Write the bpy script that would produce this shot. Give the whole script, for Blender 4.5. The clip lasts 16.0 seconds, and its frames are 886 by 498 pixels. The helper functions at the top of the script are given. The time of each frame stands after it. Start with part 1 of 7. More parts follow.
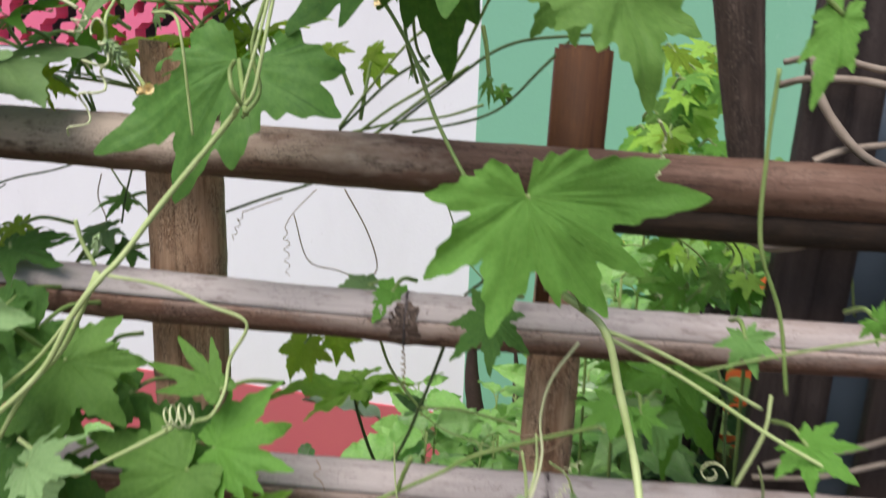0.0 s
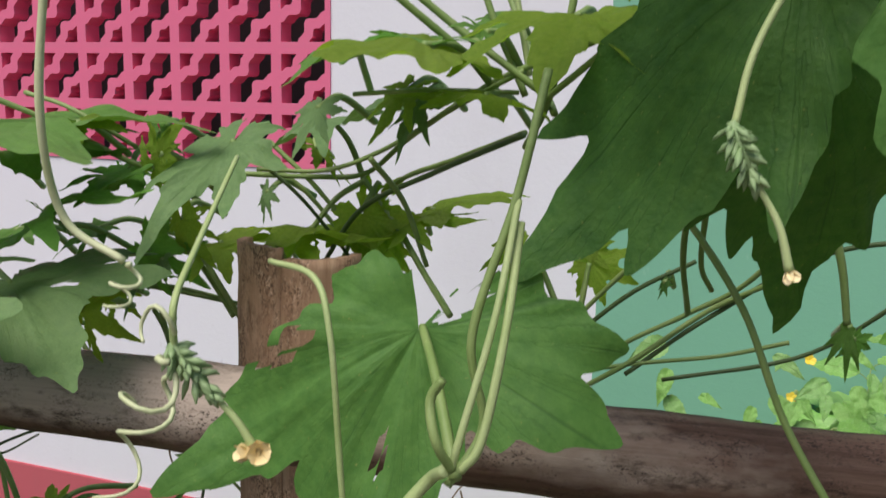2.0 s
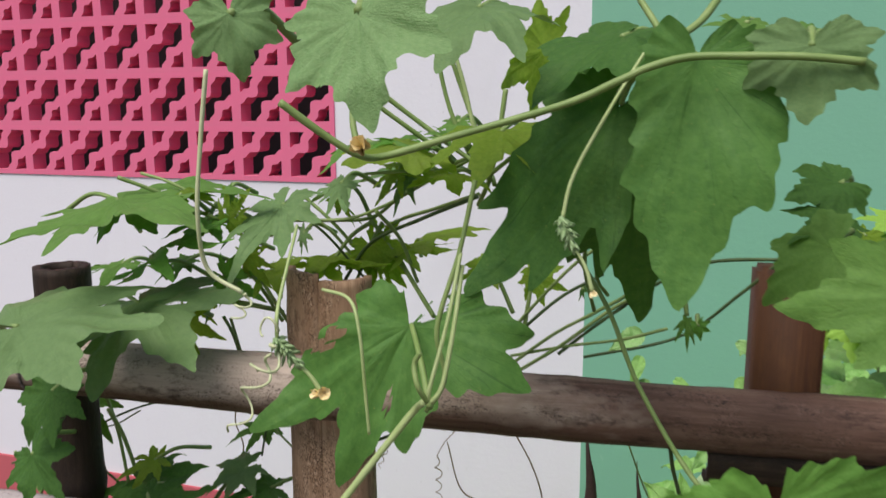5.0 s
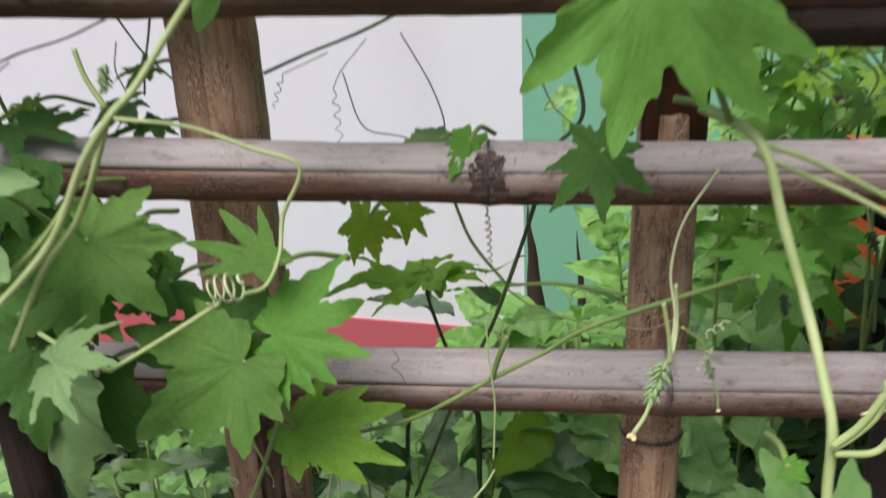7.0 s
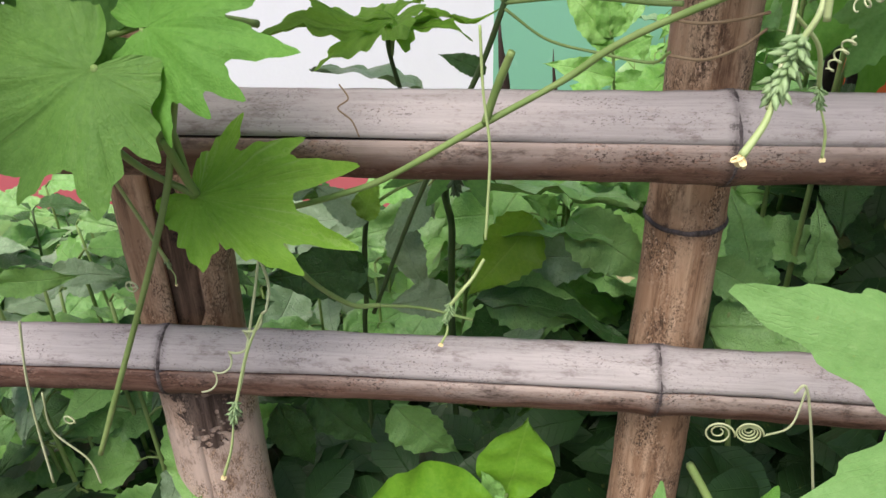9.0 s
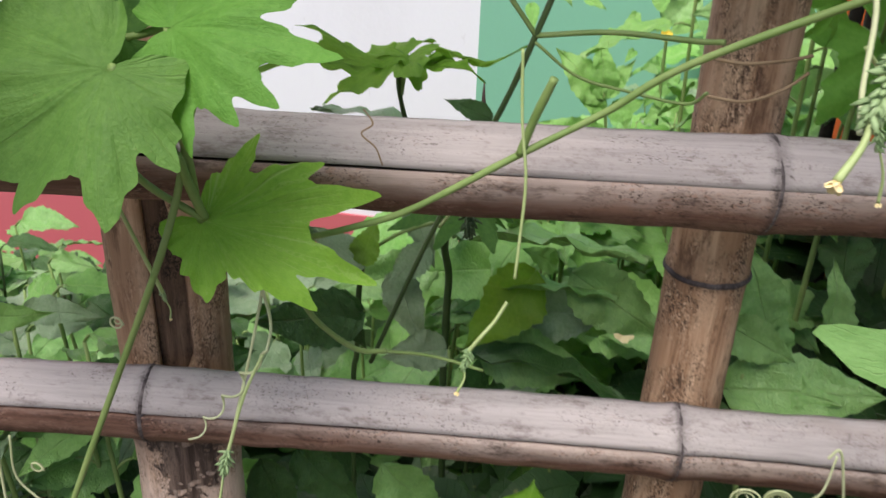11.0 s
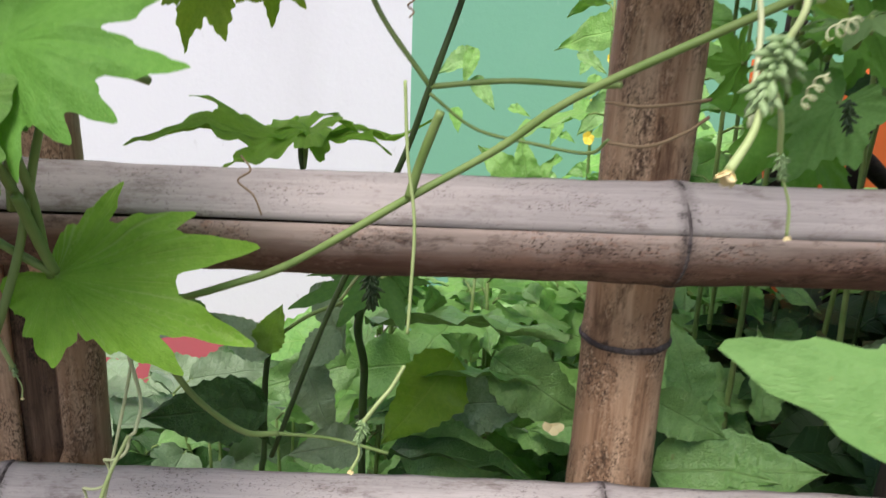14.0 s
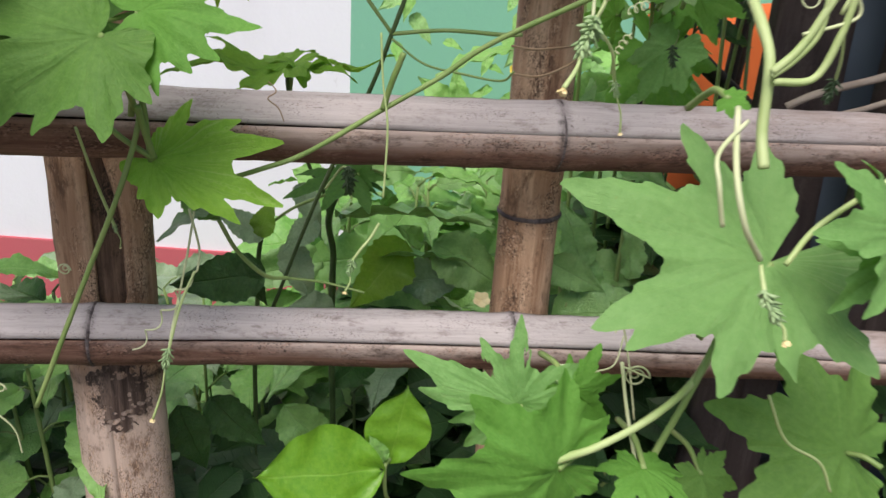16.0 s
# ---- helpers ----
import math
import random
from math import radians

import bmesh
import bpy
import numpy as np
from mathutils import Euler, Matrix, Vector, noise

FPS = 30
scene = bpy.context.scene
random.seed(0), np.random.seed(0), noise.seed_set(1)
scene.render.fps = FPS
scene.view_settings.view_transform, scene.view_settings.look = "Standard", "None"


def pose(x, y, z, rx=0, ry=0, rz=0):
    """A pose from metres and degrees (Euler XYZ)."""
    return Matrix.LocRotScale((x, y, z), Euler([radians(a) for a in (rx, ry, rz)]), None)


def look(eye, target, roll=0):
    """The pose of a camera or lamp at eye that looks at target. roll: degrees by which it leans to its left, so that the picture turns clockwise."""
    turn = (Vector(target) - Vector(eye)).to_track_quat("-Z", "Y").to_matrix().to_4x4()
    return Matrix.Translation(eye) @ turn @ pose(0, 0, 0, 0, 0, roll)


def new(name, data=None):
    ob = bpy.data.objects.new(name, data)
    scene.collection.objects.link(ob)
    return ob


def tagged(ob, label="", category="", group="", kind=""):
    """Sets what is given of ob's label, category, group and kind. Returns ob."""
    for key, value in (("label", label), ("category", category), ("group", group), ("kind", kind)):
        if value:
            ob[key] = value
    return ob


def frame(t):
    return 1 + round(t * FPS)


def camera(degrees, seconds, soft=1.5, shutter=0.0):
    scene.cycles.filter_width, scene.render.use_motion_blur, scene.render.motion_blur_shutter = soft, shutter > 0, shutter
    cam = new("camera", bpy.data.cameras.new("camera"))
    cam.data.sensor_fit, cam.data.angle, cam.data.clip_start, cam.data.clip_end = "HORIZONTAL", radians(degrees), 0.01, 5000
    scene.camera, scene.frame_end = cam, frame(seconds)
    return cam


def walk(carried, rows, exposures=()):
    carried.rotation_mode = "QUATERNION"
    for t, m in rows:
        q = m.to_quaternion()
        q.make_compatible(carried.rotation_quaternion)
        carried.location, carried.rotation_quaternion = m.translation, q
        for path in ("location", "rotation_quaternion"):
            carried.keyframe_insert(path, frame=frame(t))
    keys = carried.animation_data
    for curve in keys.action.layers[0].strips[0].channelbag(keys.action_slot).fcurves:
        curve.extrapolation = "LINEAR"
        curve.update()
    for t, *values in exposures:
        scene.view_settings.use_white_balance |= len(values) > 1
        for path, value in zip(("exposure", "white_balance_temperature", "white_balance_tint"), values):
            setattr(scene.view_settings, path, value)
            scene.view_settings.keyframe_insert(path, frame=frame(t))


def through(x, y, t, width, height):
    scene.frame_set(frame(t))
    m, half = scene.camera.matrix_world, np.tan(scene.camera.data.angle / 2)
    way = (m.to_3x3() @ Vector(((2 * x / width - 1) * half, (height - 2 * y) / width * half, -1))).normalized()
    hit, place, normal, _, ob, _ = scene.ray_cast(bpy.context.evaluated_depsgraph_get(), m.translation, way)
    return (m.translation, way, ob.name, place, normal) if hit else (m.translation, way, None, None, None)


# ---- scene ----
# the camera and its way
cam = camera(56.5, 16.0, shutter=0.4)
PATH = [
    (0, (-0.000, 0.000, 1.650), 12.82, -15.99, 2.28),
    (0.5, (-0.074, 0.109, 1.676), 13.74, -12.63, 2.09),
    (1, (-0.181, 0.209, 1.696), 16.10, -11.37, 1.84),
    (1.5, (-0.209, 0.289, 1.689), 18.04, -10.66, 1.56),
    (2, (-0.204, 0.311, 1.702), 18.76, -9.99, 1.37),
    (2.5, (-0.189, 0.286, 1.735), 19.02, -9.73, 1.00),
    (3, (-0.148, 0.257, 1.746), 18.61, -10.00, 0.91),
    (3.5, (-0.130, 0.239, 1.761), 18.13, -9.92, 0.65),
    (4, (-0.137, 0.220, 1.764), 18.31, -9.56, 0.31),
    (4.2, (-0.155, 0.200, 1.767), 18.85, -9.47, 0.13),
    (6.3, (-0.027, -0.003, 1.728), 18.23, -15.77, -2.48),
    (6.5, (-0.028, 0.016, 1.664), 17.31, -17.33, -2.77),
    (7, (-0.061, 0.101, 1.540), 16.06, -20.73, -2.74),
    (7.5, (-0.106, 0.171, 1.452), 14.58, -23.99, -1.71),
    (8, (-0.120, 0.205, 1.414), 13.48, -26.86, -1.09),
    (8.5, (-0.125, 0.233, 1.395), 12.15, -29.46, -0.56),
    (8.7, (-0.116, 0.258, 1.383), 13.46, -30.90, -1.36),
    (10.8, (-0.152, 0.263, 1.352), 10.63, -28.35, 1.47),
    (11, (-0.155, 0.274, 1.342), 10.70, -26.35, 2.15),
    (11.5, (-0.182, 0.276, 1.273), 11.42, -21.50, 2.92),
    (12, (-0.186, 0.290, 1.249), 11.14, -20.34, 2.52),
    (12.5, (-0.174, 0.297, 1.263), 10.19, -19.63, 2.28),
    (13, (-0.139, 0.330, 1.280), 9.20, -19.08, 1.84),
    (13.5, (-0.140, 0.332, 1.263), 7.53, -18.33, 1.94),
    (14, (-0.130, 0.301, 1.294), 6.74, -17.80, 2.24),
    (14.5, (-0.113, 0.262, 1.323), 5.82, -18.00, 2.34),
    (15, (-0.116, 0.209, 1.310), 4.68, -19.37, 2.65),
    (15.5, (-0.130, 0.146, 1.309), 3.52, -21.00, 3.03),
    (16, (-0.124, 0.074, 1.334), 1.69, -22.18, 3.37),
]


def aim(eye, yaw, pitch, roll):
    return Matrix.Translation(eye) @ pose(0, 0, 0, 90 + pitch, 0, yaw) @ pose(0, 0, 0, 0, 0, roll)


EXPOSURES = [(0, 0.8, 6900, 13), (1, 0.56, 6900, 13), (2, 0.48, 6900, 13), (4.2, 0.44, 6900, 13), (6.5, 0.72, 6900, 13), (7.5, 0.6, 6900, 13), (8.5, 1.03, 6900, 13), (11.5, 0.92, 6900, 13), (14.5, 0.96, 6900, 13), (16, 0.9, 6900, 13)]
walk(cam, [(t, aim(eye, yaw, pitch, roll)) for t, eye, yaw, pitch, roll in PATH], EXPOSURES)

# world and light: soft daylight under a bright hazy sky
world = bpy.data.worlds.new("sky")
scene.world = world
world.use_nodes = True
wn = world.node_tree
sky = wn.nodes.new("ShaderNodeTexSky")
sky.sky_type = "NISHITA"
sky.sun_disc = False
sky.sun_elevation, sky.sun_rotation = radians(60), radians(196)
sky.air_density, sky.dust_density = 1.0, 1.5
wn.nodes["Background"].inputs["Strength"].default_value = 0.060
wn.links.new(sky.outputs[0], wn.nodes["Background"].inputs[0])
sun = new("sun", bpy.data.lights.new("sun", "SUN"))
sun.data.energy, sun.data.angle, sun.data.color = 2.4, radians(44), (1.0, 0.97, 0.93)
sun.matrix_world = look((0, 0, 6), (0.5, 1.78, 2.8))


# ---- materials ----
class Shade:
    """A node material with short calls for its nodes."""

    def __init__(self, name, rough=0.6):
        self.m = bpy.data.materials.new(name)
        self.m.use_nodes = True
        self.t = self.m.node_tree
        self.b = self.t.nodes["Principled BSDF"]
        self.out = self.t.nodes["Material Output"]
        self.b.inputs["Roughness"].default_value = rough

    def n(self, kind, **values):
        node = self.t.nodes.new(kind)
        for key, value in values.items():
            socket = node.inputs[int(key[1:]) if key[0] == "i" and key[1:].isdigit() else key.replace("_", " ")]
            if isinstance(value, bpy.types.NodeSocket):
                self.t.links.new(value, socket)
            else:
                socket.default_value = value
        return node

    def coords(self, scale, kind="Object"):
        tex = self.t.nodes.new("ShaderNodeTexCoord")
        return self.n("ShaderNodeMapping", Vector=tex.outputs[kind], Scale=scale).outputs[0]

    def noise(self, vec, scale, detail=4, rough=0.6):
        return self.n("ShaderNodeTexNoise", Vector=vec, Scale=scale, Detail=detail, Roughness=rough).outputs[0]

    def ramp(self, fac, *stops):
        node = self.n("ShaderNodeValToRGB", Fac=fac)
        while len(node.color_ramp.elements) < len(stops):
            node.color_ramp.elements.new(0.5)
        for e, (p, c) in zip(node.color_ramp.elements, stops):
            e.position, e.color = p, (*c, 1) if len(c) == 3 else c
        return node.outputs[0]

    def mix(self, fac, a, b, how="MIX"):
        node = self.t.nodes.new("ShaderNodeMix")
        node.data_type, node.blend_type = "RGBA", how
        for i, value in ((0, fac), (6, a), (7, b)):
            if isinstance(value, bpy.types.NodeSocket):
                self.t.links.new(value, node.inputs[i])
            else:
                node.inputs[i].default_value = value if i == 0 else (*value, 1)
        return node.outputs[2]

    def math(self, op, a, b=0.0):
        node = self.n("ShaderNodeMath", i0=a, i1=b)
        node.operation = op
        return node.outputs[0]

    def attr(self, name):
        node = self.t.nodes.new("ShaderNodeAttribute")
        node.attribute_name = name
        return node.outputs["Fac"]

    def random(self):
        return self.t.nodes.new("ShaderNodeObjectInfo").outputs["Random"]

    def color(self, value):
        self.t.links.new(value, self.b.inputs["Base Color"])

    def bump(self, height, strength=0.4, distance=0.002):
        self.t.links.new(self.n("ShaderNodeBump", Height=height, Strength=strength, Distance=distance).outputs[0], self.b.inputs["Normal"])


def grey(v):
    return (v, v, v)


def bamboo_material(name, pale, mid, dark, mould=0.5, pits=0.2, lichen=0.3, grain=0.45, bleach_lit=None, bumpy=0.6):
    """Weathered culm: fibre streaks, grime in patches, black mould pits, pale flakes, a thin dark crust at the nodes.
    The bleached tint is sun and rain wear, with light painted into it."""
    s = Shade(name, 0.66)
    rnd = s.random()
    streak = s.noise(s.coords((5, 90, 90)), 1.0, 6, 0.7)
    blotch = s.noise(s.coords((7, 16, 16)), 1.6, 5, 0.65)
    col = s.ramp(streak, (0.30, dark), (0.43, mid), (0.60, pale))
    col = s.mix(s.ramp(blotch, (0.46, grey(0.0)), (0.60, grey(0.75))), col, mid)
    if bleach_lit:
        worn_lit = s.math("ADD", s.attr("worn_lit"), s.math("MULTIPLY", s.math("SUBTRACT", blotch, 0.5), 1.1))
        tint = s.mix(s.ramp(streak, (0.35, grey(0.0)), (0.6, grey(1.0))), tuple(0.78 * c for c in bleach_lit), bleach_lit)
        col = s.mix(s.ramp(worn_lit, (0.28, grey(0.0)), (0.72, grey(1.0))), col, tint)
    grime = s.noise(s.coords((12, 30, 30)), 1.8, 8, 0.78)
    col = s.mix(s.ramp(grime, (0.53, grey(0.0)), (0.66, grey(0.85 * mould))), col, dark)
    fibre = s.noise(s.coords((9, 620, 620)), 1.0, 4, 0.75)
    col = s.mix(grain, col, s.ramp(fibre, (0.34, grey(0.30)), (0.52, grey(1.0))), "MULTIPLY")
    where = s.noise(s.coords((14, 34, 34)), 1.3, 5, 0.65)
    patch = s.ramp(where, (0.46, grey(0.0)), (0.60, grey(1.0)))
    crowd = s.ramp(s.attr("node_far"), (0.008, grey(0.09)), (0.045, grey(0.0)))
    flake = s.ramp(s.noise(s.coords((210, 420, 420), "Object"), 1.0, 3, 0.6), (0.55, grey(0.0)), (0.60, grey(1.0)))
    col = s.mix(s.math("MULTIPLY", s.math("MULTIPLY", flake, patch), lichen), col, tuple(min(0.8, 1.12 * c + 0.03) for c in pale))
    pit = s.noise(s.coords((430, 780, 780)), 1.0, 3, 0.65)
    big = s.noise(s.coords((135, 210, 210)), 1.0, 5, 0.75)
    pit = s.ramp(pit, (0.60 - 0.35 * pits, grey(0.0)), (0.63 - 0.35 * pits, grey(1.0)))
    big = s.math("MULTIPLY", s.ramp(big, (0.64 - 0.25 * pits, grey(0.0)), (0.68 - 0.25 * pits, grey(1.0))), s.ramp(s.math("ADD", where, crowd), (0.49, grey(0.0)), (0.56, grey(1.0))))
    spots = s.math("MAXIMUM", s.math("MULTIPLY", pit, patch), big)
    col = s.mix(s.math("MULTIPLY", spots, mould * 0.85), col, tuple(0.30 * c + 0.008 for c in dark))
    col = s.mix(s.math("MULTIPLY", rnd, 0.25), col, mid)
    ragged = s.noise(s.coords((130, 150, 150)), 1.0, 6, 0.8)
    smear = s.math("SUBTRACT", s.attr("node_far"), s.math("MULTIPLY", s.math("MAXIMUM", s.math("SUBTRACT", ragged, 0.52), 0.0), 0.03))
    col = s.mix(s.ramp(smear, (0.0014, grey(mould * 0.9)), (0.0046, grey(0.0))), col, (0.028, 0.020, 0.021))
    s.color(col)
    s.b.inputs["Specular IOR Level"].default_value = 0.3
    height = s.math("ADD", s.math("MULTIPLY", fibre, 0.7), s.math("SUBTRACT", streak, s.math("MULTIPLY", spots, 0.5)))
    s.bump(height, bumpy, 0.0015)
    return s.m


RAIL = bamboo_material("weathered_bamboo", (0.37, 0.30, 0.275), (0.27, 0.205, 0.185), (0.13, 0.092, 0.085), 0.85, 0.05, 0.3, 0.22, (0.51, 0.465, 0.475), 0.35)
# brown of the lower strips is part weathering, part painted underside shade
RAIL_LOW = bamboo_material("brown_bamboo_with_shade", (0.28, 0.165, 0.125), (0.145, 0.074, 0.055), (0.028, 0.013, 0.010), 1.0, 0.10, 0.8, 0.25, (0.46, 0.37, 0.335), 0.4)
SCAR = bamboo_material("node_scar", (0.20, 0.17, 0.175), (0.065, 0.052, 0.056), (0.022, 0.016, 0.017), 0.9, 0.2, 0.3)
RAIL_TOP = bamboo_material("brown_bamboo", (0.21, 0.13, 0.10), (0.125, 0.068, 0.050), (0.035, 0.018, 0.013), 0.9, 0.12, 0.3, 0.15, (0.56, 0.46, 0.40), 0.35)
POST = bamboo_material("speckled_bamboo", (0.62, 0.425, 0.295), (0.41, 0.245, 0.155), (0.09, 0.045, 0.028), 1.0, 0.24, 1.0, 0.15, (0.76, 0.61, 0.53), 0.4)
CORE = bamboo_material("rotten_bamboo_core", (0.26, 0.16, 0.11), (0.11, 0.065, 0.045), (0.025, 0.016, 0.012), 1.0, 0.3, 0.4)
BURNT = bamboo_material("scorched_bamboo", (0.30, 0.22, 0.18), (0.075, 0.050, 0.042), (0.020, 0.014, 0.012), 1.0, 0.3, 1.0)
ORANGE_WOOD = bamboo_material("orange_brown_wood", (0.19, 0.075, 0.018), (0.115, 0.040, 0.010), (0.04, 0.015, 0.006), 0.4, 0.05, 0.0)
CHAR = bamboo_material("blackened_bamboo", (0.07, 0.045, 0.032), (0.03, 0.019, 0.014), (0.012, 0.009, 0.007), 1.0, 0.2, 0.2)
BARK = bamboo_material("blackened_bark", (0.13, 0.095, 0.08), (0.05, 0.034, 0.028), (0.012, 0.009, 0.008), 1.0, 0.2, 0.5)
OLD_WOOD = bamboo_material("old_grey_wood", (0.24, 0.195, 0.18), (0.085, 0.064, 0.056), (0.014, 0.010, 0.009), 0.9, 0.2, 0.4)


def wall_material(name, base, stain, amount=0.5):
    s = Shade(name, 0.85)
    a = s.noise(s.coords((1.2, 1.2, 0.5)), 1.5, 6, 0.65)
    col = s.mix(s.ramp(a, (0.5, grey(0.0)), (0.75, grey(amount))), base, stain)
    flecks = s.ramp(s.noise(s.coords((28, 28, 14)), 1.0, 3, 0.5), (0.70, grey(0.0)), (0.74, grey(0.5)))
    s.color(s.mix(flecks, col, stain))
    s.bump(s.noise(s.coords((60, 60, 60)), 1.0, 5, 0.6), 0.3, 0.003)
    return s.m


WHITE = wall_material("white_limewash", (0.80, 0.80, 0.89), (0.66, 0.65, 0.72), 0.4)
GREEN = wall_material("sea_green_paint", (0.20, 0.475, 0.345), (0.26, 0.52, 0.40), 0.6)
DADO = wall_material("rose_red_paint", (0.54, 0.115, 0.145), (0.45, 0.14, 0.155), 0.6)
PINK = wall_material("pink_paint", (0.80, 0.165, 0.31), (0.66, 0.20, 0.30), 0.6)
ORANGE = wall_material("orange_sheet", (0.72, 0.15, 0.035), (0.5, 0.12, 0.05), 0.5)
BLUE = wall_material("grey_blue_tarpaulin", (0.085, 0.12, 0.17), (0.16, 0.18, 0.22), 0.7)
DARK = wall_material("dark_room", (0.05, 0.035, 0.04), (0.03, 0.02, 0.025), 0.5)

soil = Shade("dry_soil", 0.95)
soil.color(soil.ramp(soil.noise(soil.coords((3, 3, 3)), 1.0, 8, 0.7), (0.3, (0.06, 0.046, 0.032)), (0.7, (0.17, 0.13, 0.09))))
soil.bump(soil.noise(soil.coords((20, 20, 20)), 1.0, 6, 0.7), 0.8, 0.02)
SOIL = soil.m


def leaf_material(name, deep, fresh, vein, rough=0.5, through=0.35, chevrons=9.0, spread=0.25, chevron_mix=0.36, gloss=0.28, relief=0.5, lines=0.65):
    deep, fresh, vein = (tuple(0.98 * c + 0.02 * (0.35 * q[0] + 0.55 * q[1] + 0.1 * q[2]) for c in q) for q in (deep, fresh, vein))
    s = Shade(name, rough)
    vd, vr, rnd = s.attr("vein_far"), s.attr("vein_along"), s.random()
    blotch = s.noise(s.coords((22, 22, 22)), 1.0, 4, 0.6)
    col = s.mix(s.ramp(blotch, (0.3, grey(0.0)), (0.7, grey(1.0))), deep, fresh)
    col = s.mix(s.math("MULTIPLY", rnd, spread), col, vein)
    side = s.math("ABSOLUTE", s.math("SUBTRACT", s.math("FRACT", s.math("ADD", s.math("MULTIPLY", s.math("SUBTRACT", vr, s.math("MULTIPLY", vd, 0.75)), chevrons), s.math("MULTIPLY", blotch, 0.9))), 0.5))
    side_line = s.ramp(side, (0.02, grey(1.0)), (0.075, grey(0.0)))
    main_line = s.ramp(vd, (0.002, grey(0.8)), (0.012, grey(0.0)))
    line = s.math("MAXIMUM", main_line, s.math("MULTIPLY", side_line, chevron_mix))
    col = s.mix(s.math("MULTIPLY", line, lines), col, vein)
    net = s.n("ShaderNodeTexVoronoi", Vector=s.coords((260, 260, 260)), Scale=1.0)
    net.feature = "DISTANCE_TO_EDGE"
    col = s.mix(0.22, col, s.ramp(net.outputs[0], (0.0, grey(1.0)), (0.25, grey(0.45))), "MULTIPLY")
    spots = s.ramp(s.noise(s.coords((75, 75, 75)), 1.0, 2, 0.5), (0.70, grey(0.0)), (0.75, grey(0.5)))
    col = s.mix(spots, col, (0.30, 0.34, 0.10))
    s.color(col)
    s.b.inputs["Specular IOR Level"].default_value = gloss
    s.bump(s.math("ADD", s.math("MULTIPLY", line, -1.0), s.math("MULTIPLY", s.noise(s.coords((55, 55, 55)), 1.0, 3, 0.5), 1.0)), relief, 0.0014 if relief < 0.6 else 0.003)
    glow = s.n("ShaderNodeBsdfTranslucent", Color=s.mix(1.0, col, (0.9, 1.0, 0.42), "MULTIPLY"))
    both = s.n("ShaderNodeMixShader", Fac=through, i1=s.b.outputs[0], i2=glow.outputs[0])
    s.t.links.new(both.outputs[0], s.out.inputs[0])
    return s.m


YOUNG = leaf_material("fresh_gourd_leaf", (0.115, 0.34, 0.045), (0.17, 0.43, 0.07), (0.26, 0.50, 0.13), 0.55, 0.35)
PALE = leaf_material("pale_gourd_leaf", (0.15, 0.36, 0.09), (0.21, 0.44, 0.13), (0.34, 0.54, 0.22), 0.6, 0.3)
PALE_DUSTY = leaf_material("dusty_pale_gourd_leaf", (0.22, 0.41, 0.16), (0.30, 0.50, 0.22), (0.42, 0.58, 0.30), 0.6, 0.3)
MIDDLE = leaf_material("mid_green_gourd_leaf", (0.105, 0.26, 0.045), (0.155, 0.335, 0.065), (0.24, 0.40, 0.12), 0.55, 0.32)
# these two darker greens hold the hanging upper leaves' shade in their colour
DROOPING = leaf_material("drooping_gourd_leaf", (0.090, 0.24, 0.050), (0.138, 0.32, 0.070), (0.035, 0.11, 0.028), 0.58, 0.28, 6.0, 0.1, 0.3, relief=0.3, lines=0.65)
DARK_SHADED = leaf_material("shade_dark_gourd_leaf", (0.058, 0.17, 0.034), (0.096, 0.235, 0.046), (0.034, 0.10, 0.028), 0.6, 0.3, spread=0.12)
DUSKY = leaf_material("dusky_gourd_leaf", (0.14, 0.27, 0.10), (0.19, 0.33, 0.125), (0.22, 0.34, 0.15), 0.55, 0.25)
YELLOWING = leaf_material("yellow_green_leaf", (0.22, 0.38, 0.035), (0.32, 0.48, 0.06), (0.38, 0.5, 0.12), 0.55, 0.6)
FRESH = leaf_material("bright_gourd_leaf", (0.22, 0.50, 0.035), (0.30, 0.60, 0.055), (0.48, 0.68, 0.22), 0.55, 0.27, lines=0.85, chevron_mix=0.4)
WILD = leaf_material("glossy_shrub_leaf", (0.17, 0.41, 0.10), (0.28, 0.56, 0.165), (0.24, 0.40, 0.14), 0.33, 0.10, 9.0, 0.4, 0.4, 0.75, 0.6)
WILD_LIGHT = leaf_material("light_shrub_leaf", (0.16, 0.43, 0.075), (0.26, 0.57, 0.125), (0.36, 0.60, 0.20), 0.36, 0.18, 9.0, 0.4, 0.4, 0.65, 0.6)
ROUND = leaf_material("glossy_round_leaf", (0.12, 0.34, 0.014), (0.19, 0.43, 0.028), (0.30, 0.55, 0.08), 0.3, 0.2, 4.0, 0.1, 0.25, 0.6, 0.25, 0.5)
WILD_DUSTY = leaf_material("greyish_shrub_leaf", (0.20, 0.34, 0.17), (0.31, 0.45, 0.27), (0.30, 0.40, 0.26), 0.36, 0.10, 9.0, 0.4, 0.5, 0.7, 0.6)
WILD_LIME = leaf_material("backlit_shrub_leaf", (0.17, 0.36, 0.035), (0.25, 0.46, 0.05), (0.33, 0.50, 0.12), 0.4, 0.5, 9.0, 0.3, 0.5, 0.4, 0.5)
# darkened so that the shade of deep gaps sits in the leaf colour
UNDER_SHADE = leaf_material("undergrowth_shade_green", (0.012, 0.045, 0.011), (0.030, 0.09, 0.022), (0.05, 0.11, 0.035), 0.45, 0.08, 9.0, 0.4, 0.4, 0.35, 0.6)
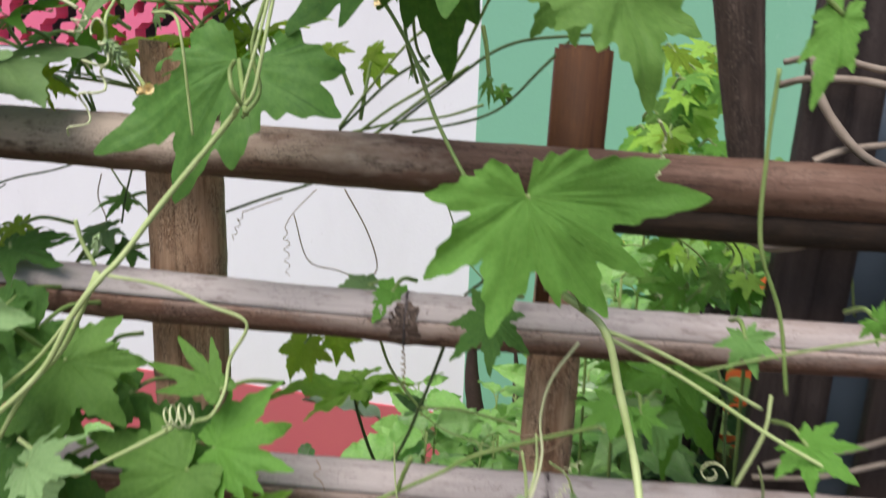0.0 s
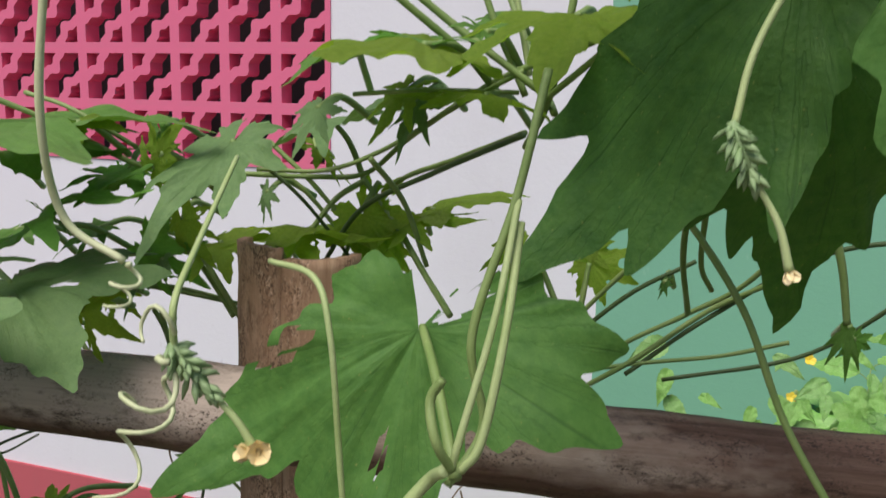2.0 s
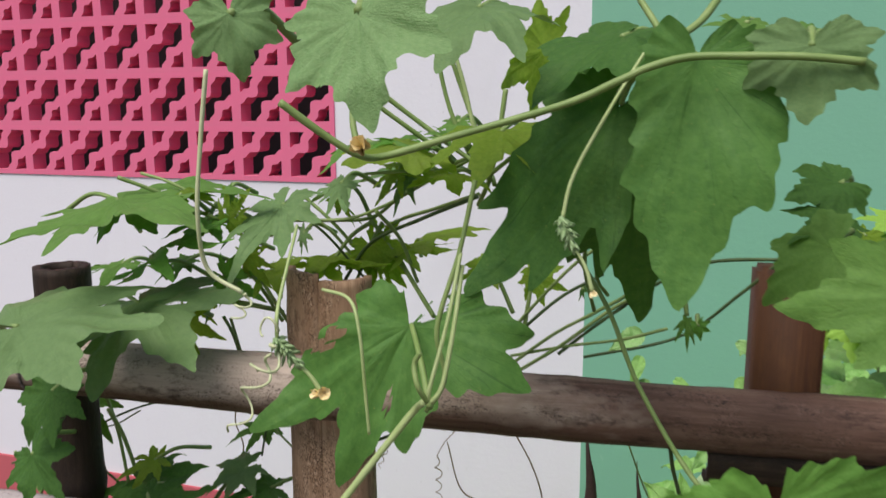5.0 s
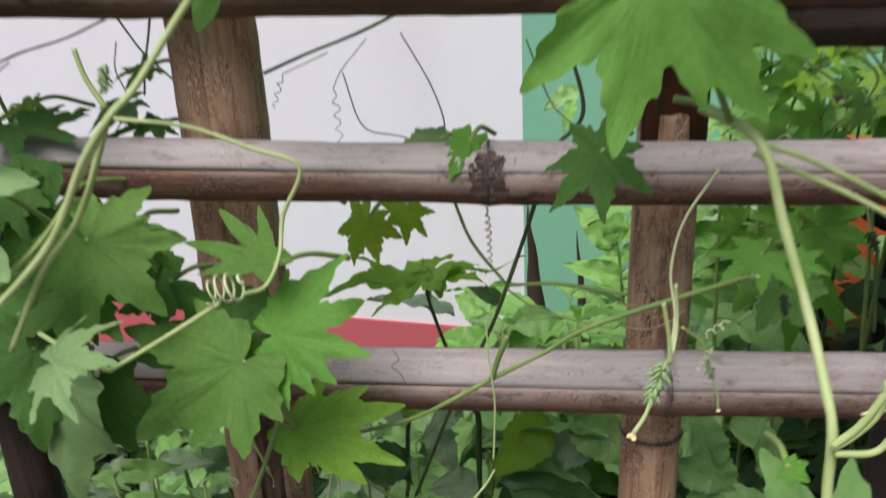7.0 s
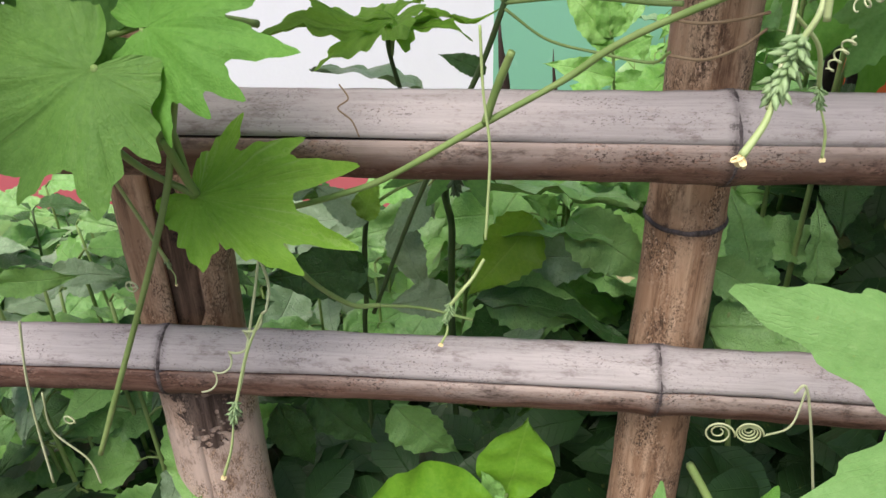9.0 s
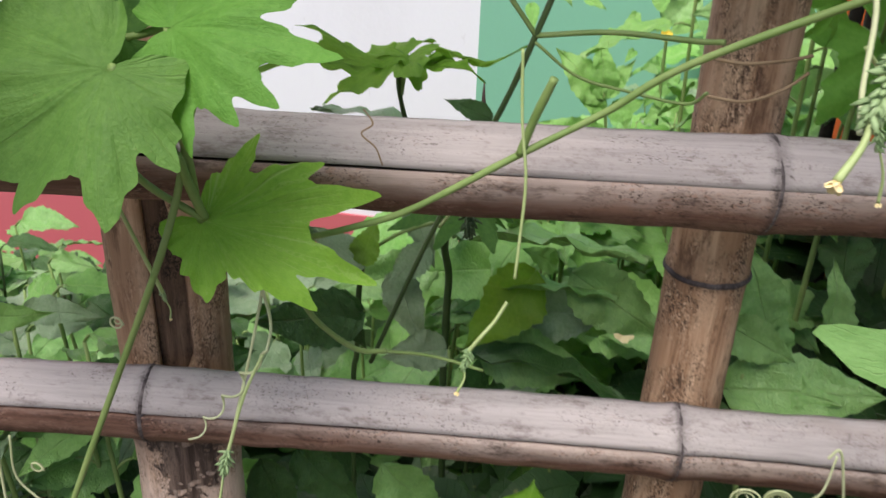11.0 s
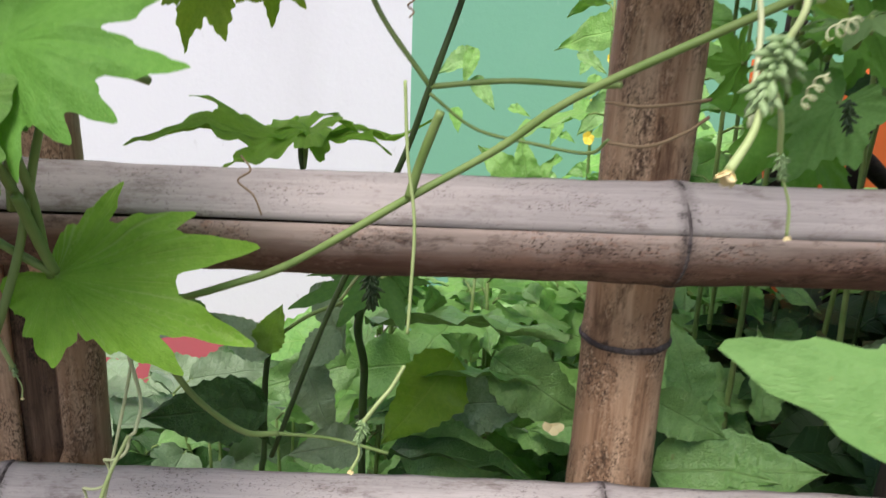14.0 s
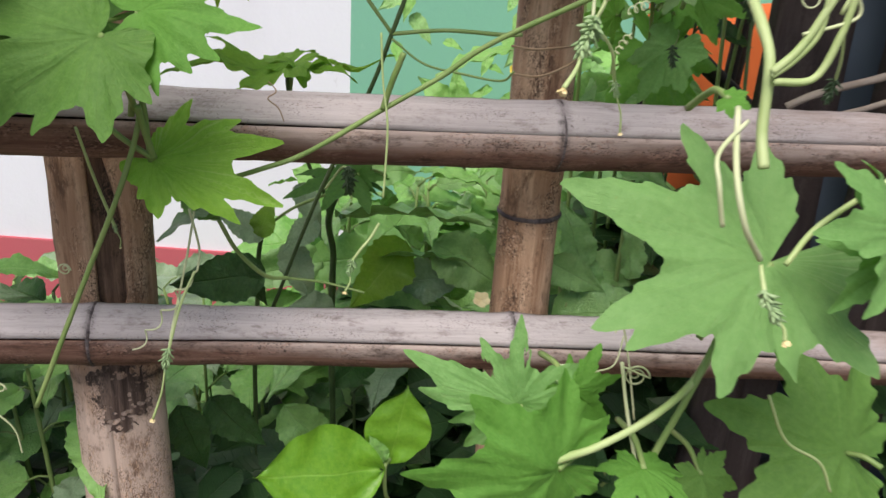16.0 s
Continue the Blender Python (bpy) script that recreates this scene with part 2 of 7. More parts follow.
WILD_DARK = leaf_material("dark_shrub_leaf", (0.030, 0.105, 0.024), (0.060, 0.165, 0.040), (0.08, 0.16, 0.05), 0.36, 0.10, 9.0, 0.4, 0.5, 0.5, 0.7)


def stem_material(name, a, b, rough=0.5, hairy=0.5):
    s = Shade(name, rough)
    v = s.noise(s.coords((30, 30, 30)), 1.0, 4, 0.6)
    s.color(s.ramp(v, (0.3, a), (0.7, b)))
    s.bump(s.noise(s.coords((900, 900, 900)), 1.0, 3, 0.6), hairy, 0.0006)
    return s.m


STEM = stem_material("green_stem", (0.16, 0.27, 0.07), (0.27, 0.37, 0.13))
STEM_PALE = stem_material("pale_stem", (0.34, 0.46, 0.17), (0.48, 0.58, 0.28))
STEM_DARK = stem_material("dark_stem", (0.042, 0.085, 0.026), (0.085, 0.14, 0.048))
TENDRIL = stem_material("pale_tendril", (0.52, 0.59, 0.32), (0.64, 0.68, 0.44))
DRY = stem_material("dry_tendril", (0.20, 0.13, 0.075), (0.30, 0.21, 0.13), 0.7)
WOODY = stem_material("woody_vine", (0.22, 0.175, 0.145), (0.38, 0.32, 0.27), 0.8, 0.9)
BUD = stem_material("green_bud", (0.20, 0.33, 0.14), (0.34, 0.47, 0.24))
BUD_DARK = stem_material("dark_bud", (0.022, 0.055, 0.02), (0.05, 0.095, 0.035))
PETAL = stem_material("cream_petal", (0.84, 0.66, 0.32), (0.90, 0.80, 0.52), 0.6, 0.2)
YELLOW = stem_material("yellow_petal", (0.85, 0.62, 0.04), (0.9, 0.72, 0.10), 0.6, 0.2)


# ---- shared builders ----
def part(name, bm, material, parent=None, label="", smooth=True, m=None):
    me = bpy.data.meshes.new(name)
    bm.to_mesh(me)
    bm.free()
    me.materials.append(material)
    if smooth:
        me.polygons.foreach_set("use_smooth", [True] * len(me.polygons))
    ob = new(name, me)
    if parent:
        ob.parent = parent
    if m is not None:
        ob.matrix_local = m
    if label:
        ob["label"] = label
    return ob


def block(lo, hi, bevel=0.0, rough=0.0):
    bm = bmesh.new()
    bmesh.ops.create_cube(bm, size=1)
    for v in bm.verts:
        v.co = [a + (b - a) * (c + 0.5) for a, b, c in zip(lo, hi, v.co)]
    if bevel:
        bmesh.ops.bevel(bm, geom=bm.edges[:], offset=bevel, segments=2, affect="EDGES")
    return bm


def base(name, label, category, at=(0, 0, 0), group="", turn=0.0):
    ob = new(name)
    ob.matrix_world = pose(*at, 0, 0, turn)
    return tagged(ob, label, category, group)


# fence frame: u along the rails, v away from the camera's side, z up
FENCE = Matrix.Translation((-0.072, 0.78, 0)) @ pose(0, 0, 0, 0, 0, 9.4)


def at(u, v, z):
    return FENCE @ Vector((u, v, z))


# ---- ground ----
def ground_z(x, y):
    t = min(max((y - 1.3) / 1.2, 0), 1)
    return -0.36 * t * t * (3 - 2 * t)


bm = bmesh.new()
xs = [-400, -60, -12] + [-4 + 0.25 * i for i in range(33)] + [12, 60, 400]
ys = [-400, -60, -12] + [-3 + 0.25 * i for i in range(33)] + [14, 60, 400]
grid = [[bm.verts.new((x, y, ground_z(x, y) + (0.03 * noise.noise((x * 1.7, y * 1.7, 0)) if abs(x) < 5 and abs(y) < 6 else 0))) for x in xs] for y in ys]
for j in range(len(ys) - 1):
    for i in range(len(xs) - 1):
        bm.faces.new((grid[j][i], grid[j][i + 1], grid[j + 1][i + 1], grid[j + 1][i]))
tagged(part("ground", bm, SOIL), "dry brown trodden garden soil under the plants", "ground", kind="structure")

# ---- house wall: white and sea-green paint, red plinth, pink block screen ----
WALL, EDGE, SCREEN_X, SCREEN_Z, CELL, COLS, ROWS_UP = 3.03, -0.58, -1.567, 1.451, 0.2185, 14, 8
SCREEN_TOP = SCREEN_Z + CELL * ROWS_UP
SCREEN_LEFT = SCREEN_X - CELL * COLS
house = tagged(new("wall_house"), "plastered house wall painted white and sea green", "wall", kind="structure")
part("wall_panel", block((SCREEN_LEFT, WALL, -0.5), (SCREEN_X, WALL + 0.2, SCREEN_Z)), WHITE, house, smooth=False)
part("wall_panel", block((SCREEN_X, WALL, -0.5), (EDGE, WALL + 0.2, 3.7)), WHITE, house, smooth=False)
part("wall_panel", block((SCREEN_LEFT, WALL, SCREEN_TOP), (SCREEN_X, WALL + 0.2, 3.7)), WHITE, house, smooth=False)
part("wall_panel", block((SCREEN_LEFT - 3, WALL, -0.5), (SCREEN_LEFT, WALL + 0.2, 3.7)), WHITE, house, smooth=False)
part("wall_panel", block((EDGE, WALL - 0.004, -0.5), (2.6, WALL + 0.2, 3.7)), GREEN, house, "sea-green painted plaster", smooth=False)
# flat near-black panel stands in for the unlit room behind the screen
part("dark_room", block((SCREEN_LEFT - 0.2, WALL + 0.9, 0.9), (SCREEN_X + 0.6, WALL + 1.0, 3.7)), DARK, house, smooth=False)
bm = block((SCREEN_LEFT - 3, WALL - 0.012, -0.5), (EDGE - 0.002, WALL + 0.002, 0.055), 0.003)
tagged(part("plinth", bm, DADO, smooth=False), "rose-red painted plinth band along the white wall", "plinth", kind="structure")


def screen_block():
    """One square ventilation block: a frame with two thick scalloped arcs round opposite corners."""
    bm = bmesh.new()
    h, w, d = CELL / 2, 0.021, 0.07

    square = ((-1, -1), (1, -1), (1, 1), (-1, 1))
    rings = [[bm.verts.new((x * q, y, z * q)) for x, z in square] for q, y in ((h, -0.006), (h, d), (h - w, d), (h - w, -0.006))]
    for near, far in zip(rings, rings[1:] + rings[:1]):
        for i in range(4):
            j = (i + 1) % 4
            bm.faces.new((near[i], near[j], far[j], far[i]))
    inner = h - w + 0.001
    for sx, sz in ((-1, 1), (1, -1)):
        cx, cz = sx * inner, sz * inner
        cuts = []
        for i in range(13):
            a = radians(90 * i / 12)
            wave = 0.010 * math.cos(a * 8)
            row = []
            for r in (0.100 + wave, 0.058 + wave * 0.5):
                x, z = cx - sx * r * math.cos(a), cz - sz * r * math.sin(a)
                row += [bm.verts.new((x, -0.006, z)), bm.verts.new((x, d, z))]
            cuts.append(row)
        for p, q in zip(cuts, cuts[1:]):
            for i, j in ((0, 1), (1, 3), (3, 2), (2, 0)):
                bm.faces.new((p[i], p[j], q[j], q[i]))
    bmesh.ops.recalc_face_normals(bm, faces=bm.faces)
    return bm


screen = base("block_screen", "pink painted pierced cement ventilation block screen", "block screen", (SCREEN_X, WALL, SCREEN_Z))
first = None
for c in range(COLS):
    for r in range(ROWS_UP):
        at_cell = pose(-CELL * (c + 0.5), 0.0, CELL * (r + 0.5))
        if first is None:
            first = part("block", screen_block(), PINK, screen, smooth=False, m=at_cell)
        else:
            ob = new("block", first.data)
            ob.parent = screen
            ob.matrix_local = at_cell


# ---- bamboo ----
def culm_strip(length, radius, a0, a1, nodes=(), thick=0.007, seed=0.0, taper=0.0, gap=None, flat=1.0, steps=230, bow=0.0, wear_lit=None, across=9.0):
    """A solid strip of a bamboo culm lying along x; angles in degrees, 0 faces -y and 90 up."""
    bm = bmesh.new()
    worn_lit = []
    ring = max(4, int(abs(a1 - a0) / across))
    rows = []
    for i in range(steps + 1):
        x = length * i / steps
        r = radius * (1 - taper * i / steps)
        r += 0.0022 * noise.noise((x * 5 + seed, seed, 0)) + 0.0008 * noise.noise((x * 40, seed, 3))
        for xn in nodes:
            q = (x - xn) / 0.006
            r += 0.0014 * math.exp(-q * q) + 0.0005 * math.exp(-((x - xn) / 0.03) ** 2)
        cut = gap(x) if gap else 0.0
        lo, hi = (a0 + cut, a1) if gap and a0 > -80 else (a0, a1 - cut)
        row = []
        for side in (0, 1):
            for k in range(ring + 1):
                a = radians(lo + (hi - lo) * k / ring)
                worn_lit.append(wear_lit(x, math.degrees(a)) if wear_lit else 0.0)
                rr = r - side * thick + (0.0007 * noise.noise((x * 12, a * 4, seed + 9)) if not side else 0)
                row.append(bm.verts.new((x + 0.002 * noise.noise((a * 3, seed, 5)) * (i in (0, steps)), -rr * math.cos(a) * flat, rr * math.sin(a) + bow * x * (x - length))))
        rows.append(row)
    m = ring + 1
    for a, b in zip(rows, rows[1:]):
        for k in range(ring):
            bm.faces.new((a[k], a[k + 1], b[k + 1], b[k]))
            bm.faces.new((a[m + k + 1], a[m + k], b[m + k], b[m + k + 1]))
        bm.faces.new((a[0], b[0], b[m], a[m]))
        bm.faces.new((b[ring], a[ring], a[m + ring], b[m + ring]))
    for row in (rows[0], rows[-1]):
        for k in range(ring):
            bm.faces.new((row[k], row[k + 1], row[m + k + 1], row[m + k]))
    layer = bm.verts.layers.float.new("node_far")
    worn_lit_layer = bm.verts.layers.float.new("worn_lit")
    for v, w in zip(bm.verts, worn_lit):
        v[layer] = min((abs(v.co.x - xn) for xn in nodes), default=1.0)
        v[worn_lit_layer] = w
    bmesh.ops.recalc_face_normals(bm, faces=bm.faces)
    return bm


def node_ring(x, radius, a0=-100, a1=100, width=0.0035):
    """The dark raised scar round a node."""
    bm = bmesh.new()
    n = max(8, int((a1 - a0) / 8))
    rows = []
    for k in range(n + 1):
        a = radians(a0 + (a1 - a0) * k / n)
        wob = 0.0012 * noise.noise((a * 2, x * 9, 1))
        row = []
        for dx, dr in ((-width, -0.0015), (-width * 0.4, 0.0004), (0, 0.0007), (width * 0.4, 0.0004), (width, -0.0015)):
            rr = radius + dr
            row.append(bm.verts.new((x + dx + wob, -rr * math.cos(a), rr * math.sin(a))))
        rows.append(row)
    for a, b in zip(rows, rows[1:]):
        for k in range(4):
            bm.faces.new((a[k], a[k + 1], b[k + 1], b[k]))
    layer = bm.verts.layers.float.new("node_far")
    for v in bm.verts:
        v[layer] = 1.0
    bmesh.ops.recalc_face_normals(bm, faces=bm.faces)
    return bm


def rail(label, p0, p1, radius, material, nodes, cracked, seed, v_centre, bow=0.0):
    """A split bamboo rail from u, z to u, z, its round side to the front; bow bends it off the straight line."""
    (u0, z0), (u1, z1) = p0, p1
    length = math.hypot(u1 - u0, z1 - z0)
    thing = tagged(new("bamboo_rail"), label, "fence rail", "rails of the bamboo fence")
    thing.matrix_world = FENCE @ Matrix.Translation((u0, v_centre, z0)) @ pose(0, 0, 0, 0, -math.degrees(math.atan2(z1 - z0, u1 - u0)), 0)
    near = [x - u0 for x in nodes]
    if cracked:
        lo, hi = cracked

        def gap(x):
            u = u0 + x
            inside = min(max((u - lo) / 0.05, 0), 1) * min(max((hi - u) / 0.30, 0), 1)
            return 0.06 + inside * (4.2 + 2.2 * noise.noise((x * 9, seed, 2)))

        split = 14
        part("upper_strip", culm_strip(length, radius, split, 100, near, 0.007, seed, gap=gap, bow=bow, wear_lit=lambda x, a: min(max(0.85 - 1.3 * (u0 + x - 0.02), 0.35), 1)), material, thing)
        # paler towards the top edge: weathering plus light painted by angle
        part("lower_strip", culm_strip(length, radius * 0.996, -100, split, near, 0.007, seed, bow=bow, wear_lit=lambda x, a: min(max((a + 40) / 62, 0), 1) * min(max((u0 + x + 0.55) / 0.4, 0.2), 1)), RAIL_LOW, thing)
        # dark strip added behind the crack so that the gap reads as shade
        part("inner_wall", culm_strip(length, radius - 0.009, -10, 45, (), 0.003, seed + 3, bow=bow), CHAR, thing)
    else:
        # the angle term darkens the underside in colour, as shade would
        part("culm", culm_strip(length, radius, -105, 105, near, 0.007, seed, bow=bow, wear_lit=lambda x, a: min(max(0.85 - 1.8 * (u0 + x + 0.42), 0.08), 1) * min(max((a + 50) / 60, 0), 1)), material, thing)
    for x in near:
        part("node_ring", node_ring(x, radius + 0.0013, width=0.0026), SCAR, thing, m=Matrix.Translation((0, 0, bow * x * (x - length))))
    return thing


rail("smooth brown split bamboo top rail across the posts", (-0.72, 1.526), (0.62, 1.498), 0.0270, RAIL_TOP, (-0.655, 0.33), None, 1.0, 0.0095, 0.0155)
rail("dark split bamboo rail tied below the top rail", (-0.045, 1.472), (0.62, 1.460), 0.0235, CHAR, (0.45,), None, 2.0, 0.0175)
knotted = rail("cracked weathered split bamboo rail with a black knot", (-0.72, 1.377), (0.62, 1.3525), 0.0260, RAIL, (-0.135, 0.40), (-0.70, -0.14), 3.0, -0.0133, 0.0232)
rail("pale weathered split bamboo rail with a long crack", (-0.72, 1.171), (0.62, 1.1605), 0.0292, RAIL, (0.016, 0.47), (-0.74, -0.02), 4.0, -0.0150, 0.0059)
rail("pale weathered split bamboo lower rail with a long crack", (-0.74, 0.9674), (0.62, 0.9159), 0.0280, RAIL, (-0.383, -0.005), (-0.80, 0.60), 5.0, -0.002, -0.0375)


def ragged_patch(length, radius, a0, a1, seed, flat=1.0):
    """A burnt scab on a culm: a thin curved piece with an uneven outline."""
    bm = culm_strip(length, radius, a0, a1, (), 0.003, seed, flat=flat, steps=110, across=2.5)
    gone = []
    for f in bm.faces:
        c = f.calc_center_median()
        turn = math.degrees(math.atan2(c.z, -c.y / flat))
        if ((c.x / length - 0.5) / 0.32) ** 2 + ((turn - (a0 + a1) / 2) / ((a1 - a0) * 0.34)) ** 2 > 1 + 1.0 * noise.noise(c * 80) + 1.1 * noise.noise(c * 260):
            gone.append(f)
    bmesh.ops.delete(bm, geom=gone, context="FACES")
    for _ in range(3):
        bmesh.ops.smooth_vert(bm, verts=[v for v in bm.verts if v.is_boundary], factor=0.5, use_axis_x=True, use_axis_y=True, use_axis_z=True)
    return bm


knot = ragged_patch(0.05, 0.0270, -60, 75, 8.0)
part("black_knot", knot, BURNT, knotted, "charred black knot", m=Matrix.Translation((0.560, 0, -0.0100)))


def post(label, u, v, z_top, lean_u=0.0, lean_v=0.0):
    """An upright; local x runs up the post."""
    thing = tagged(new("bamboo_post"), label, "fence post", "posts of the bamboo fence")
    tilt = pose(0, 0, 0, 0, math.degrees(lean_u), 0) @ pose(0, 0, 0, -math.degrees(lean_v), 0, 0)
    thing.matrix_world = FENCE @ Matrix.Translation((u, v, -0.05)) @ tilt @ pose(0, 0, 0, 0, -90, 0)
    return thing


# the post beside the white wall: a wide split culm that opens round a blackened core
wide = post("wide split bamboo post with a blackened open core", -0.385, 0.045, 1.6, 0.0, 0.012)


def wide_gap(x):
    return 1.0 + 36 * min(max((1.24 - x) / 0.12, 0), 1) * min(max((x - 0.985) / 0.05, 0), 1) + 1.5 * noise.noise((x * 6, 1, 1))


# the foot's paler tint stands in for light reaching it below the rail
part("outer_strip", culm_strip(1.655, 0.0480, -100, 2, (0.95, 1.30), 0.007, 11.0, 0.15, gap=wide_gap, flat=0.75, wear_lit=lambda x, a: min(max((1.0 - x) / 0.12, 0), 1)), POST, wide)
part("outer_strip", culm_strip(1.662, 0.0480, 2, 100, (0.95, 1.30), 0.007, 12.0, 0.15, flat=0.75, wear_lit=lambda x, a: min(max((1.0 - x) / 0.12, 0), 1)), POST, wide)
part("inner_core", culm_strip(1.60, 0.0375, -95, 95, (0.93,), 0.006, 13.0, 0.13, flat=0.75), CORE, wide)

part("burnt_patch", ragged_patch(0.13, 0.0455, -62, 40, 15.0, 0.75), BURNT, wide, "blackened burnt patch", m=Matrix.Translation((0.875, 0, 0)))

# the round post: speckled culm below, a planed orange-brown slat above
slim = post("speckled round bamboo post with a dark ring node", 0.003, 0.033, 1.62, 0.012, 0.02)
part("culm", culm_strip(1.44, 0.0350, -180, 179, (1.119, 0.72), 0.008, 21.0, 0.21), POST, slim)
part("node_ring", node_ring(1.119, 0.0309, -175, 175, 0.0030), SCAR, slim)
part("slat", block((1.36, -0.024, -0.029), (1.675, 0.02, 0.026), 0.004), ORANGE_WOOD, slim, "planed orange-brown wooden slat")

dark = post("dark mossy bamboo post at the fence end", -0.648, 0.03, 1.6, 0.0, 0.01)
part("culm", culm_strip(1.66, 0.027, -180, 179, (0.6, 1.0, 1.44), 0.008, 31.0, 0.05), CHAR, dark)
far = post("weathered bamboo post beside the old planks", 0.56, 0.03, 1.6, 0.0, 0.01)
part("culm", culm_strip(1.62, 0.03, -180, 179, (0.6, 1.0, 1.44), 0.008, 41.0, 0.05), POST, far)


# ---- old planks, sheet and sticks behind the right end of the fence ----
def plank(width, height, thick, seed, taper=0.15):
    bm = bmesh.new()
    rows = []
    n = 26
    for i in range(n + 1):
        x = height * i / n
        bend = 0.012 * noise.noise((x * 2.2, seed, 0))
        row = []
        for k in range(7):
            s = k / 6 - 0.5
            w = width * (1 - taper * i / n) * (1 + 0.12 * noise.noise((x * 7, seed, s * 3)))
            top = 0.03 * noise.noise((s * 9, seed, 4)) if i == n else 0
            row.append((x + top, s * w + bend, 0.0055 * noise.noise((x * 8, s * 14, seed))))
        rows.append(([bm.verts.new((a, -thick / 2 + c, b)) for a, b, c in row], [bm.verts.new((a, thick / 2 + c, b)) for a, b, c in row]))
    for (f0, b0), (f1, b1) in zip(rows, rows[1:]):
        for k in range(6):
            bm.faces.new((f0[k], f0[k + 1], f1[k + 1], f1[k]))
            bm.faces.new((b0[k + 1], b0[k], b1[k], b1[k + 1]))
        bm.faces.new((f0[0], f1[0], b1[0], b0[0]))
        bm.faces.new((f1[6], f0[6], b0[6], b1[6]))
    for f, b in (rows[0], rows[-1]):
        for k in range(6):
            bm.faces.new((f[k], f[k + 1], b[k + 1], b[k]))
    bmesh.ops.recalc_face_normals(bm, faces=bm.faces)
    return bm


def upright(name, label, category, bm, material, u, v, z, lean_u=0.0, lean_v=0.0, turn=0.0, group=""):
    ob = part(name, bm, material)
    ob.matrix_world = FENCE @ Matrix.Translation((u, v, z)) @ pose(0, 0, 0, lean_v, lean_u, turn) @ pose(0, 0, 0, 0, -90, 0)
    return tagged(ob, label, category, group)


GROUP = "old planks behind the fence"
for u, v, w, h, lean, seed in ((0.256, 0.085, 0.050, 1.95, 0.6, 1), (0.320, 0.095, 0.062, 2.05, -0.6, 2), (0.390, 0.09, 0.055, 2.0, 0.4, 3), (0.465, 0.10, 0.065, 2.1, -0.5, 4), (0.62, 0.10, 0.07, 1.9, 0.6, 5)):
    upright("old_plank", "rough grey weathered upright wooden plank", "plank", plank(w, h, 0.022, seed * 7.3), OLD_WOOD, u, v, -0.03, lean, 0, 0, GROUP)
upright("bark_piece", "short curved piece of blackened bark behind the top rail", "bark", culm_strip(0.27, 0.0165, -80, 85, (), 0.006, 51.0, -0.75, flat=0.7), BARK, 0.2014, 0.068, 1.490, -10.0)
upright("blue_tarpaulin", "hanging faded grey-blue tarpaulin sheet", "tarpaulin", plank(0.62, 1.62, 0.006, 77.0, 0.0), BLUE, 0.66, 0.16, -0.03)
upright("orange_sheet", "upright orange painted sheet in the garden", "sheet", plank(0.70, 1.30, 0.008, 87.0, 0.0), ORANGE, 0.76, 0.80, -0.1, 0, 0, -6)


def pole(label, a, b, radius, material, seed, point=0.0):
    p, q = at(*a), at(*b)
    bm = bmesh.new()
    n, m = 24, 10
    rows = []
    for i in range(n + 1):
        r = radius * (1 - 0.15 * i / n) * (1 - 0.94 * point * max(0, i / n - 0.7) / 0.3) * (1 + 0.12 * noise.noise((i * 0.7, seed, 0)))
        off = Vector((noise.noise((i * 0.25, seed, 1)), noise.noise((i * 0.25, seed, 2)), 0)) * radius * 0.8
        c = Vector((0, 0, (q - p).length * i / n)) + off
        rows.append([bm.verts.new(c + Vector((math.cos(k * 2 * math.pi / m), math.sin(k * 2 * math.pi / m), 0)) * r) for k in range(m)])
    for x, y in zip(rows, rows[1:]):
        for k in range(m):
            bm.faces.new((x[k], x[(k + 1) % m], y[(k + 1) % m], y[k]))
    bm.faces.new(rows[-1])
    bm.faces.new(rows[0][::-1])
    ob = part("stick", bm, material)
    ob.matrix_world = Matrix.Translation(p) @ (q - p).to_track_quat("Z", "Y").to_matrix().to_4x4()
    return tagged(ob, label, "stick", "sticks in the garden")


pole("dark upright garden stick", (0.445, 0.62, -0.1), (0.462, 0.58, 1.45), 0.012, CHAR, 1.0)
pole("brown upright garden stick", (0.475, 0.66, -0.1), (0.49, 0.62, 1.45), 0.014, POST, 2.0)
pole("grey slanting garden stick", (0.30, 0.50, 1.20), (0.70, 0.62, 0.92), 0.013, OLD_WOOD, 3.0)
pole("short dark garden stick", (0.375, 0.62, -0.1), (0.36, 0.62, 1.30), 0.016, OLD_WOOD, 4.0)
pole("thin dark garden stick", (0.31, 0.62, -0.1), (0.325, 0.6, 1.22), 0.010, CHAR, 5.0)


# ---- plant builders ----
def smooth_path(points, per=8):
    """A Catmull-Rom line through the points."""
    pts = [Vector(p) for p in points]
    if len(pts) == 2:
        return [pts[0].lerp(pts[1], i / per) for i in range(per + 1)]
    ext = [pts[0] * 2 - pts[1]] + pts + [pts[-1] * 2 - pts[-2]]
    out = []
    for a, b, c, d in zip(ext, ext[1:], ext[2:], ext[3:]):
        for i in range(per):
            t = i / per
            out.append(0.5 * ((2 * b) + (c - a) * t + (2 * a - 5 * b + 4 * c - d) * t * t + (3 * b - a - 3 * c + d) * t ** 3))
    out.append(pts[-1])
    return out


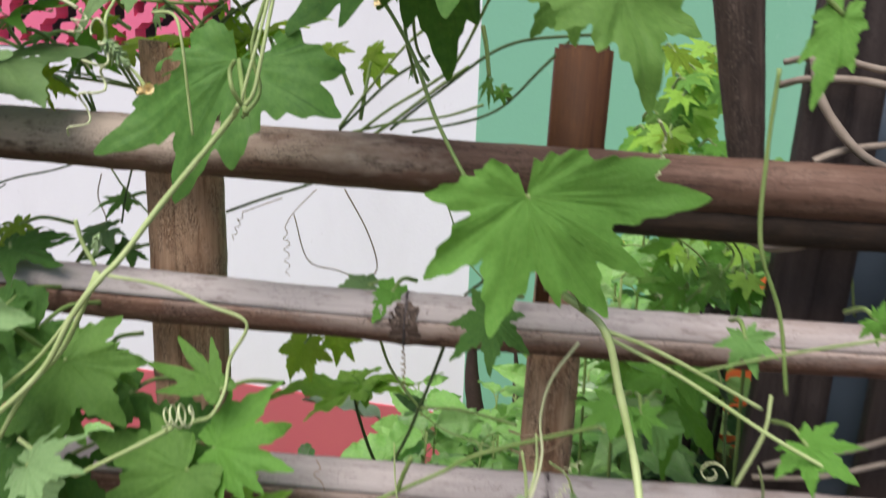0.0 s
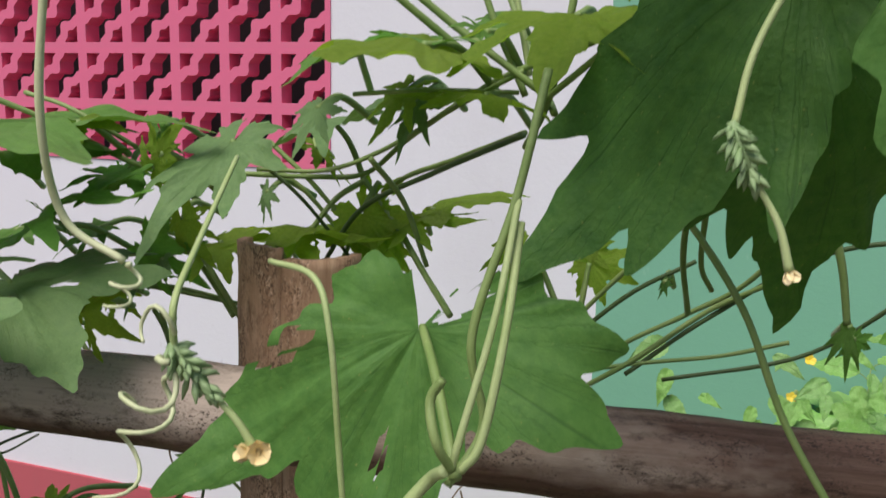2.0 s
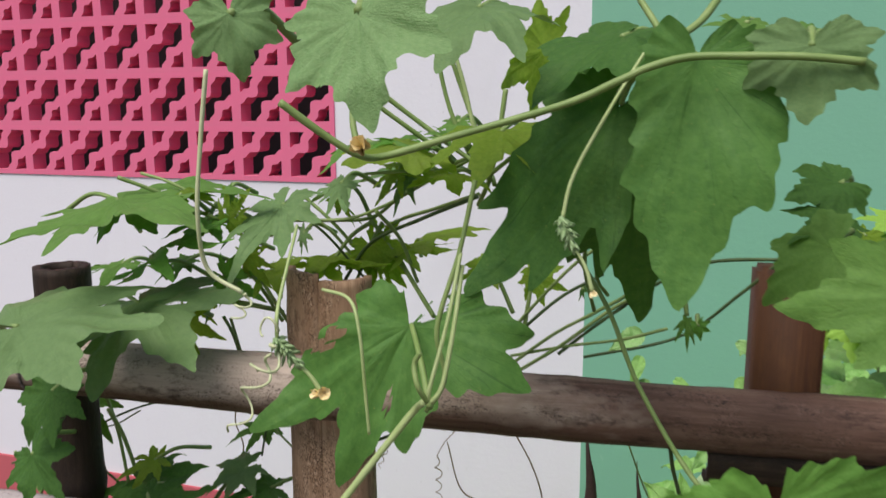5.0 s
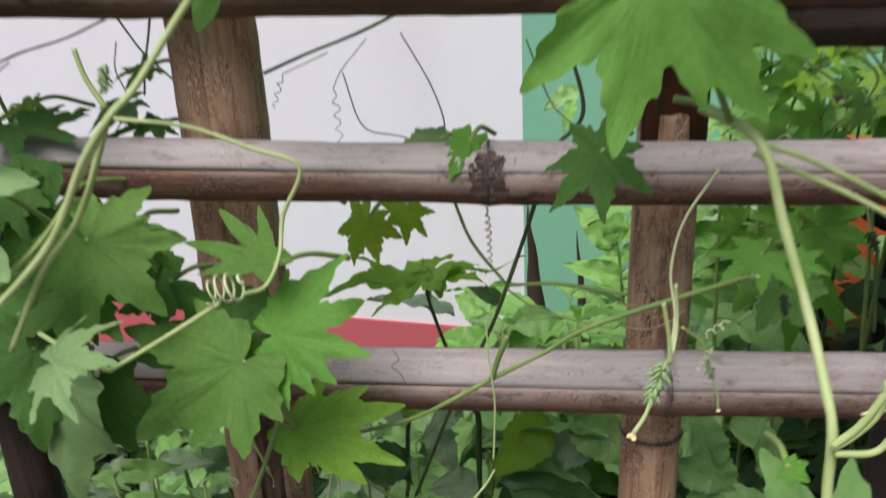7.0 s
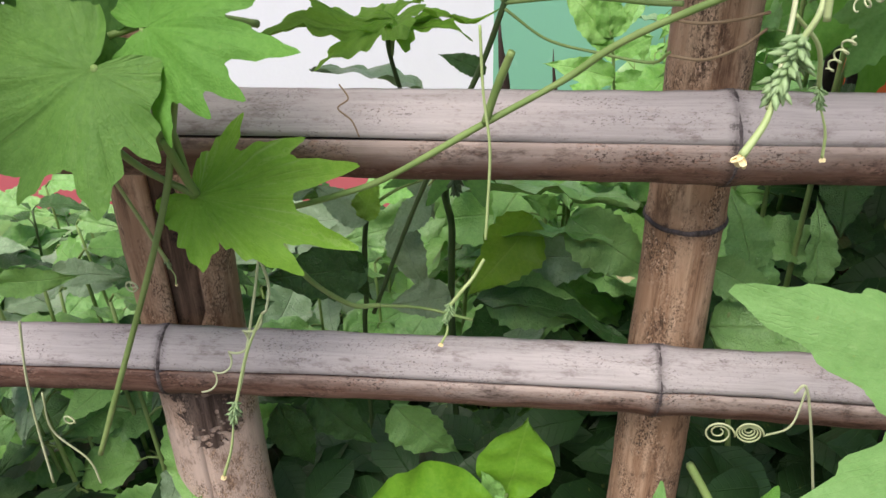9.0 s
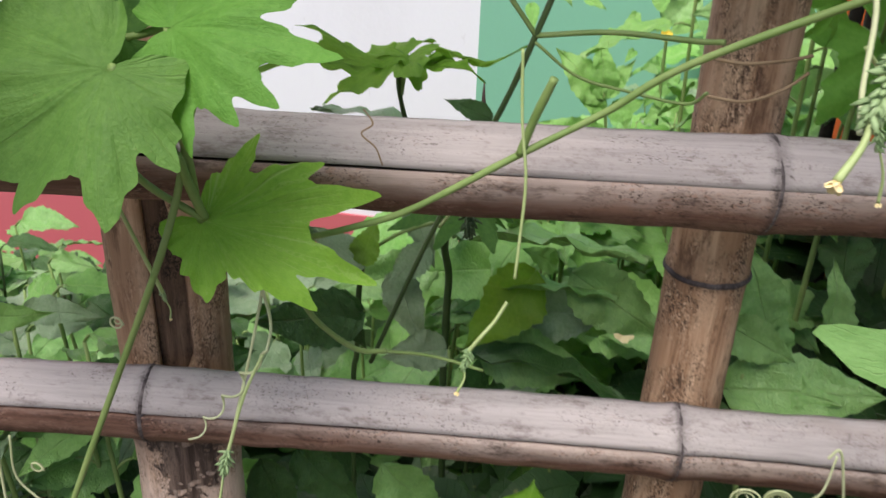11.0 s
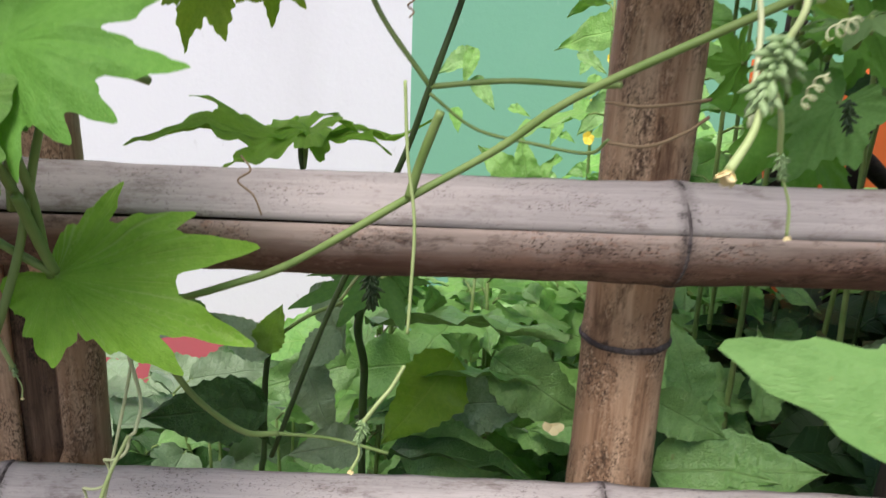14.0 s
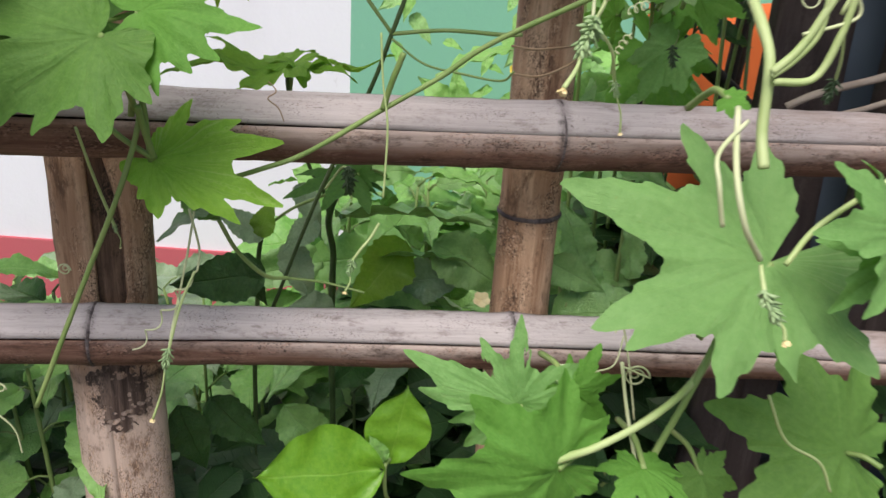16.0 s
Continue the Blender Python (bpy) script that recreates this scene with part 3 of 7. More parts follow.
def tube(bm, line, r0, r1=None, sides=7, bumps=0.0):
    """Sweeps a round section along a line into bm."""
    r1 = r0 if r1 is None else r1
    n = len(line)
    side = None
    rows = []
    for i, p in enumerate(line):
        way = (line[min(i + 1, n - 1)] - line[max(i - 1, 0)])
        way = way.normalized() if way.length > 1e-9 else Vector((0, 0, 1))
        if side is None:
            side = way.orthogonal().normalized()
        side = (side - way * side.dot(way))
        side = side.normalized() if side.length > 1e-6 else way.orthogonal().normalized()
        up = way.cross(side)
        r = r0 + (r1 - r0) * i / (n - 1)
        if bumps:
            r *= 1 + bumps * noise.noise(p * 60)
        rows.append([bm.verts.new(p + (side * math.cos(a) + up * math.sin(a)) * r) for a in (2 * math.pi * k / sides for k in range(sides))])
    for a, b in zip(rows, rows[1:]):
        for k in range(sides):
            bm.faces.new((a[k], a[(k + 1) % sides], b[(k + 1) % sides], b[k]))
    bm.faces.new(rows[0][::-1])
    bm.faces.new(rows[-1])


def world_part(name, bm, material, parent, label=""):
    """A part whose mesh is already in world metres."""
    ob = part(name, bm, material, parent, label)
    ob.matrix_world = Matrix.Identity(4)
    return ob


def veined(ob, far, along):
    for name, values in (("vein_far", far), ("vein_along", along)):
        ob.data.attributes.new(name, "FLOAT", "POINT").data.foreach_set("value", values)


def lobed_blade(shape, seed, teeth=0.11, curl=0.22, wave=0.05, width=1.0, eaten=0):
    """A palmate gourd leaf of unit length: hub at the origin, main tip along y, upper side towards z.
    shape: lobes of (angle, length, half width), the least radius between them, and the notch's angle and half gap."""
    lobes, body, back, gap = shape
    rng = random.Random(seed)
    n, fracs = 250, (0.15, 0.33, 0.50, 0.66, 0.80, 0.91, 1.0)
    reach = np.linspace(0.02, 1.5, 150)
    lobes = [(a + rng.uniform(-2, 2), l * rng.uniform(0.97, 1.03), w, rng.uniform(0, 1), rng.uniform(-0.16, 0.10)) for a, l, w in lobes]
    rim = []
    for i in range(n + 1):
        th = back + gap + (360 - 2 * gap) * i / n
        edge = min(1.0, min(i, n - i) / (n * 0.07))
        r = body * (0.25 + 0.75 * edge)
        for a, l, w, phase, _ in lobes:
            d = (th - a + 180) % 360 - 180
            if abs(d) > 72:
                continue
            s, off = reach * math.cos(radians(d)) / l, reach * math.sin(radians(abs(d)))
            swell = np.clip((1 - s) / 0.52, 0, 1) ** 0.85 * (0.45 + 0.55 * np.clip(s / 0.42, 0, 1))
            q = (s * (2.8 + 3.2 * l) + phase + (0.4 if d > 0 else 0.0)) % 1.0
            tooth = np.where(q < 0.72, q / 0.72, (1 - q) / 0.28)
            inside = np.nonzero(off <= w * swell * (1 + 4.2 * teeth * (tooth - 0.55)))[0]
            if len(inside):
                r = max(r, float(reach[inside[-1]]))
        r *= 1 + 0.035 * noise.noise((th * 0.09, seed, 0)) + 0.012 * noise.noise((th * 0.6, seed, 3))
        rim.append((th, r))
    soft = [(rim[max(i - 1, 0)][1] + 3 * r + rim[min(i + 1, n)][1]) / 5 for i, (_, r) in enumerate(rim)]
    ribs = []
    for q in sorted(lobes, key=lambda q: -q[1]):
        if all(abs((q[0] - a + 180) % 360 - 180) > 30 for a in ribs):
            ribs.append(q[0])
    bm = bmesh.new()
    far, along = [0.0], [0.0]
    hub = bm.verts.new((0, 0, 0))
    rings = [[] for _ in fracs]
    for (deg, _), r in zip(rim, soft):
        th = radians(deg)
        near = min(abs((deg - a + 180) % 360 - 180) for a in ribs)
        mix = sum(math.exp(-(((deg - q[0] + 180) % 360 - 180) / 22) ** 2) * q[4] for q in lobes)
        near = radians(min(near, 80))
        for f, ring in zip(fracs, rings):
            rr = r * f
            out, off = rr * math.cos(near), rr * math.sin(near)
            x, y = rr * math.sin(th) * width, rr * math.cos(th)
            z = -curl * (rr ** 2) * 0.9 + mix * rr * rr + 0.09 * math.sqrt(off * off + 0.0009)
            z += wave * (noise.noise((x * 2.4 + seed, y * 2.4, 0)) + 1.1 * f ** 3 * noise.noise((th * 4.5, seed, 2)) * r + 0.35 * noise.noise((x * 8, y * 8, seed)))
            ring.append(bm.verts.new((x, y, z)))
    for ring, f in zip(rings, fracs):
        for (deg, _), r in zip(rim, soft):
            near = radians(min(min(abs((deg - a + 180) % 360 - 180) for a in ribs), 80))
            far.append(r * f * math.sin(near))
            along.append(r * f * math.cos(near))
    bm.verts.index_update()
    bm.verts.sort(key=lambda v: v.index)
    for i in range(n):
        bm.faces.new((hub, rings[0][i + 1], rings[0][i]))
        for a, b in zip(rings, rings[1:]):
            bm.faces.new((a[i], a[i + 1], b[i + 1], b[i]))
    gone = set()
    for _ in range(eaten):
        k, j, size = rng.randrange(12, n - 12), rng.randrange(2, 6), rng.randrange(2, 6)
        c = rings[j][k].co.copy()
        ray = c.normalized()
        for f in bm.faces:
            q = f.calc_center_median() - c
            lengthwise = q.dot(ray)
            if math.hypot(lengthwise * 0.55, (q - ray * lengthwise).length) < 0.008 * size * (1 + 0.35 * noise.noise(q * 22)):
                gone.add(f)
    if gone:
        bmesh.ops.delete(bm, geom=list(gone), context="FACES_ONLY")
    return bm, far, along


def even(steps, body, gap=14):
    """A leaf that is alike on both sides of its main lobe."""
    return [steps[0]] + [(s * a, l, w) for a, l, w in steps[1:] for s in (1, -1)], body, 180, gap


SHAPES = {
    "wide": even([(0, 1.0, 0.24), (47, 0.92, 0.22), (94, 0.78, 0.20), (138, 0.54, 0.16)], 0.30),
    "sharp": even([(0, 1.0, 0.19), (46, 0.92, 0.17), (92, 0.80, 0.16), (136, 0.56, 0.13)], 0.25),
    "ragged": even([(0, 1.0, 0.14), (43, 0.80, 0.12), (88, 0.64, 0.12), (134, 0.46, 0.11)], 0.24),
    "long": even([(0, 1.0, 0.20), (36, 0.68, 0.16), (85, 0.42, 0.15), (130, 0.34, 0.13)], 0.22),
    "blunt": even([(0, 1.0, 0.36), (54, 0.86, 0.32), (104, 0.72, 0.27)], 0.50),
    # the large leaves, each grown to its own outline
    "broad": ([(0, 1.0, 0.19), (37, 0.94, 0.16), (78, 0.69, 0.15), (104, 0.40, 0.13), (-31, 0.80, 0.12), (-48, 1.03, 0.18), (-69, 0.95, 0.16), (-105, 1.28, 0.19), (-118, 1.0, 0.15), (-142, 0.52, 0.15)], 0.34, 162, 15),
    "tongue": ([(0, 1.0, 0.25), (-29, 0.68, 0.20), (-50, 0.48, 0.18), (25, 0.42, 0.16), (52, 0.30, 0.15), (-85, 0.40, 0.15)], 0.20, 180, 14),
    "hanging": ([(1, 1.0, 0.19), (19, 0.74, 0.12), (-14, 0.82, 0.15), (-37, 0.66, 0.10), (-64, 0.30, 0.12), (56, 0.32, 0.14)], 0.16, 180, 14),
    "strap": ([(0, 1.0, 0.14), (-15, 0.66, 0.17), (19, 0.62, 0.13), (35, 0.54, 0.16), (-45, 0.22, 0.12)], 0.14, 180, 20),
    "bitten": ([(0, 1.0, 0.17), (13, 0.68, 0.16), (61, 0.32, 0.15), (-30, 0.88, 0.17), (-58, 0.60, 0.20), (-119, 0.70, 0.20), (-143, 0.63, 0.20)], 0.27, 138, 24),
    "starry": ([(0, 1.0, 0.16), (26, 1.04, 0.13), (48, 0.84, 0.14), (-42, 1.0, 0.18), (66, 0.72, 0.15), (93, 0.72, 0.15), (118, 0.57, 0.14), (-72, 0.66, 0.14)], 0.28, 180, 14),
    "swept": ([(0, 1.0, 0.19), (-30, 0.68, 0.17), (-68, 0.67, 0.15), (-97, 0.50, 0.14), (45, 1.0, 0.17), (78, 0.60, 0.15)], 0.30, 160, 16),
    "fingered": ([(0, 1.0, 0.10), (20, 1.33, 0.10), (48, 1.13, 0.10), (69, 0.82, 0.08)], 0.20, -140, 30),
    "fresh": ([(0, 1.0, 0.14), (-19, 0.74, 0.12), (-50, 0.60, 0.10), (28, 1.04, 0.13), (49, 0.84, 0.14), (95, 0.46, 0.15), (146, 0.20, 0.10)], 0.24, -128, 24),
    "palm": ([(0, 1.0, 0.17), (40, 0.76, 0.16), (77, 0.68, 0.14), (91, 0.51, 0.13), (-43, 0.95, 0.16), (-54, 0.90, 0.14), (-79, 0.79, 0.15), (-115, 0.55, 0.15), (-154, 0.69, 0.19), (155, 0.75, 0.17)], 0.32, 122, 14),
    "nibbled": ([(0, 1.0, 0.12), (-15, 0.82, 0.11), (-40, 0.60, 0.10), (-64, 0.57, 0.13), (40, 0.60, 0.11), (70, 0.72, 0.10), (124, 0.60, 0.14), (161, 0.38, 0.12)], 0.26, -125, 16),
    "draped": ([(0, 1.0, 0.20), (35, 0.60, 0.18), (70, 0.63, 0.18), (102, 0.93, 0.20), (138, 0.69, 0.19), (-43, 0.70, 0.20), (-96, 0.76, 0.22)], 0.42, 178, 14),
}


def facing(hub, tip, roll, face):
    """The turn that lays y along hub to tip and z towards face, rolled round the leaf's length."""
    y = (tip - hub).normalized()
    z = face - y * face.dot(y)
    z = z.normalized() if z.length > 1e-4 else y.orthogonal().normalized()
    x = y.cross(z)
    m = Matrix((x, y, z)).transposed().to_4x4()
    return m @ pose(0, 0, 0, 0, roll, 0)


FACE = Vector((0.1, -0.86, 0.5))


def vine_leaf(vine, hub, tip, shape="wide", material=None, roll=0.0, seed=1, stalk=None, width=1.0, curl=0.22, eaten=0, label="", stalk_material=None, rad=0.0024, wave=0.085, teeth=0.11, up=0.0):
    """A gourd leaf with its stalk, hub and tip in the fence frame."""
    a, b = at(*hub), at(*tip)
    size = (b - a).length
    bm, far, along = lobed_blade(SHAPES[shape], seed, width=width, curl=curl, eaten=eaten, wave=wave, teeth=teeth)
    leaf = part("leaf", bm, material or YOUNG, vine, label)
    veined(leaf, far, along)
    leaf.matrix_world = Matrix.Translation(a) @ facing(a, b, roll, FACE.lerp(Vector((0.05, -0.25, 1)), up)) @ Matrix.Scale(size, 4)
    bm = bmesh.new()
    if stalk is not None:
        c = at(*stalk)
        mid = a.lerp(c, 0.5) + Vector((0, 0, 0.10 * (a - c).length))
        line = smooth_path([a + (a - b).normalized() * 0.002, mid, c], 10)
    else:
        way = (a - b).normalized()
        line = smooth_path([a, a + way * size * 0.25 + Vector((0, 0.02, 0.0)), a + way * size * 0.45 + Vector((0, 0.06, -0.02))], 8)
    tube(bm, line, rad * 0.8, rad, 7)
    k = part("stalk", bm, stalk_material or STEM, leaf)
    k.matrix_world = Matrix.Identity(4)
    return leaf


def stem(vine, points, radius, material=None, end=None, name="stem", label="", per=10):
    bm = bmesh.new()
    slim_by = 0.82 if radius < 0.0024 else 0.70
    tube(bm, smooth_path([at(*p) for p in points], per), radius * slim_by, (radius if end is None else end) * slim_by, 8, 0.12)
    return world_part(name, bm, material or STEM, vine, label)


def coil(vine, start, finish, turns, radius, thick=0.0007, material=None, seed=0, tight=1.0, lead=()):
    """A coiled tendril between two points, after a lead-in line."""
    rng = random.Random(seed)
    a, b = at(*start), at(*finish)
    way = b - a
    side = way.orthogonal().normalized()
    up = way.normalized().cross(side)
    pts = [at(*p) for p in lead]
    line = smooth_path(pts + [a], 8)[:-1] if pts else []
    n = int(turns * 14)
    for i in range(n + 1):
        t = i / n
        r = radius * min(1, t * 4) * (1 - 0.4 * t) * (1 + 0.15 * math.sin(t * 17 + seed))
        an = 2 * math.pi * turns * t
        line.append(a + way * t ** tight + (side * math.cos(an) + up * math.sin(an)) * r)
    bm = bmesh.new()
    tube(bm, line, thick, thick * 0.6, 6)
    return world_part("tendril", bm, material or TENDRIL, vine)


def spiral(vine, centre, radius, turns, thick=0.0008, lead=(), material=None):
    """A flat watch-spring tendril facing the front."""
    c = at(*centre)
    line = smooth_path([at(*p) for p in lead] + [c + Vector((radius, 0, 0))], 8)[:-1] if lead else []
    n = int(turns * 18)
    for i in range(n + 1):
        t = i / n
        an, r = 2 * math.pi * turns * t, radius * (1 - 0.8 * t)
        line.append(c + Vector((math.cos(an) * r, 0.004 * t, math.sin(an) * r)))
    bm = bmesh.new()
    tube(bm, line, thick, thick * 0.7, 6)
    return world_part("tendril", bm, material or TENDRIL, vine)


def bud_cluster(vine, top, tail, size=0.016, material=None, flower=True, seed=0, stalk=None, count=34, label=""):
    """A raceme of small pointed buds with one spent pale flower hanging from its end."""
    rng = random.Random(seed)
    a, b = at(*top), at(*tail)
    way = (b - a).normalized()
    bm = bmesh.new()
    body = size * 1.15
    count = int(count * 1.35)
    for i in range(count):
        t = (i + 0.5) / count
        an = i * 2.4
        side = way.orthogonal().normalized()
        up = way.cross(side)
        out = side * math.cos(an) + up * math.sin(an)
        root = a + way * body * t
        dirn = (out * (1.0 - 0.5 * t) + way * (0.5 + 0.5 * t)).normalized()
        ln = size * rng.uniform(0.30, 0.62) * (1.0 - 0.5 * abs(t - 0.4))
        dirn = (dirn + Vector((rng.uniform(-0.3, 0.3), rng.uniform(-0.3, 0.3), rng.uniform(-0.3, 0.3)))).normalized()
        p = [root, root + dirn * ln * 0.62, root + dirn * ln]
        w = size * 0.062
        rows = []
        for q, r in zip(p, (w * 0.45, w * rng.uniform(0.9, 1.3), w * 0.25)):
            s2 = dirn.orthogonal().normalized()
            u2 = dirn.cross(s2)
            rows.append([bm.verts.new(q + (s2 * math.cos(c) + u2 * math.sin(c)) * r) for c in (0, 1.26, 2.51, 3.77, 5.03)])
        for x, y in zip(rows, rows[1:]):
            for k in range(5):
                bm.faces.new((x[k], x[(k + 1) % 5], y[(k + 1) % 5], y[k]))
        bm.faces.new(rows[-1])
    tube(bm, [a, a + way * body], size * 0.10, size * 0.10, 6)
    cluster = world_part("raceme", bm, material or BUD, vine, label or "cluster of small pointed green buds")
    if stalk is not None:
        bm = bmesh.new()
        tube(bm, smooth_path([at(*p) for p in stalk] + [a + way * 0.002], 10), 0.0011, 0.0013, 6)
        world_part("stalk", bm, STEM_PALE, cluster)
    if flower:
        bm = bmesh.new()
        c = a + way * body * 0.9
        tube(bm, smooth_path([c, c.lerp(b, 0.5) + Vector((0.002, 0, 0)), b], 8), size * 0.05, size * 0.085, 7)
        world_part("flower_tube", bm, STEM_PALE, cluster)
        petals(cluster, b, way, size * 0.26, seed, PETAL, 5, 0.45)
    return cluster


def petals(parent, centre, way, size, seed, material, count=5, closed=0.0):
    rng = random.Random(seed)
    bm = bmesh.new()
    side = way.orthogonal().normalized()
    up = way.cross(side)
    for k in range(count):
        an = 2 * math.pi * k / count + rng.uniform(-0.2, 0.2)
        out = (side * math.cos(an) + up * math.sin(an)) * (1 - closed) + way * (0.3 + closed)
        out.normalize()
        across = out.cross(way).normalized()
        rows = []
        for s, w in ((0.0, 0.18), (0.35, 0.42), (0.7, 0.46), (1.0, 0.2)):
            c = centre + out * size * s + way * size * 0.12 * noise.noise((s * 4, k, seed))
            rows.append([bm.verts.new(c + across * size * w * e - way * size * 0.08 * abs(e)) for e in (-1, -0.4, 0.4, 1)])
        for x, y in zip(rows, rows[1:]):
            for j in range(3):
                bm.faces.new((x[j], x[j + 1], y[j + 1], y[j]))
    return world_part("flower", bm, material, parent)


def oval_blade(seed, width=0.42, fold=0.25, arch=0.35, teeth=0.05, tipness=1.3):
    """A toothed oval leaf of unit length with its base at the origin."""
    n, half = 18, 4
    bm = bmesh.new()
    far, along, rows = [], [], []
    for i in range(n + 1):
        s = i / n
        w = width * (math.sin(math.pi * s ** (0.75 if tipness > 1 else 1)) ** 0.8) * (1 - 0.25 * s * tipness) if 0 < i < n else 0.004
        w *= 1 + teeth * (1 if i % 2 else -1)
        row = []
        for k in range(-half, half + 1):
            e = k / half
            x = w * e
            z = -arch * s * s + fold * abs(x) + 0.06 * noise.noise((s * 4 + seed, e * 2, seed)) + 0.03 * abs(e) * math.sin(s * 22 + 2 * noise.noise((seed, e, s * 3)))
            row.append(bm.verts.new((x, s - 0.05 * abs(e), z)))
            far.append(abs(x))
            along.append(s)
        rows.append(row)
    for a, b in zip(rows, rows[1:]):
        for k in range(2 * half):
            bm.faces.new((a[k], a[k + 1], b[k + 1], b[k]))
    return bm, far, along


def oval_mesh(name, seed, material, **kw):
    bm, far, along = oval_blade(seed, **kw)
    me = bpy.data.meshes.new(name)
    bm.to_mesh(me)
    bm.free()
    me.materials.append(material)
    me.polygons.foreach_set("use_smooth", [True] * len(me.polygons))
    for key, values in (("vein_far", far), ("vein_along", along)):
        me.attributes.new(key, "FLOAT", "POINT").data.foreach_set("value", values)
    return me


OVALS = {
    "mid": [oval_mesh("oval_leaf", s, WILD, width=w, arch=a, fold=f) for s, w, a, f in ((1, 0.30, 0.30, 0.3), (2, 0.26, 0.15, 0.2), (3, 0.34, 0.42, 0.35), (4, 0.24, 0.25, 0.5))],
    "light": [oval_mesh("oval_leaf", s, WILD_LIGHT, width=w, arch=a, fold=f) for s, w, a, f in ((5, 0.28, 0.3, 0.3), (6, 0.33, 0.2, 0.2), (7, 0.25, 0.4, 0.4))],
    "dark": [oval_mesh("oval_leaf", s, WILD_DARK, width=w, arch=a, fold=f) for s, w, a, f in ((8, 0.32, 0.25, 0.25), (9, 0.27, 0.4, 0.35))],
    "dusty": [oval_mesh("oval_leaf", s, WILD_DUSTY, width=w, arch=a, fold=f) for s, w, a, f in ((11, 0.30, 0.25, 0.25), (12, 0.26, 0.4, 0.35), (13, 0.34, 0.2, 0.2))],
    "lime": [oval_mesh("oval_leaf", s, WILD_LIME, width=w, arch=a, fold=f) for s, w, a, f in ((14, 0.32, 0.30, 0.3), (15, 0.38, 0.25, 0.2))],
    "round": [oval_mesh("round_leaf", 10, ROUND, width=0.44, arch=0.12, fold=0.12, teeth=0.0, tipness=0.6)],
}


def oval_leaf(plant, a, b, tone, pick=0, roll=0.0, face=FACE):
    """A shrub leaf from its base a to its tip b, in world metres."""
    meshes = OVALS[tone]
    leaf = new("leaf", meshes[pick % len(meshes)])
    leaf.parent = plant
    leaf.matrix_world = Matrix.Translation(a) @ facing(a, b, roll, face) @ Matrix.Scale((b - a).length, 4)
    return leaf


def shrub(x, y, height, leaves, size, tone, seed, label, lean=(0, 0), span=0.75):
    """A leafy upright herb: one stem with spirally set stalked leaves, the largest half way up."""
    rng = random.Random(seed)
    z0 = ground_z(x, y) - 0.02
    plant = new("garden_plant")
    tagged(plant, label, "plant", "leafy plants behind the fence")
    plant.matrix_world = pose(x, y, z0)
    top = Vector((x + lean[0], y + lean[1], height))
    foot = Vector((x, y, z0))
    mid = foot.lerp(top, 0.5) + Vector((rng.uniform(-0.03, 0.03), rng.uniform(-0.03, 0.03), 0))
    line = smooth_path([foot, mid, top], 10)
    bm = bmesh.new()
    tube(bm, line, 0.0055, 0.002, 7)
    for i in range(leaves):
        f = 1 - (i / leaves) ** 1.15 * min(1, span / max(0.2, height - z0))
        k = f * (len(line) - 1)
        p = line[int(k)].lerp(line[min(int(k) + 1, len(line) - 1)], k % 1)
        an = i * 2.4 + rng.uniform(-0.4, 0.4)
        rise = 0.75 - 0.9 * (1 - f) * 2 if i < 4 else rng.uniform(-0.25, 0.35)
        out = Vector((math.cos(an), math.sin(an), rise)).normalized()
        s = size * rng.uniform(0.7, 1.15) * (0.45 + 0.55 * min(1, (i + 1) / 5))
        q = p + out * s * 0.28
        tube(bm, [p, p.lerp(q, 0.5) + Vector((0, 0, 0.004)), q], 0.0016, 0.0013, 5)
        tip = q + Vector((out.x, out.y, out.z * 0.35 - 0.12)).normalized() * s
        oval_leaf(plant, q, tip, tone, rng.randrange(9), rng.uniform(-35, 35), Vector((rng.uniform(-0.3, 0.3), rng.uniform(-1.1, -0.1), 1)))
    k = part("stem", bm, STEM_DARK if tone == "dark" else STEM, plant)
    k.matrix_world = Matrix.Identity(4)
    return plant


# ---- the gourd vine over the top rail ----

upper = base("gourd_vine", "climbing gourd vine with large drooping dark green leaves", "vine", at(-0.2, 0.12, 0))
upper['group'] = "gourd vines on the fence"
vine_leaf(upper, (-0.090, -0.170, 1.787), (-0.100, -0.200, 1.645), 'tongue', DROOPING, seed=3, curl=0.06, wave=0.06, teeth=0.07, stalk=(-0.098, -0.140, 1.796))
vine_leaf(upper, (-0.130, -0.110, 1.761), (-0.234, -0.100, 1.625), 'hanging', DARK_SHADED, seed=5, curl=0.08, roll=8, teeth=0.08, stalk=(-0.119, -0.125, 1.783))
vine_leaf(upper, (-0.066, 0.003, 1.592), (-0.061, -0.006, 1.572), 'fingered', MIDDLE, seed=8, roll=10, width=0.8, stalk=(-0.075, 0.010, 1.640))
vine_leaf(upper, (-0.120, -0.100, 1.730), (-0.091, -0.041, 1.569), 'strap', DARK_SHADED, seed=7, curl=0.05, roll=-10, teeth=0.08, stalk=(-0.111, -0.120, 1.789))
vine_leaf(upper, (-0.273, -0.100, 1.605), (-0.394, -0.130, 1.527), 'bitten', DROOPING, seed=11, curl=0.06, roll=-6, eaten=4, teeth=0.08, stalk=(-0.245, -0.170, 1.571), label='dark green lobed leaf with insect holes')
vine_leaf(upper, (-0.034, -0.190, 1.793), (-0.038, -0.200, 1.752), 'blunt', DUSKY, seed=13, width=1.2, roll=12)
vine_leaf(upper, (0.002, -0.130, 1.674), (-0.043, -0.130, 1.639), 'blunt', MIDDLE, seed=15, roll=15, width=0.8)
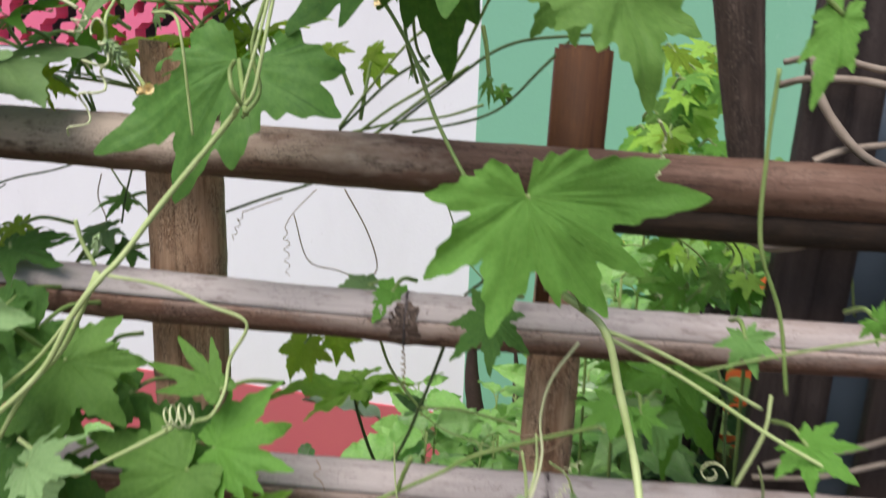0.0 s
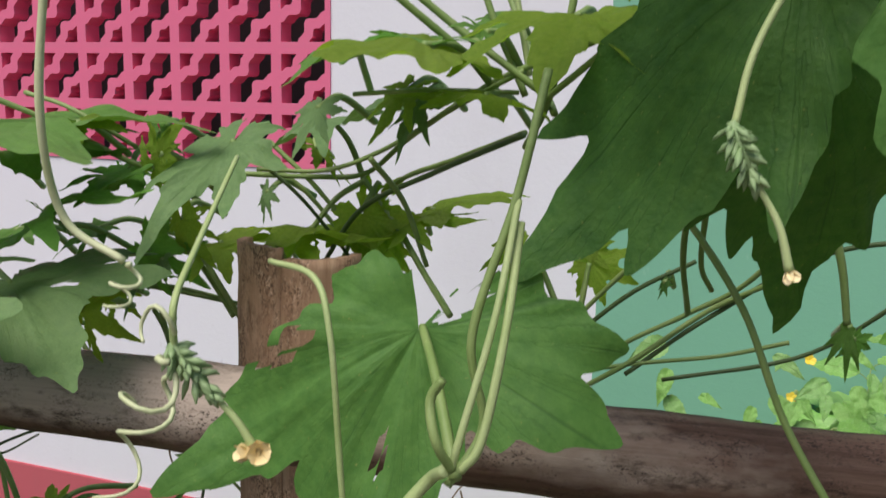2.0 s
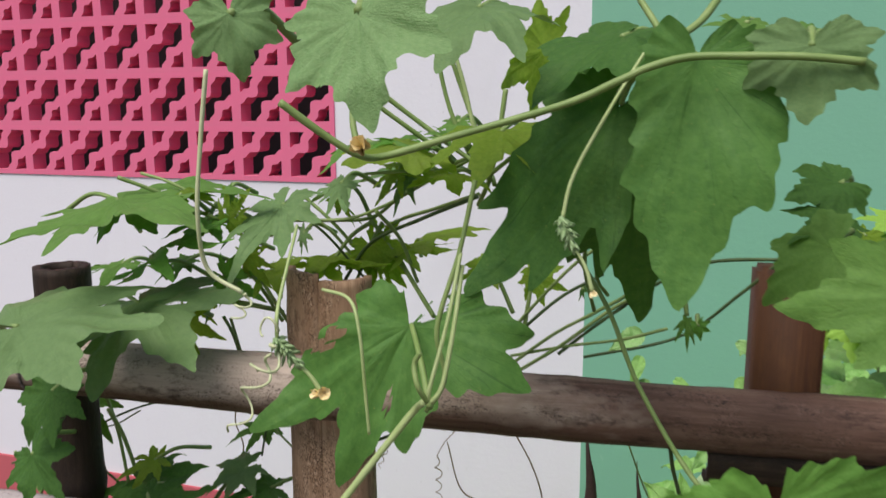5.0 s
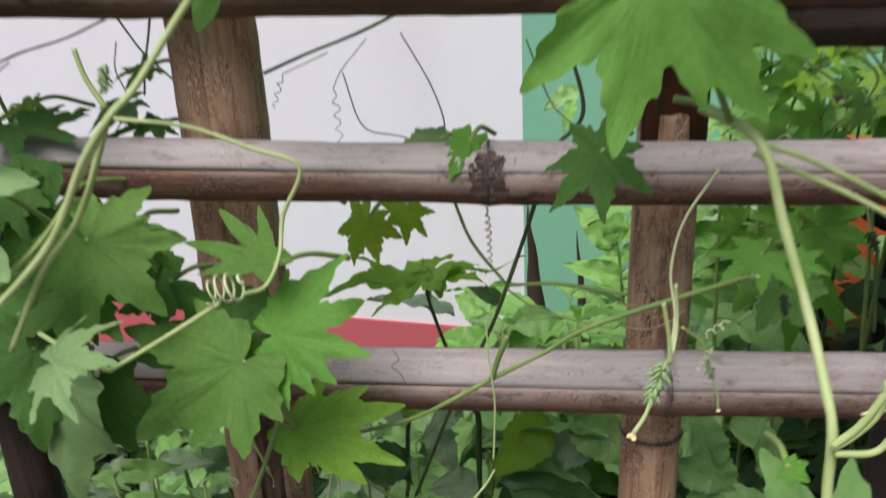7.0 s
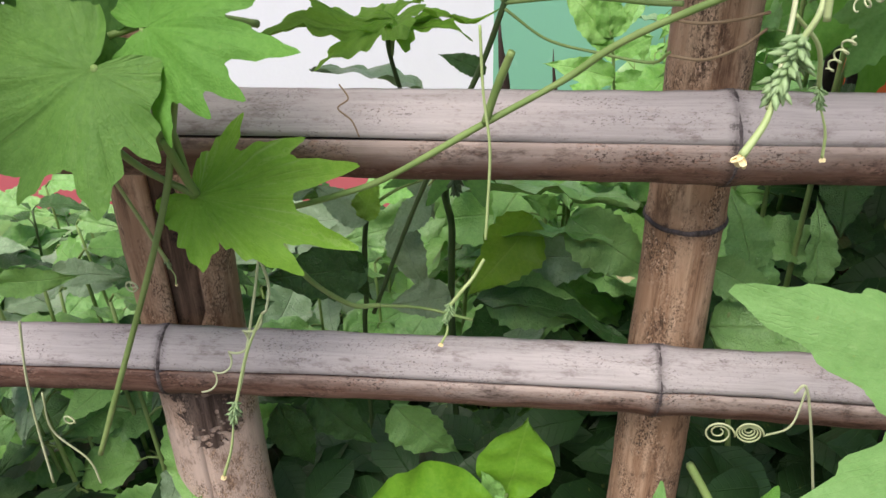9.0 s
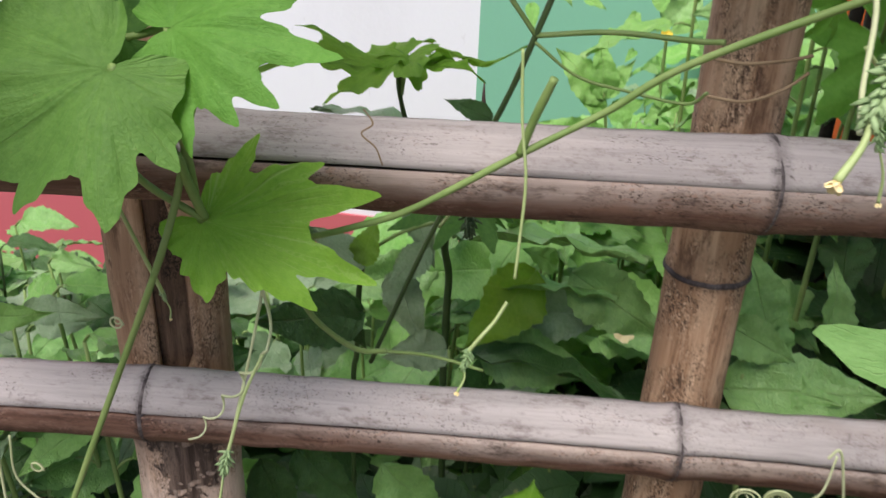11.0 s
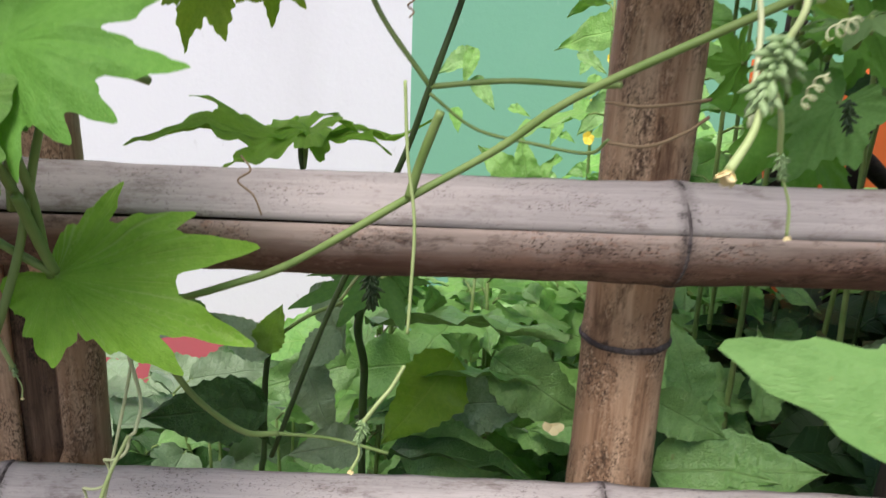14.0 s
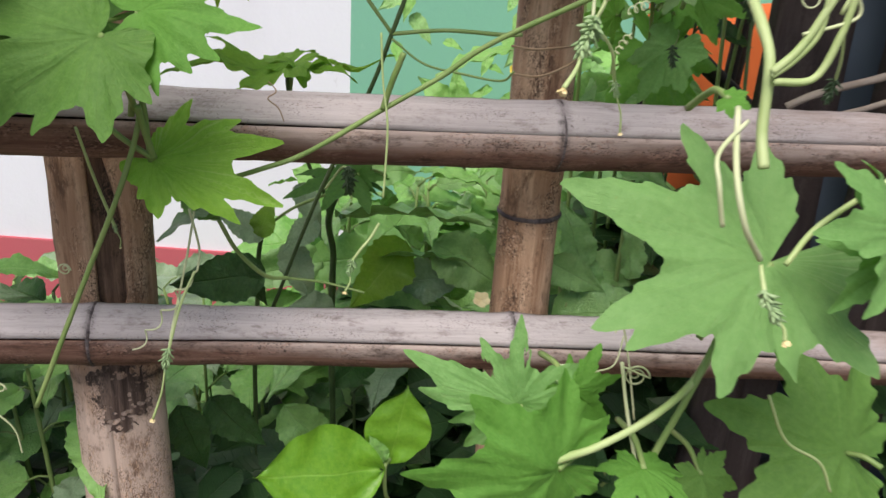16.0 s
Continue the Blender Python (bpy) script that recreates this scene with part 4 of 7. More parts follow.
vine_leaf(upper, (-0.235, -0.360, 1.796), (-0.229, -0.380, 1.758), 'blunt', PALE_DUSTY, seed=17, curl=0.1, width=1.1, roll=10, stalk=(-0.238, -0.300, 1.818))
vine_leaf(upper, (-0.294, -0.340, 1.800), (-0.290, -0.340, 1.773), 'blunt', PALE_DUSTY, seed=19, roll=-10)
vine_leaf(upper, (-0.215, -0.160, 1.820), (-0.234, -0.220, 1.798), 'wide', DUSKY, seed=21, up=0.97, curl=0.3)
vine_leaf(upper, (-0.180, -0.060, 1.800), (-0.229, -0.020, 1.773), 'sharp', YELLOWING, seed=23, roll=-20, width=0.8)
vine_leaf(upper, (-0.129, -0.100, 1.806), (-0.188, -0.140, 1.782), 'blunt', DARK_SHADED, seed=25, up=0.96, width=0.9)
vine_leaf(upper, (-0.157, 0.000, 1.788), (-0.164, 0.000, 1.762), 'sharp', DARK_SHADED, seed=27, width=1.0)
vine_leaf(upper, (0.013, -0.260, 1.672), (0.039, -0.290, 1.599), 'draped', MIDDLE, seed=29, curl=0.10, roll=-8, stalk=(0.006, -0.200, 1.745))
vine_leaf(upper, (-0.357, 0.120, 1.624), (-0.321, 0.100, 1.583), 'sharp', YELLOWING, seed=31, eaten=6, roll=20, width=0.9, stalk=(-0.348, 0.130, 1.646))
vine_leaf(upper, (-0.397, 0.120, 1.610), (-0.401, 0.050, 1.627), 'sharp', YELLOWING, seed=33, up=0.94, eaten=2, stalk=(-0.360, 0.130, 1.646))
vine_leaf(upper, (-0.310, 0.140, 1.627), (-0.252, 0.100, 1.650), 'sharp', YELLOWING, seed=35, up=0.97, eaten=1)
vine_leaf(upper, (-0.373, 0.100, 1.690), (-0.301, 0.040, 1.712), 'ragged', DUSKY, teeth=0.13, seed=37, up=0.91, eaten=2, stalk=(-0.361, 0.140, 1.644))
vine_leaf(upper, (-0.392, 0.120, 1.669), (-0.363, 0.140, 1.646), 'ragged', YELLOWING, teeth=0.13, seed=39, up=0.85, eaten=2)
vine_leaf(upper, (-0.324, 0.000, 1.732), (-0.259, -0.060, 1.738), 'ragged', MIDDLE, eaten=2, teeth=0.13, seed=41, up=1.01)
vine_leaf(upper, (-0.255, 0.020, 1.748), (-0.272, 0.000, 1.732), 'ragged', MIDDLE, teeth=0.13, seed=43, up=0.85, eaten=1)
vine_leaf(upper, (-0.411, 0.020, 1.676), (-0.441, -0.060, 1.634), 'ragged', DUSKY, teeth=0.13, seed=45, up=0.84, width=0.7, eaten=1, stalk=(-0.423, 0.120, 1.653))
vine_leaf(upper, (-0.530, -0.020, 1.593), (-0.452, -0.100, 1.587), 'wide', DUSKY, eaten=2, teeth=0.13, seed=47, width=1.0, curl=0.3, roll=-30, stalk=(-0.623, 0.050, 1.579))
vine_leaf(upper, (-0.554, 0.000, 1.681), (-0.424, -0.120, 1.696), 'ragged', MIDDLE, eaten=2, teeth=0.13, seed=49, up=0.96, stalk=(-0.638, 0.050, 1.665))
vine_leaf(upper, (-0.500, 0.060, 1.655), (-0.505, 0.000, 1.643), 'ragged', YOUNG, eaten=2, teeth=0.13, seed=51, up=0.85, stalk=(-0.500, 0.080, 1.669))
vine_leaf(upper, (-0.488, 0.080, 1.678), (-0.477, 0.080, 1.645), 'ragged', MIDDLE, eaten=2, teeth=0.13, seed=53, roll=30, width=0.8)
vine_leaf(upper, (-0.458, 0.050, 1.625), (-0.441, 0.050, 1.590), 'ragged', YELLOWING, teeth=0.13, seed=55, roll=35, eaten=2)
vine_leaf(upper, (-0.536, 0.080, 1.611), (-0.565, 0.060, 1.597), 'ragged', MIDDLE, eaten=2, teeth=0.13, seed=57, up=0.88)
vine_leaf(upper, (-0.616, 0.100, 1.603), (-0.608, 0.040, 1.607), 'ragged', MIDDLE, eaten=2, teeth=0.13, seed=59, up=0.94)
vine_leaf(upper, (-0.510, 0.100, 1.582), (-0.518, 0.060, 1.558), 'ragged', DUSKY, eaten=2, teeth=0.13, seed=61, roll=30, width=0.7)
vine_leaf(upper, (-0.420, 0.100, 1.639), (-0.430, 0.100, 1.613), 'ragged', DUSKY, eaten=2, teeth=0.13, seed=63, roll=30)
vine_leaf(upper, (-0.243, 0.130, 1.607), (-0.259, 0.100, 1.582), 'sharp', YELLOWING, seed=65, roll=25, stalk=(-0.216, 0.120, 1.560))
vine_leaf(upper, (-0.196, 0.130, 1.595), (-0.165, 0.120, 1.584), 'sharp', YELLOWING, seed=67, roll=15, stalk=(-0.207, 0.120, 1.533))
vine_leaf(upper, (-0.202, 0.140, 1.602), (-0.186, 0.120, 1.595), 'sharp', YELLOWING, seed=69, roll=25)
vine_leaf(upper, (-0.149, 0.100, 1.591), (-0.154, 0.100, 1.579), 'sharp', DARK_SHADED, seed=71, roll=35, width=0.6)
vine_leaf(upper, (-0.054, 0.030, 1.579), (-0.050, 0.030, 1.564), 'sharp', YOUNG, seed=73)
vine_leaf(upper, (-0.259, 0.000, 1.707), (-0.285, -0.050, 1.707), 'sharp', YELLOWING, seed=75, up=0.97)
vine_leaf(upper, (-0.283, -0.050, 1.729), (-0.320, -0.100, 1.727), 'blunt', YELLOWING, seed=77, up=0.97)
vine_leaf(upper, (-0.212, -0.050, 1.743), (-0.227, -0.120, 1.722), 'sharp', YELLOWING, seed=79, up=0.91)
vine_leaf(upper, (-0.471, 0.040, 1.659), (-0.449, 0.020, 1.689), 'ragged', YELLOWING, seed=800, teeth=0.13, roll=10, eaten=3)
vine_leaf(upper, (-0.536, 0.020, 1.628), (-0.447, -0.020, 1.669), 'ragged', YOUNG, seed=801, teeth=0.13, up=0.86, eaten=2, width=0.8)
vine_leaf(upper, (-0.566, 0.040, 1.666), (-0.461, 0.000, 1.693), 'ragged', MIDDLE, seed=802, teeth=0.13, up=0.88, width=0.7)
vine_leaf(upper, (-0.446, 0.080, 1.605), (-0.390, 0.060, 1.606), 'ragged', YELLOWING, seed=803, teeth=0.13, up=0.85, eaten=2)
vine_leaf(upper, (-0.411, 0.130, 1.602), (-0.326, 0.080, 1.624), 'ragged', YELLOWING, seed=804, teeth=0.13, up=0.91, eaten=2, width=0.7)
vine_leaf(upper, (-0.354, 0.130, 1.610), (-0.336, 0.120, 1.567), 'ragged', YELLOWING, seed=805, teeth=0.13, roll=15, eaten=5, width=0.9)
vine_leaf(upper, (-0.329, 0.130, 1.614), (-0.268, 0.080, 1.649), 'ragged', YELLOWING, seed=806, teeth=0.13, up=0.93, width=0.6)
vine_leaf(upper, (-0.305, 0.020, 1.709), (-0.327, 0.000, 1.680), 'ragged', YELLOWING, seed=807, teeth=0.13, roll=25, eaten=3)
vine_leaf(upper, (-0.300, 0.030, 1.704), (-0.315, 0.010, 1.671), 'ragged', DUSKY, seed=808, teeth=0.13, roll=20, width=0.7)
vine_leaf(upper, (-0.351, 0.000, 1.698), (-0.363, -0.020, 1.672), 'ragged', DUSKY, seed=809, teeth=0.13, roll=25, eaten=1)
vine_leaf(upper, (-0.282, -0.020, 1.731), (-0.316, -0.060, 1.741), 'ragged', YOUNG, seed=810, teeth=0.13, up=0.91, width=0.6)
vine_leaf(upper, (-0.257, -0.020, 1.738), (-0.273, -0.030, 1.744), 'ragged', MIDDLE, seed=811, teeth=0.13, roll=30)
vine_leaf(upper, (-0.496, 0.000, 1.686), (-0.462, -0.010, 1.690), 'ragged', YELLOWING, seed=812, teeth=0.13, up=0.85)
vine_leaf(upper, (-0.479, 0.060, 1.595), (-0.494, 0.050, 1.574), 'ragged', DUSKY, seed=813, teeth=0.13, roll=30, eaten=2)
vine_leaf(upper, (-0.499, 0.000, 1.575), (-0.462, -0.020, 1.563), 'ragged', YELLOWING, seed=814, teeth=0.13, roll=20, eaten=2)
vine_leaf(upper, (-0.487, 0.060, 1.602), (-0.447, 0.060, 1.573), 'ragged', YOUNG, seed=815, teeth=0.13, roll=35, eaten=3)
vine_leaf(upper, (-0.532, 0.080, 1.565), (-0.503, 0.080, 1.552), 'ragged', YELLOWING, seed=816, teeth=0.13, up=0.85, eaten=2)
vine_leaf(upper, (-0.601, 0.080, 1.558), (-0.622, 0.060, 1.568), 'ragged', MIDDLE, seed=817, teeth=0.13, up=0.90)
vine_leaf(upper, (-0.602, 0.120, 1.523), (-0.616, 0.100, 1.527), 'ragged', YOUNG, seed=818, teeth=0.13, up=0.94)
vine_leaf(upper, (-0.445, 0.000, 1.670), (-0.440, 0.000, 1.686), 'ragged', YELLOWING, seed=819, teeth=0.13, roll=10, eaten=2)
vine_leaf(upper, (-0.536, 0.040, 1.619), (-0.545, 0.020, 1.640), 'ragged', MIDDLE, seed=820, teeth=0.13, up=0.85)
vine_leaf(upper, (-0.667, 0.080, 1.463), (-0.617, 0.060, 1.435), 'ragged', MIDDLE, seed=821, teeth=0.13, up=0.88)
vine_leaf(upper, (-0.468, 0.100, 1.436), (-0.509, 0.080, 1.429), 'ragged', MIDDLE, seed=822, teeth=0.13, up=0.91)
vine_leaf(upper, (0.018, -0.080, 1.710), (-0.020, -0.100, 1.703), 'blunt', DARK_SHADED, seed=731, roll=10, width=0.8)
vine_leaf(upper, (0.012, -0.100, 1.688), (-0.021, -0.120, 1.682), 'sharp', DARK_SHADED, seed=733, roll=20)
vine_leaf(upper, (-0.025, -0.160, 1.801), (-0.051, -0.180, 1.795), 'wide', MIDDLE, seed=735, roll=20)
vine_leaf(upper, (-0.052, -0.100, 1.813), (-0.074, -0.120, 1.803), 'sharp', MIDDLE, seed=737, up=0.6)
stem(upper, [(-0.349, -0.050, 1.794), (-0.315, -0.030, 1.765), (-0.258, 0.000, 1.719)], 0.0028)
stem(upper, [(-0.239, 0.020, 1.707), (-0.262, 0.020, 1.759), (-0.275, 0.020, 1.814)], 0.0028)
stem(upper, [(-0.237, 0.020, 1.718), (-0.249, 0.020, 1.774), (-0.262, 0.020, 1.817)], 0.0022, STEM_PALE)
stem(upper, [(-0.331, 0.000, 1.706), (-0.288, 0.000, 1.709), (-0.243, 0.020, 1.709)], 0.0016)
stem(upper, [(-0.411, 0.060, 1.658), (-0.366, 0.060, 1.659), (-0.327, 0.050, 1.673), (-0.278, 0.020, 1.700), (-0.239, 0.000, 1.720)], 0.0018)
stem(upper, [(-0.420, 0.080, 1.663), (-0.396, 0.100, 1.636), (-0.369, 0.130, 1.590)], 0.0016, STEM_DARK)
stem(upper, [(-0.392, 0.130, 1.581), (-0.353, 0.100, 1.630), (-0.296, 0.060, 1.660), (-0.239, 0.020, 1.686)], 0.0022, STEM_DARK)
stem(upper, [(-0.334, 0.050, 1.668), (-0.319, 0.080, 1.638), (-0.307, 0.100, 1.593)], 0.0026)
stem(upper, [(-0.526, 0.080, 1.575), (-0.487, 0.090, 1.570), (-0.452, 0.100, 1.561)], 0.0016)
stem(upper, [(-0.492, 0.080, 1.555), (-0.486, 0.080, 1.532), (-0.481, 0.080, 1.512)], 0.0018)
stem(upper, [(-0.466, 0.060, 1.613), (-0.451, 0.070, 1.584), (-0.438, 0.080, 1.554)], 0.0022)
stem(upper, [(-0.543, 0.020, 1.703), (-0.513, 0.020, 1.694), (-0.476, 0.030, 1.671)], 0.0018)
stem(upper, [(-0.720, 0.050, 1.315), (-0.680, 0.050, 1.410), (-0.656, 0.050, 1.499)], 0.002)
stem(upper, [(-0.741, 0.080, 1.498), (-0.656, 0.080, 1.525), (-0.574, 0.080, 1.511)], 0.0012, DRY)
stem(upper, [(-0.746, 0.080, 1.398), (-0.712, 0.080, 1.339), (-0.677, 0.080, 1.279)], 0.002)
petals(upper, at(*(-0.306, -0.200, 1.589)), Vector((0.5, -0.8, 0.2)), 0.0075, 14, PETAL, 6, 0.55)
petals(upper, at(*(-0.309, -0.200, 1.588)), Vector((-0.6, -0.7, 0.1)), 0.006, 15, PETAL, 4, 0.6)
stem(upper, [(-0.625, 0.060, 1.499), (-0.620, 0.060, 1.474), (-0.609, 0.060, 1.429), (-0.591, 0.050, 1.332)], 0.0024)
stem(upper, [(-0.767, 0.100, 1.373), (-0.698, 0.100, 1.401), (-0.646, 0.100, 1.431), (-0.600, 0.100, 1.451), (-0.542, 0.100, 1.466), (-0.478, 0.100, 1.491)], 0.0014, STEM_DARK)
stem(upper, [(-0.488, 0.080, 1.499), (-0.470, 0.080, 1.467), (-0.456, 0.080, 1.447), (-0.410, 0.080, 1.401)], 0.0012, STEM)
stem(upper, [(-0.444, 0.080, 1.498), (-0.452, 0.080, 1.468), (-0.460, 0.080, 1.441), (-0.466, 0.080, 1.412)], 0.0014, STEM_DARK)
stem(upper, [(-0.696, 0.100, 1.428), (-0.647, 0.100, 1.424), (-0.608, 0.100, 1.444)], 0.001, STEM_DARK)
stem(upper, [(-0.685, 0.100, 1.411), (-0.657, 0.100, 1.376), (-0.632, 0.100, 1.354)], 0.0016, STEM_DARK)
stem(upper, [(-0.680, 0.120, 1.460), (-0.675, 0.120, 1.433), (-0.685, 0.120, 1.405)], 0.0009, DRY)
stem(upper, [(-0.505, 0.120, 1.458), (-0.511, 0.120, 1.431), (-0.504, 0.120, 1.396), (-0.535, 0.120, 1.354)], 0.0009, DRY)
stem(upper, [(-0.488, 0.060, 1.300), (-0.517, 0.070, 1.230)], 0.0022, STEM_DARK)
stem(upper, [(-0.522, 0.060, 1.300), (-0.500, 0.070, 1.253), (-0.471, 0.070, 1.209), (-0.425, 0.070, 1.157)], 0.0016, STEM_DARK)
stem(upper, [(-0.312, -0.240, 1.765), (-0.292, -0.230, 1.748), (-0.275, -0.220, 1.736), (-0.265, -0.200, 1.734), (-0.226, -0.195, 1.745), (-0.163, -0.190, 1.763), (-0.135, -0.190, 1.775), (-0.117, -0.190, 1.783), (-0.096, -0.190, 1.788), (-0.069, -0.195, 1.788), (-0.040, -0.200, 1.787), (-0.010, -0.200, 1.784)], 0.0031)
stem(upper, [(-0.280, -0.210, 1.767), (-0.279, -0.215, 1.753), (-0.275, -0.220, 1.740)], 0.0028)
stem(upper, [(-0.112, -0.140, 1.786), (-0.101, -0.140, 1.799), (-0.084, -0.130, 1.812), (-0.073, -0.120, 1.826)], 0.0034)
stem(upper, [(-0.101, -0.150, 1.793), (-0.115, -0.130, 1.818), (-0.123, -0.120, 1.832)], 0.003)
stem(upper, [(-0.332, -0.020, 1.788), (-0.282, 0.000, 1.747), (-0.229, 0.000, 1.709)], 0.003)
stem(upper, [(-0.265, 0.050, 1.800), (-0.252, 0.050, 1.763), (-0.231, 0.020, 1.716), (-0.222, 0.000, 1.698)], 0.003)
stem(upper, [(-0.212, -0.020, 1.774), (-0.217, -0.020, 1.739), (-0.226, 0.000, 1.704), (-0.238, 0.020, 1.679)], 0.0028)
stem(upper, [(-0.162, -0.080, 1.763), (-0.190, -0.040, 1.736), (-0.229, 0.000, 1.704)], 0.0026)
stem(upper, [(-0.157, -0.080, 1.756), (-0.177, -0.050, 1.734), (-0.219, 0.000, 1.695)], 0.002)
stem(upper, [(-0.428, 0.120, 1.657), (-0.405, 0.130, 1.639), (-0.381, 0.140, 1.608), (-0.358, 0.140, 1.582)], 0.0024)
stem(upper, [(-0.438, 0.100, 1.651), (-0.392, 0.120, 1.649), (-0.355, 0.120, 1.653), (-0.315, 0.080, 1.681), (-0.257, 0.020, 1.714), (-0.204, -0.030, 1.733)], 0.0023)
stem(upper, [(-0.360, 0.130, 1.648), (-0.336, 0.120, 1.622), (-0.310, 0.100, 1.590), (-0.284, 0.060, 1.570)], 0.0033)
stem(upper, [(-0.239, 0.030, 1.687), (-0.287, 0.080, 1.667), (-0.332, 0.120, 1.648), (-0.363, 0.140, 1.617), (-0.381, 0.140, 1.580)], 0.0022)
stem(upper, [(-0.463, 0.060, 1.623), (-0.443, 0.060, 1.588), (-0.429, 0.070, 1.557)], 0.0028)
stem(upper, [(-0.527, 0.100, 1.568), (-0.485, 0.100, 1.564), (-0.444, 0.100, 1.558)], 0.0022)
stem(upper, [(-0.421, 0.100, 1.609), (-0.410, 0.100, 1.597), (-0.406, 0.100, 1.584)], 0.0018)
stem(upper, [(-0.509, 0.100, 1.551), (-0.500, 0.100, 1.534), (-0.487, 0.090, 1.511)], 0.0022)
stem(upper, [(-0.577, 0.100, 1.533), (-0.555, 0.090, 1.515), (-0.538, 0.080, 1.497)], 0.0026)
stem(upper, [(-0.425, 0.120, 1.672), (-0.395, 0.120, 1.645), (-0.368, 0.130, 1.610)], 0.0022)
stem(upper, [(-0.554, 0.000, 1.701), (-0.525, 0.020, 1.685), (-0.494, 0.050, 1.661), (-0.472, 0.080, 1.647)], 0.0022)
stem(upper, [(-0.177, -0.030, 1.671), (-0.158, -0.040, 1.653), (-0.131, -0.060, 1.613), (-0.108, -0.070, 1.559), (-0.072, -0.100, 1.505), (-0.053, -0.130, 1.500), (-0.028, -0.170, 1.519)], 0.0026, STEM)
stem(upper, [(-0.228, 0.110, 1.502), (-0.176, 0.100, 1.546), (-0.134, 0.090, 1.574), (-0.101, 0.070, 1.603), (-0.067, 0.020, 1.670), (-0.049, 0.000, 1.694)], 0.0024, STEM)
stem(upper, [(-0.220, 0.110, 1.498), (-0.168, 0.100, 1.536), (-0.122, 0.100, 1.573), (-0.089, 0.080, 1.598)], 0.0022, STEM)
stem(upper, [(-0.217, 0.110, 1.520), (-0.164, 0.100, 1.535), (-0.112, 0.100, 1.544), (-0.072, 0.090, 1.559)], 0.0018, STEM)
stem(upper, [(-0.230, 0.120, 1.524), (-0.200, 0.120, 1.564), (-0.155, 0.100, 1.617), (-0.117, 0.080, 1.647)], 0.0024, STEM)
stem(upper, [(-0.148, 0.000, 1.674), (-0.148, 0.030, 1.624), (-0.139, 0.060, 1.581)], 0.0022)
stem(upper, [(-0.141, 0.000, 1.662), (-0.138, 0.030, 1.618), (-0.128, 0.050, 1.598)], 0.002)
stem(upper, [(-0.230, 0.120, 1.521), (-0.174, 0.110, 1.577), (-0.131, 0.100, 1.606)], 0.002, STEM_DARK)
stem(upper, [(-0.171, 0.100, 1.527), (-0.118, 0.100, 1.571), (-0.050, 0.080, 1.621), (0.035, 0.040, 1.636)], 0.0024, STEM_DARK)
stem(upper, [(-0.147, 0.100, 1.525), (-0.063, 0.090, 1.551), (-0.015, 0.060, 1.601), (0.029, 0.040, 1.652)], 0.0018, STEM_DARK)
stem(upper, [(-0.354, 0.100, 1.426), (-0.312, 0.110, 1.442), (-0.262, 0.120, 1.459), (-0.206, 0.130, 1.483)], 0.002, STEM_DARK)
stem(upper, [(-0.220, 0.100, 1.459), (-0.196, 0.110, 1.410), (-0.184, 0.110, 1.370), (-0.193, 0.100, 1.353)], 0.001, DRY)
stem(upper, [(-0.282, 0.120, 1.422), (-0.266, 0.120, 1.369), (-0.230, 0.120, 1.358), (-0.197, 0.120, 1.346)], 0.0009, DRY)
coil(upper, (-0.292, 0.120, 1.408), (-0.290, 0.120, 1.347), 4.5, 0.004, 0.0006, DRY, 2, lead=[(-0.256, 0.120, 1.453), (-0.282, 0.120, 1.425)])
coil(upper, (-0.341, 0.120, 1.422), (-0.355, 0.120, 1.388), 3.5, 0.003, 0.0006, DRY, 3, lead=[(-0.295, 0.120, 1.441)])
coil(upper, (0.081, -0.100, 1.561), (0.071, -0.120, 1.504), 9, 0.0018, 0.0011, TENDRIL, 4, lead=[(0.038, -0.290, 1.594)])
stem(upper, [(-0.228, -0.150, 1.669), (-0.233, -0.170, 1.631), (-0.242, -0.180, 1.593), (-0.245, -0.180, 1.580)], 0.0017, STEM_PALE)
stem(upper, [(-0.227, -0.150, 1.661), (-0.229, -0.170, 1.628), (-0.235, -0.180, 1.591), (-0.242, -0.180, 1.579)], 0.002, STEM_PALE)
stem(upper, [(-0.249, -0.180, 1.611), (-0.253, -0.180, 1.603), (-0.250, -0.185, 1.591), (-0.245, -0.180, 1.579)], 0.0024, STEM)
stem(upper, [(-0.247, -0.180, 1.579), (-0.260, -0.170, 1.563), (-0.305, -0.190, 1.504), (-0.330, -0.210, 1.466), (-0.341, -0.225, 1.452), (-0.361, -0.230, 1.425), (-0.391, -0.235, 1.375), (-0.460, -0.240, 1.312)], 0.0034, STEM_PALE)
stem(upper, [(-0.248, -0.170, 1.568), (-0.237, -0.160, 1.588), (-0.242, -0.160, 1.621), (-0.229, -0.150, 1.669), (-0.220, -0.140, 1.715)], 0.0024)
stem(upper, [(-0.381, -0.180, 1.785), (-0.387, -0.180, 1.743), (-0.392, -0.180, 1.695), (-0.392, -0.170, 1.658), (-0.369, -0.170, 1.643)], 0.0018, TENDRIL)
coil(upper, (-0.366, -0.170, 1.642), (-0.374, -0.170, 1.625), 2, 0.006, 0.0010, TENDRIL, 8)
stem(upper, [(-0.321, -0.150, 1.642), (-0.297, -0.170, 1.641), (-0.288, -0.180, 1.623), (-0.285, -0.180, 1.584), (-0.283, -0.180, 1.555)], 0.0014, STEM_PALE)
stem(upper, [(-0.106, -0.160, 1.791), (-0.112, -0.170, 1.765), (-0.122, -0.170, 1.748)], 0.0012, STEM_PALE)
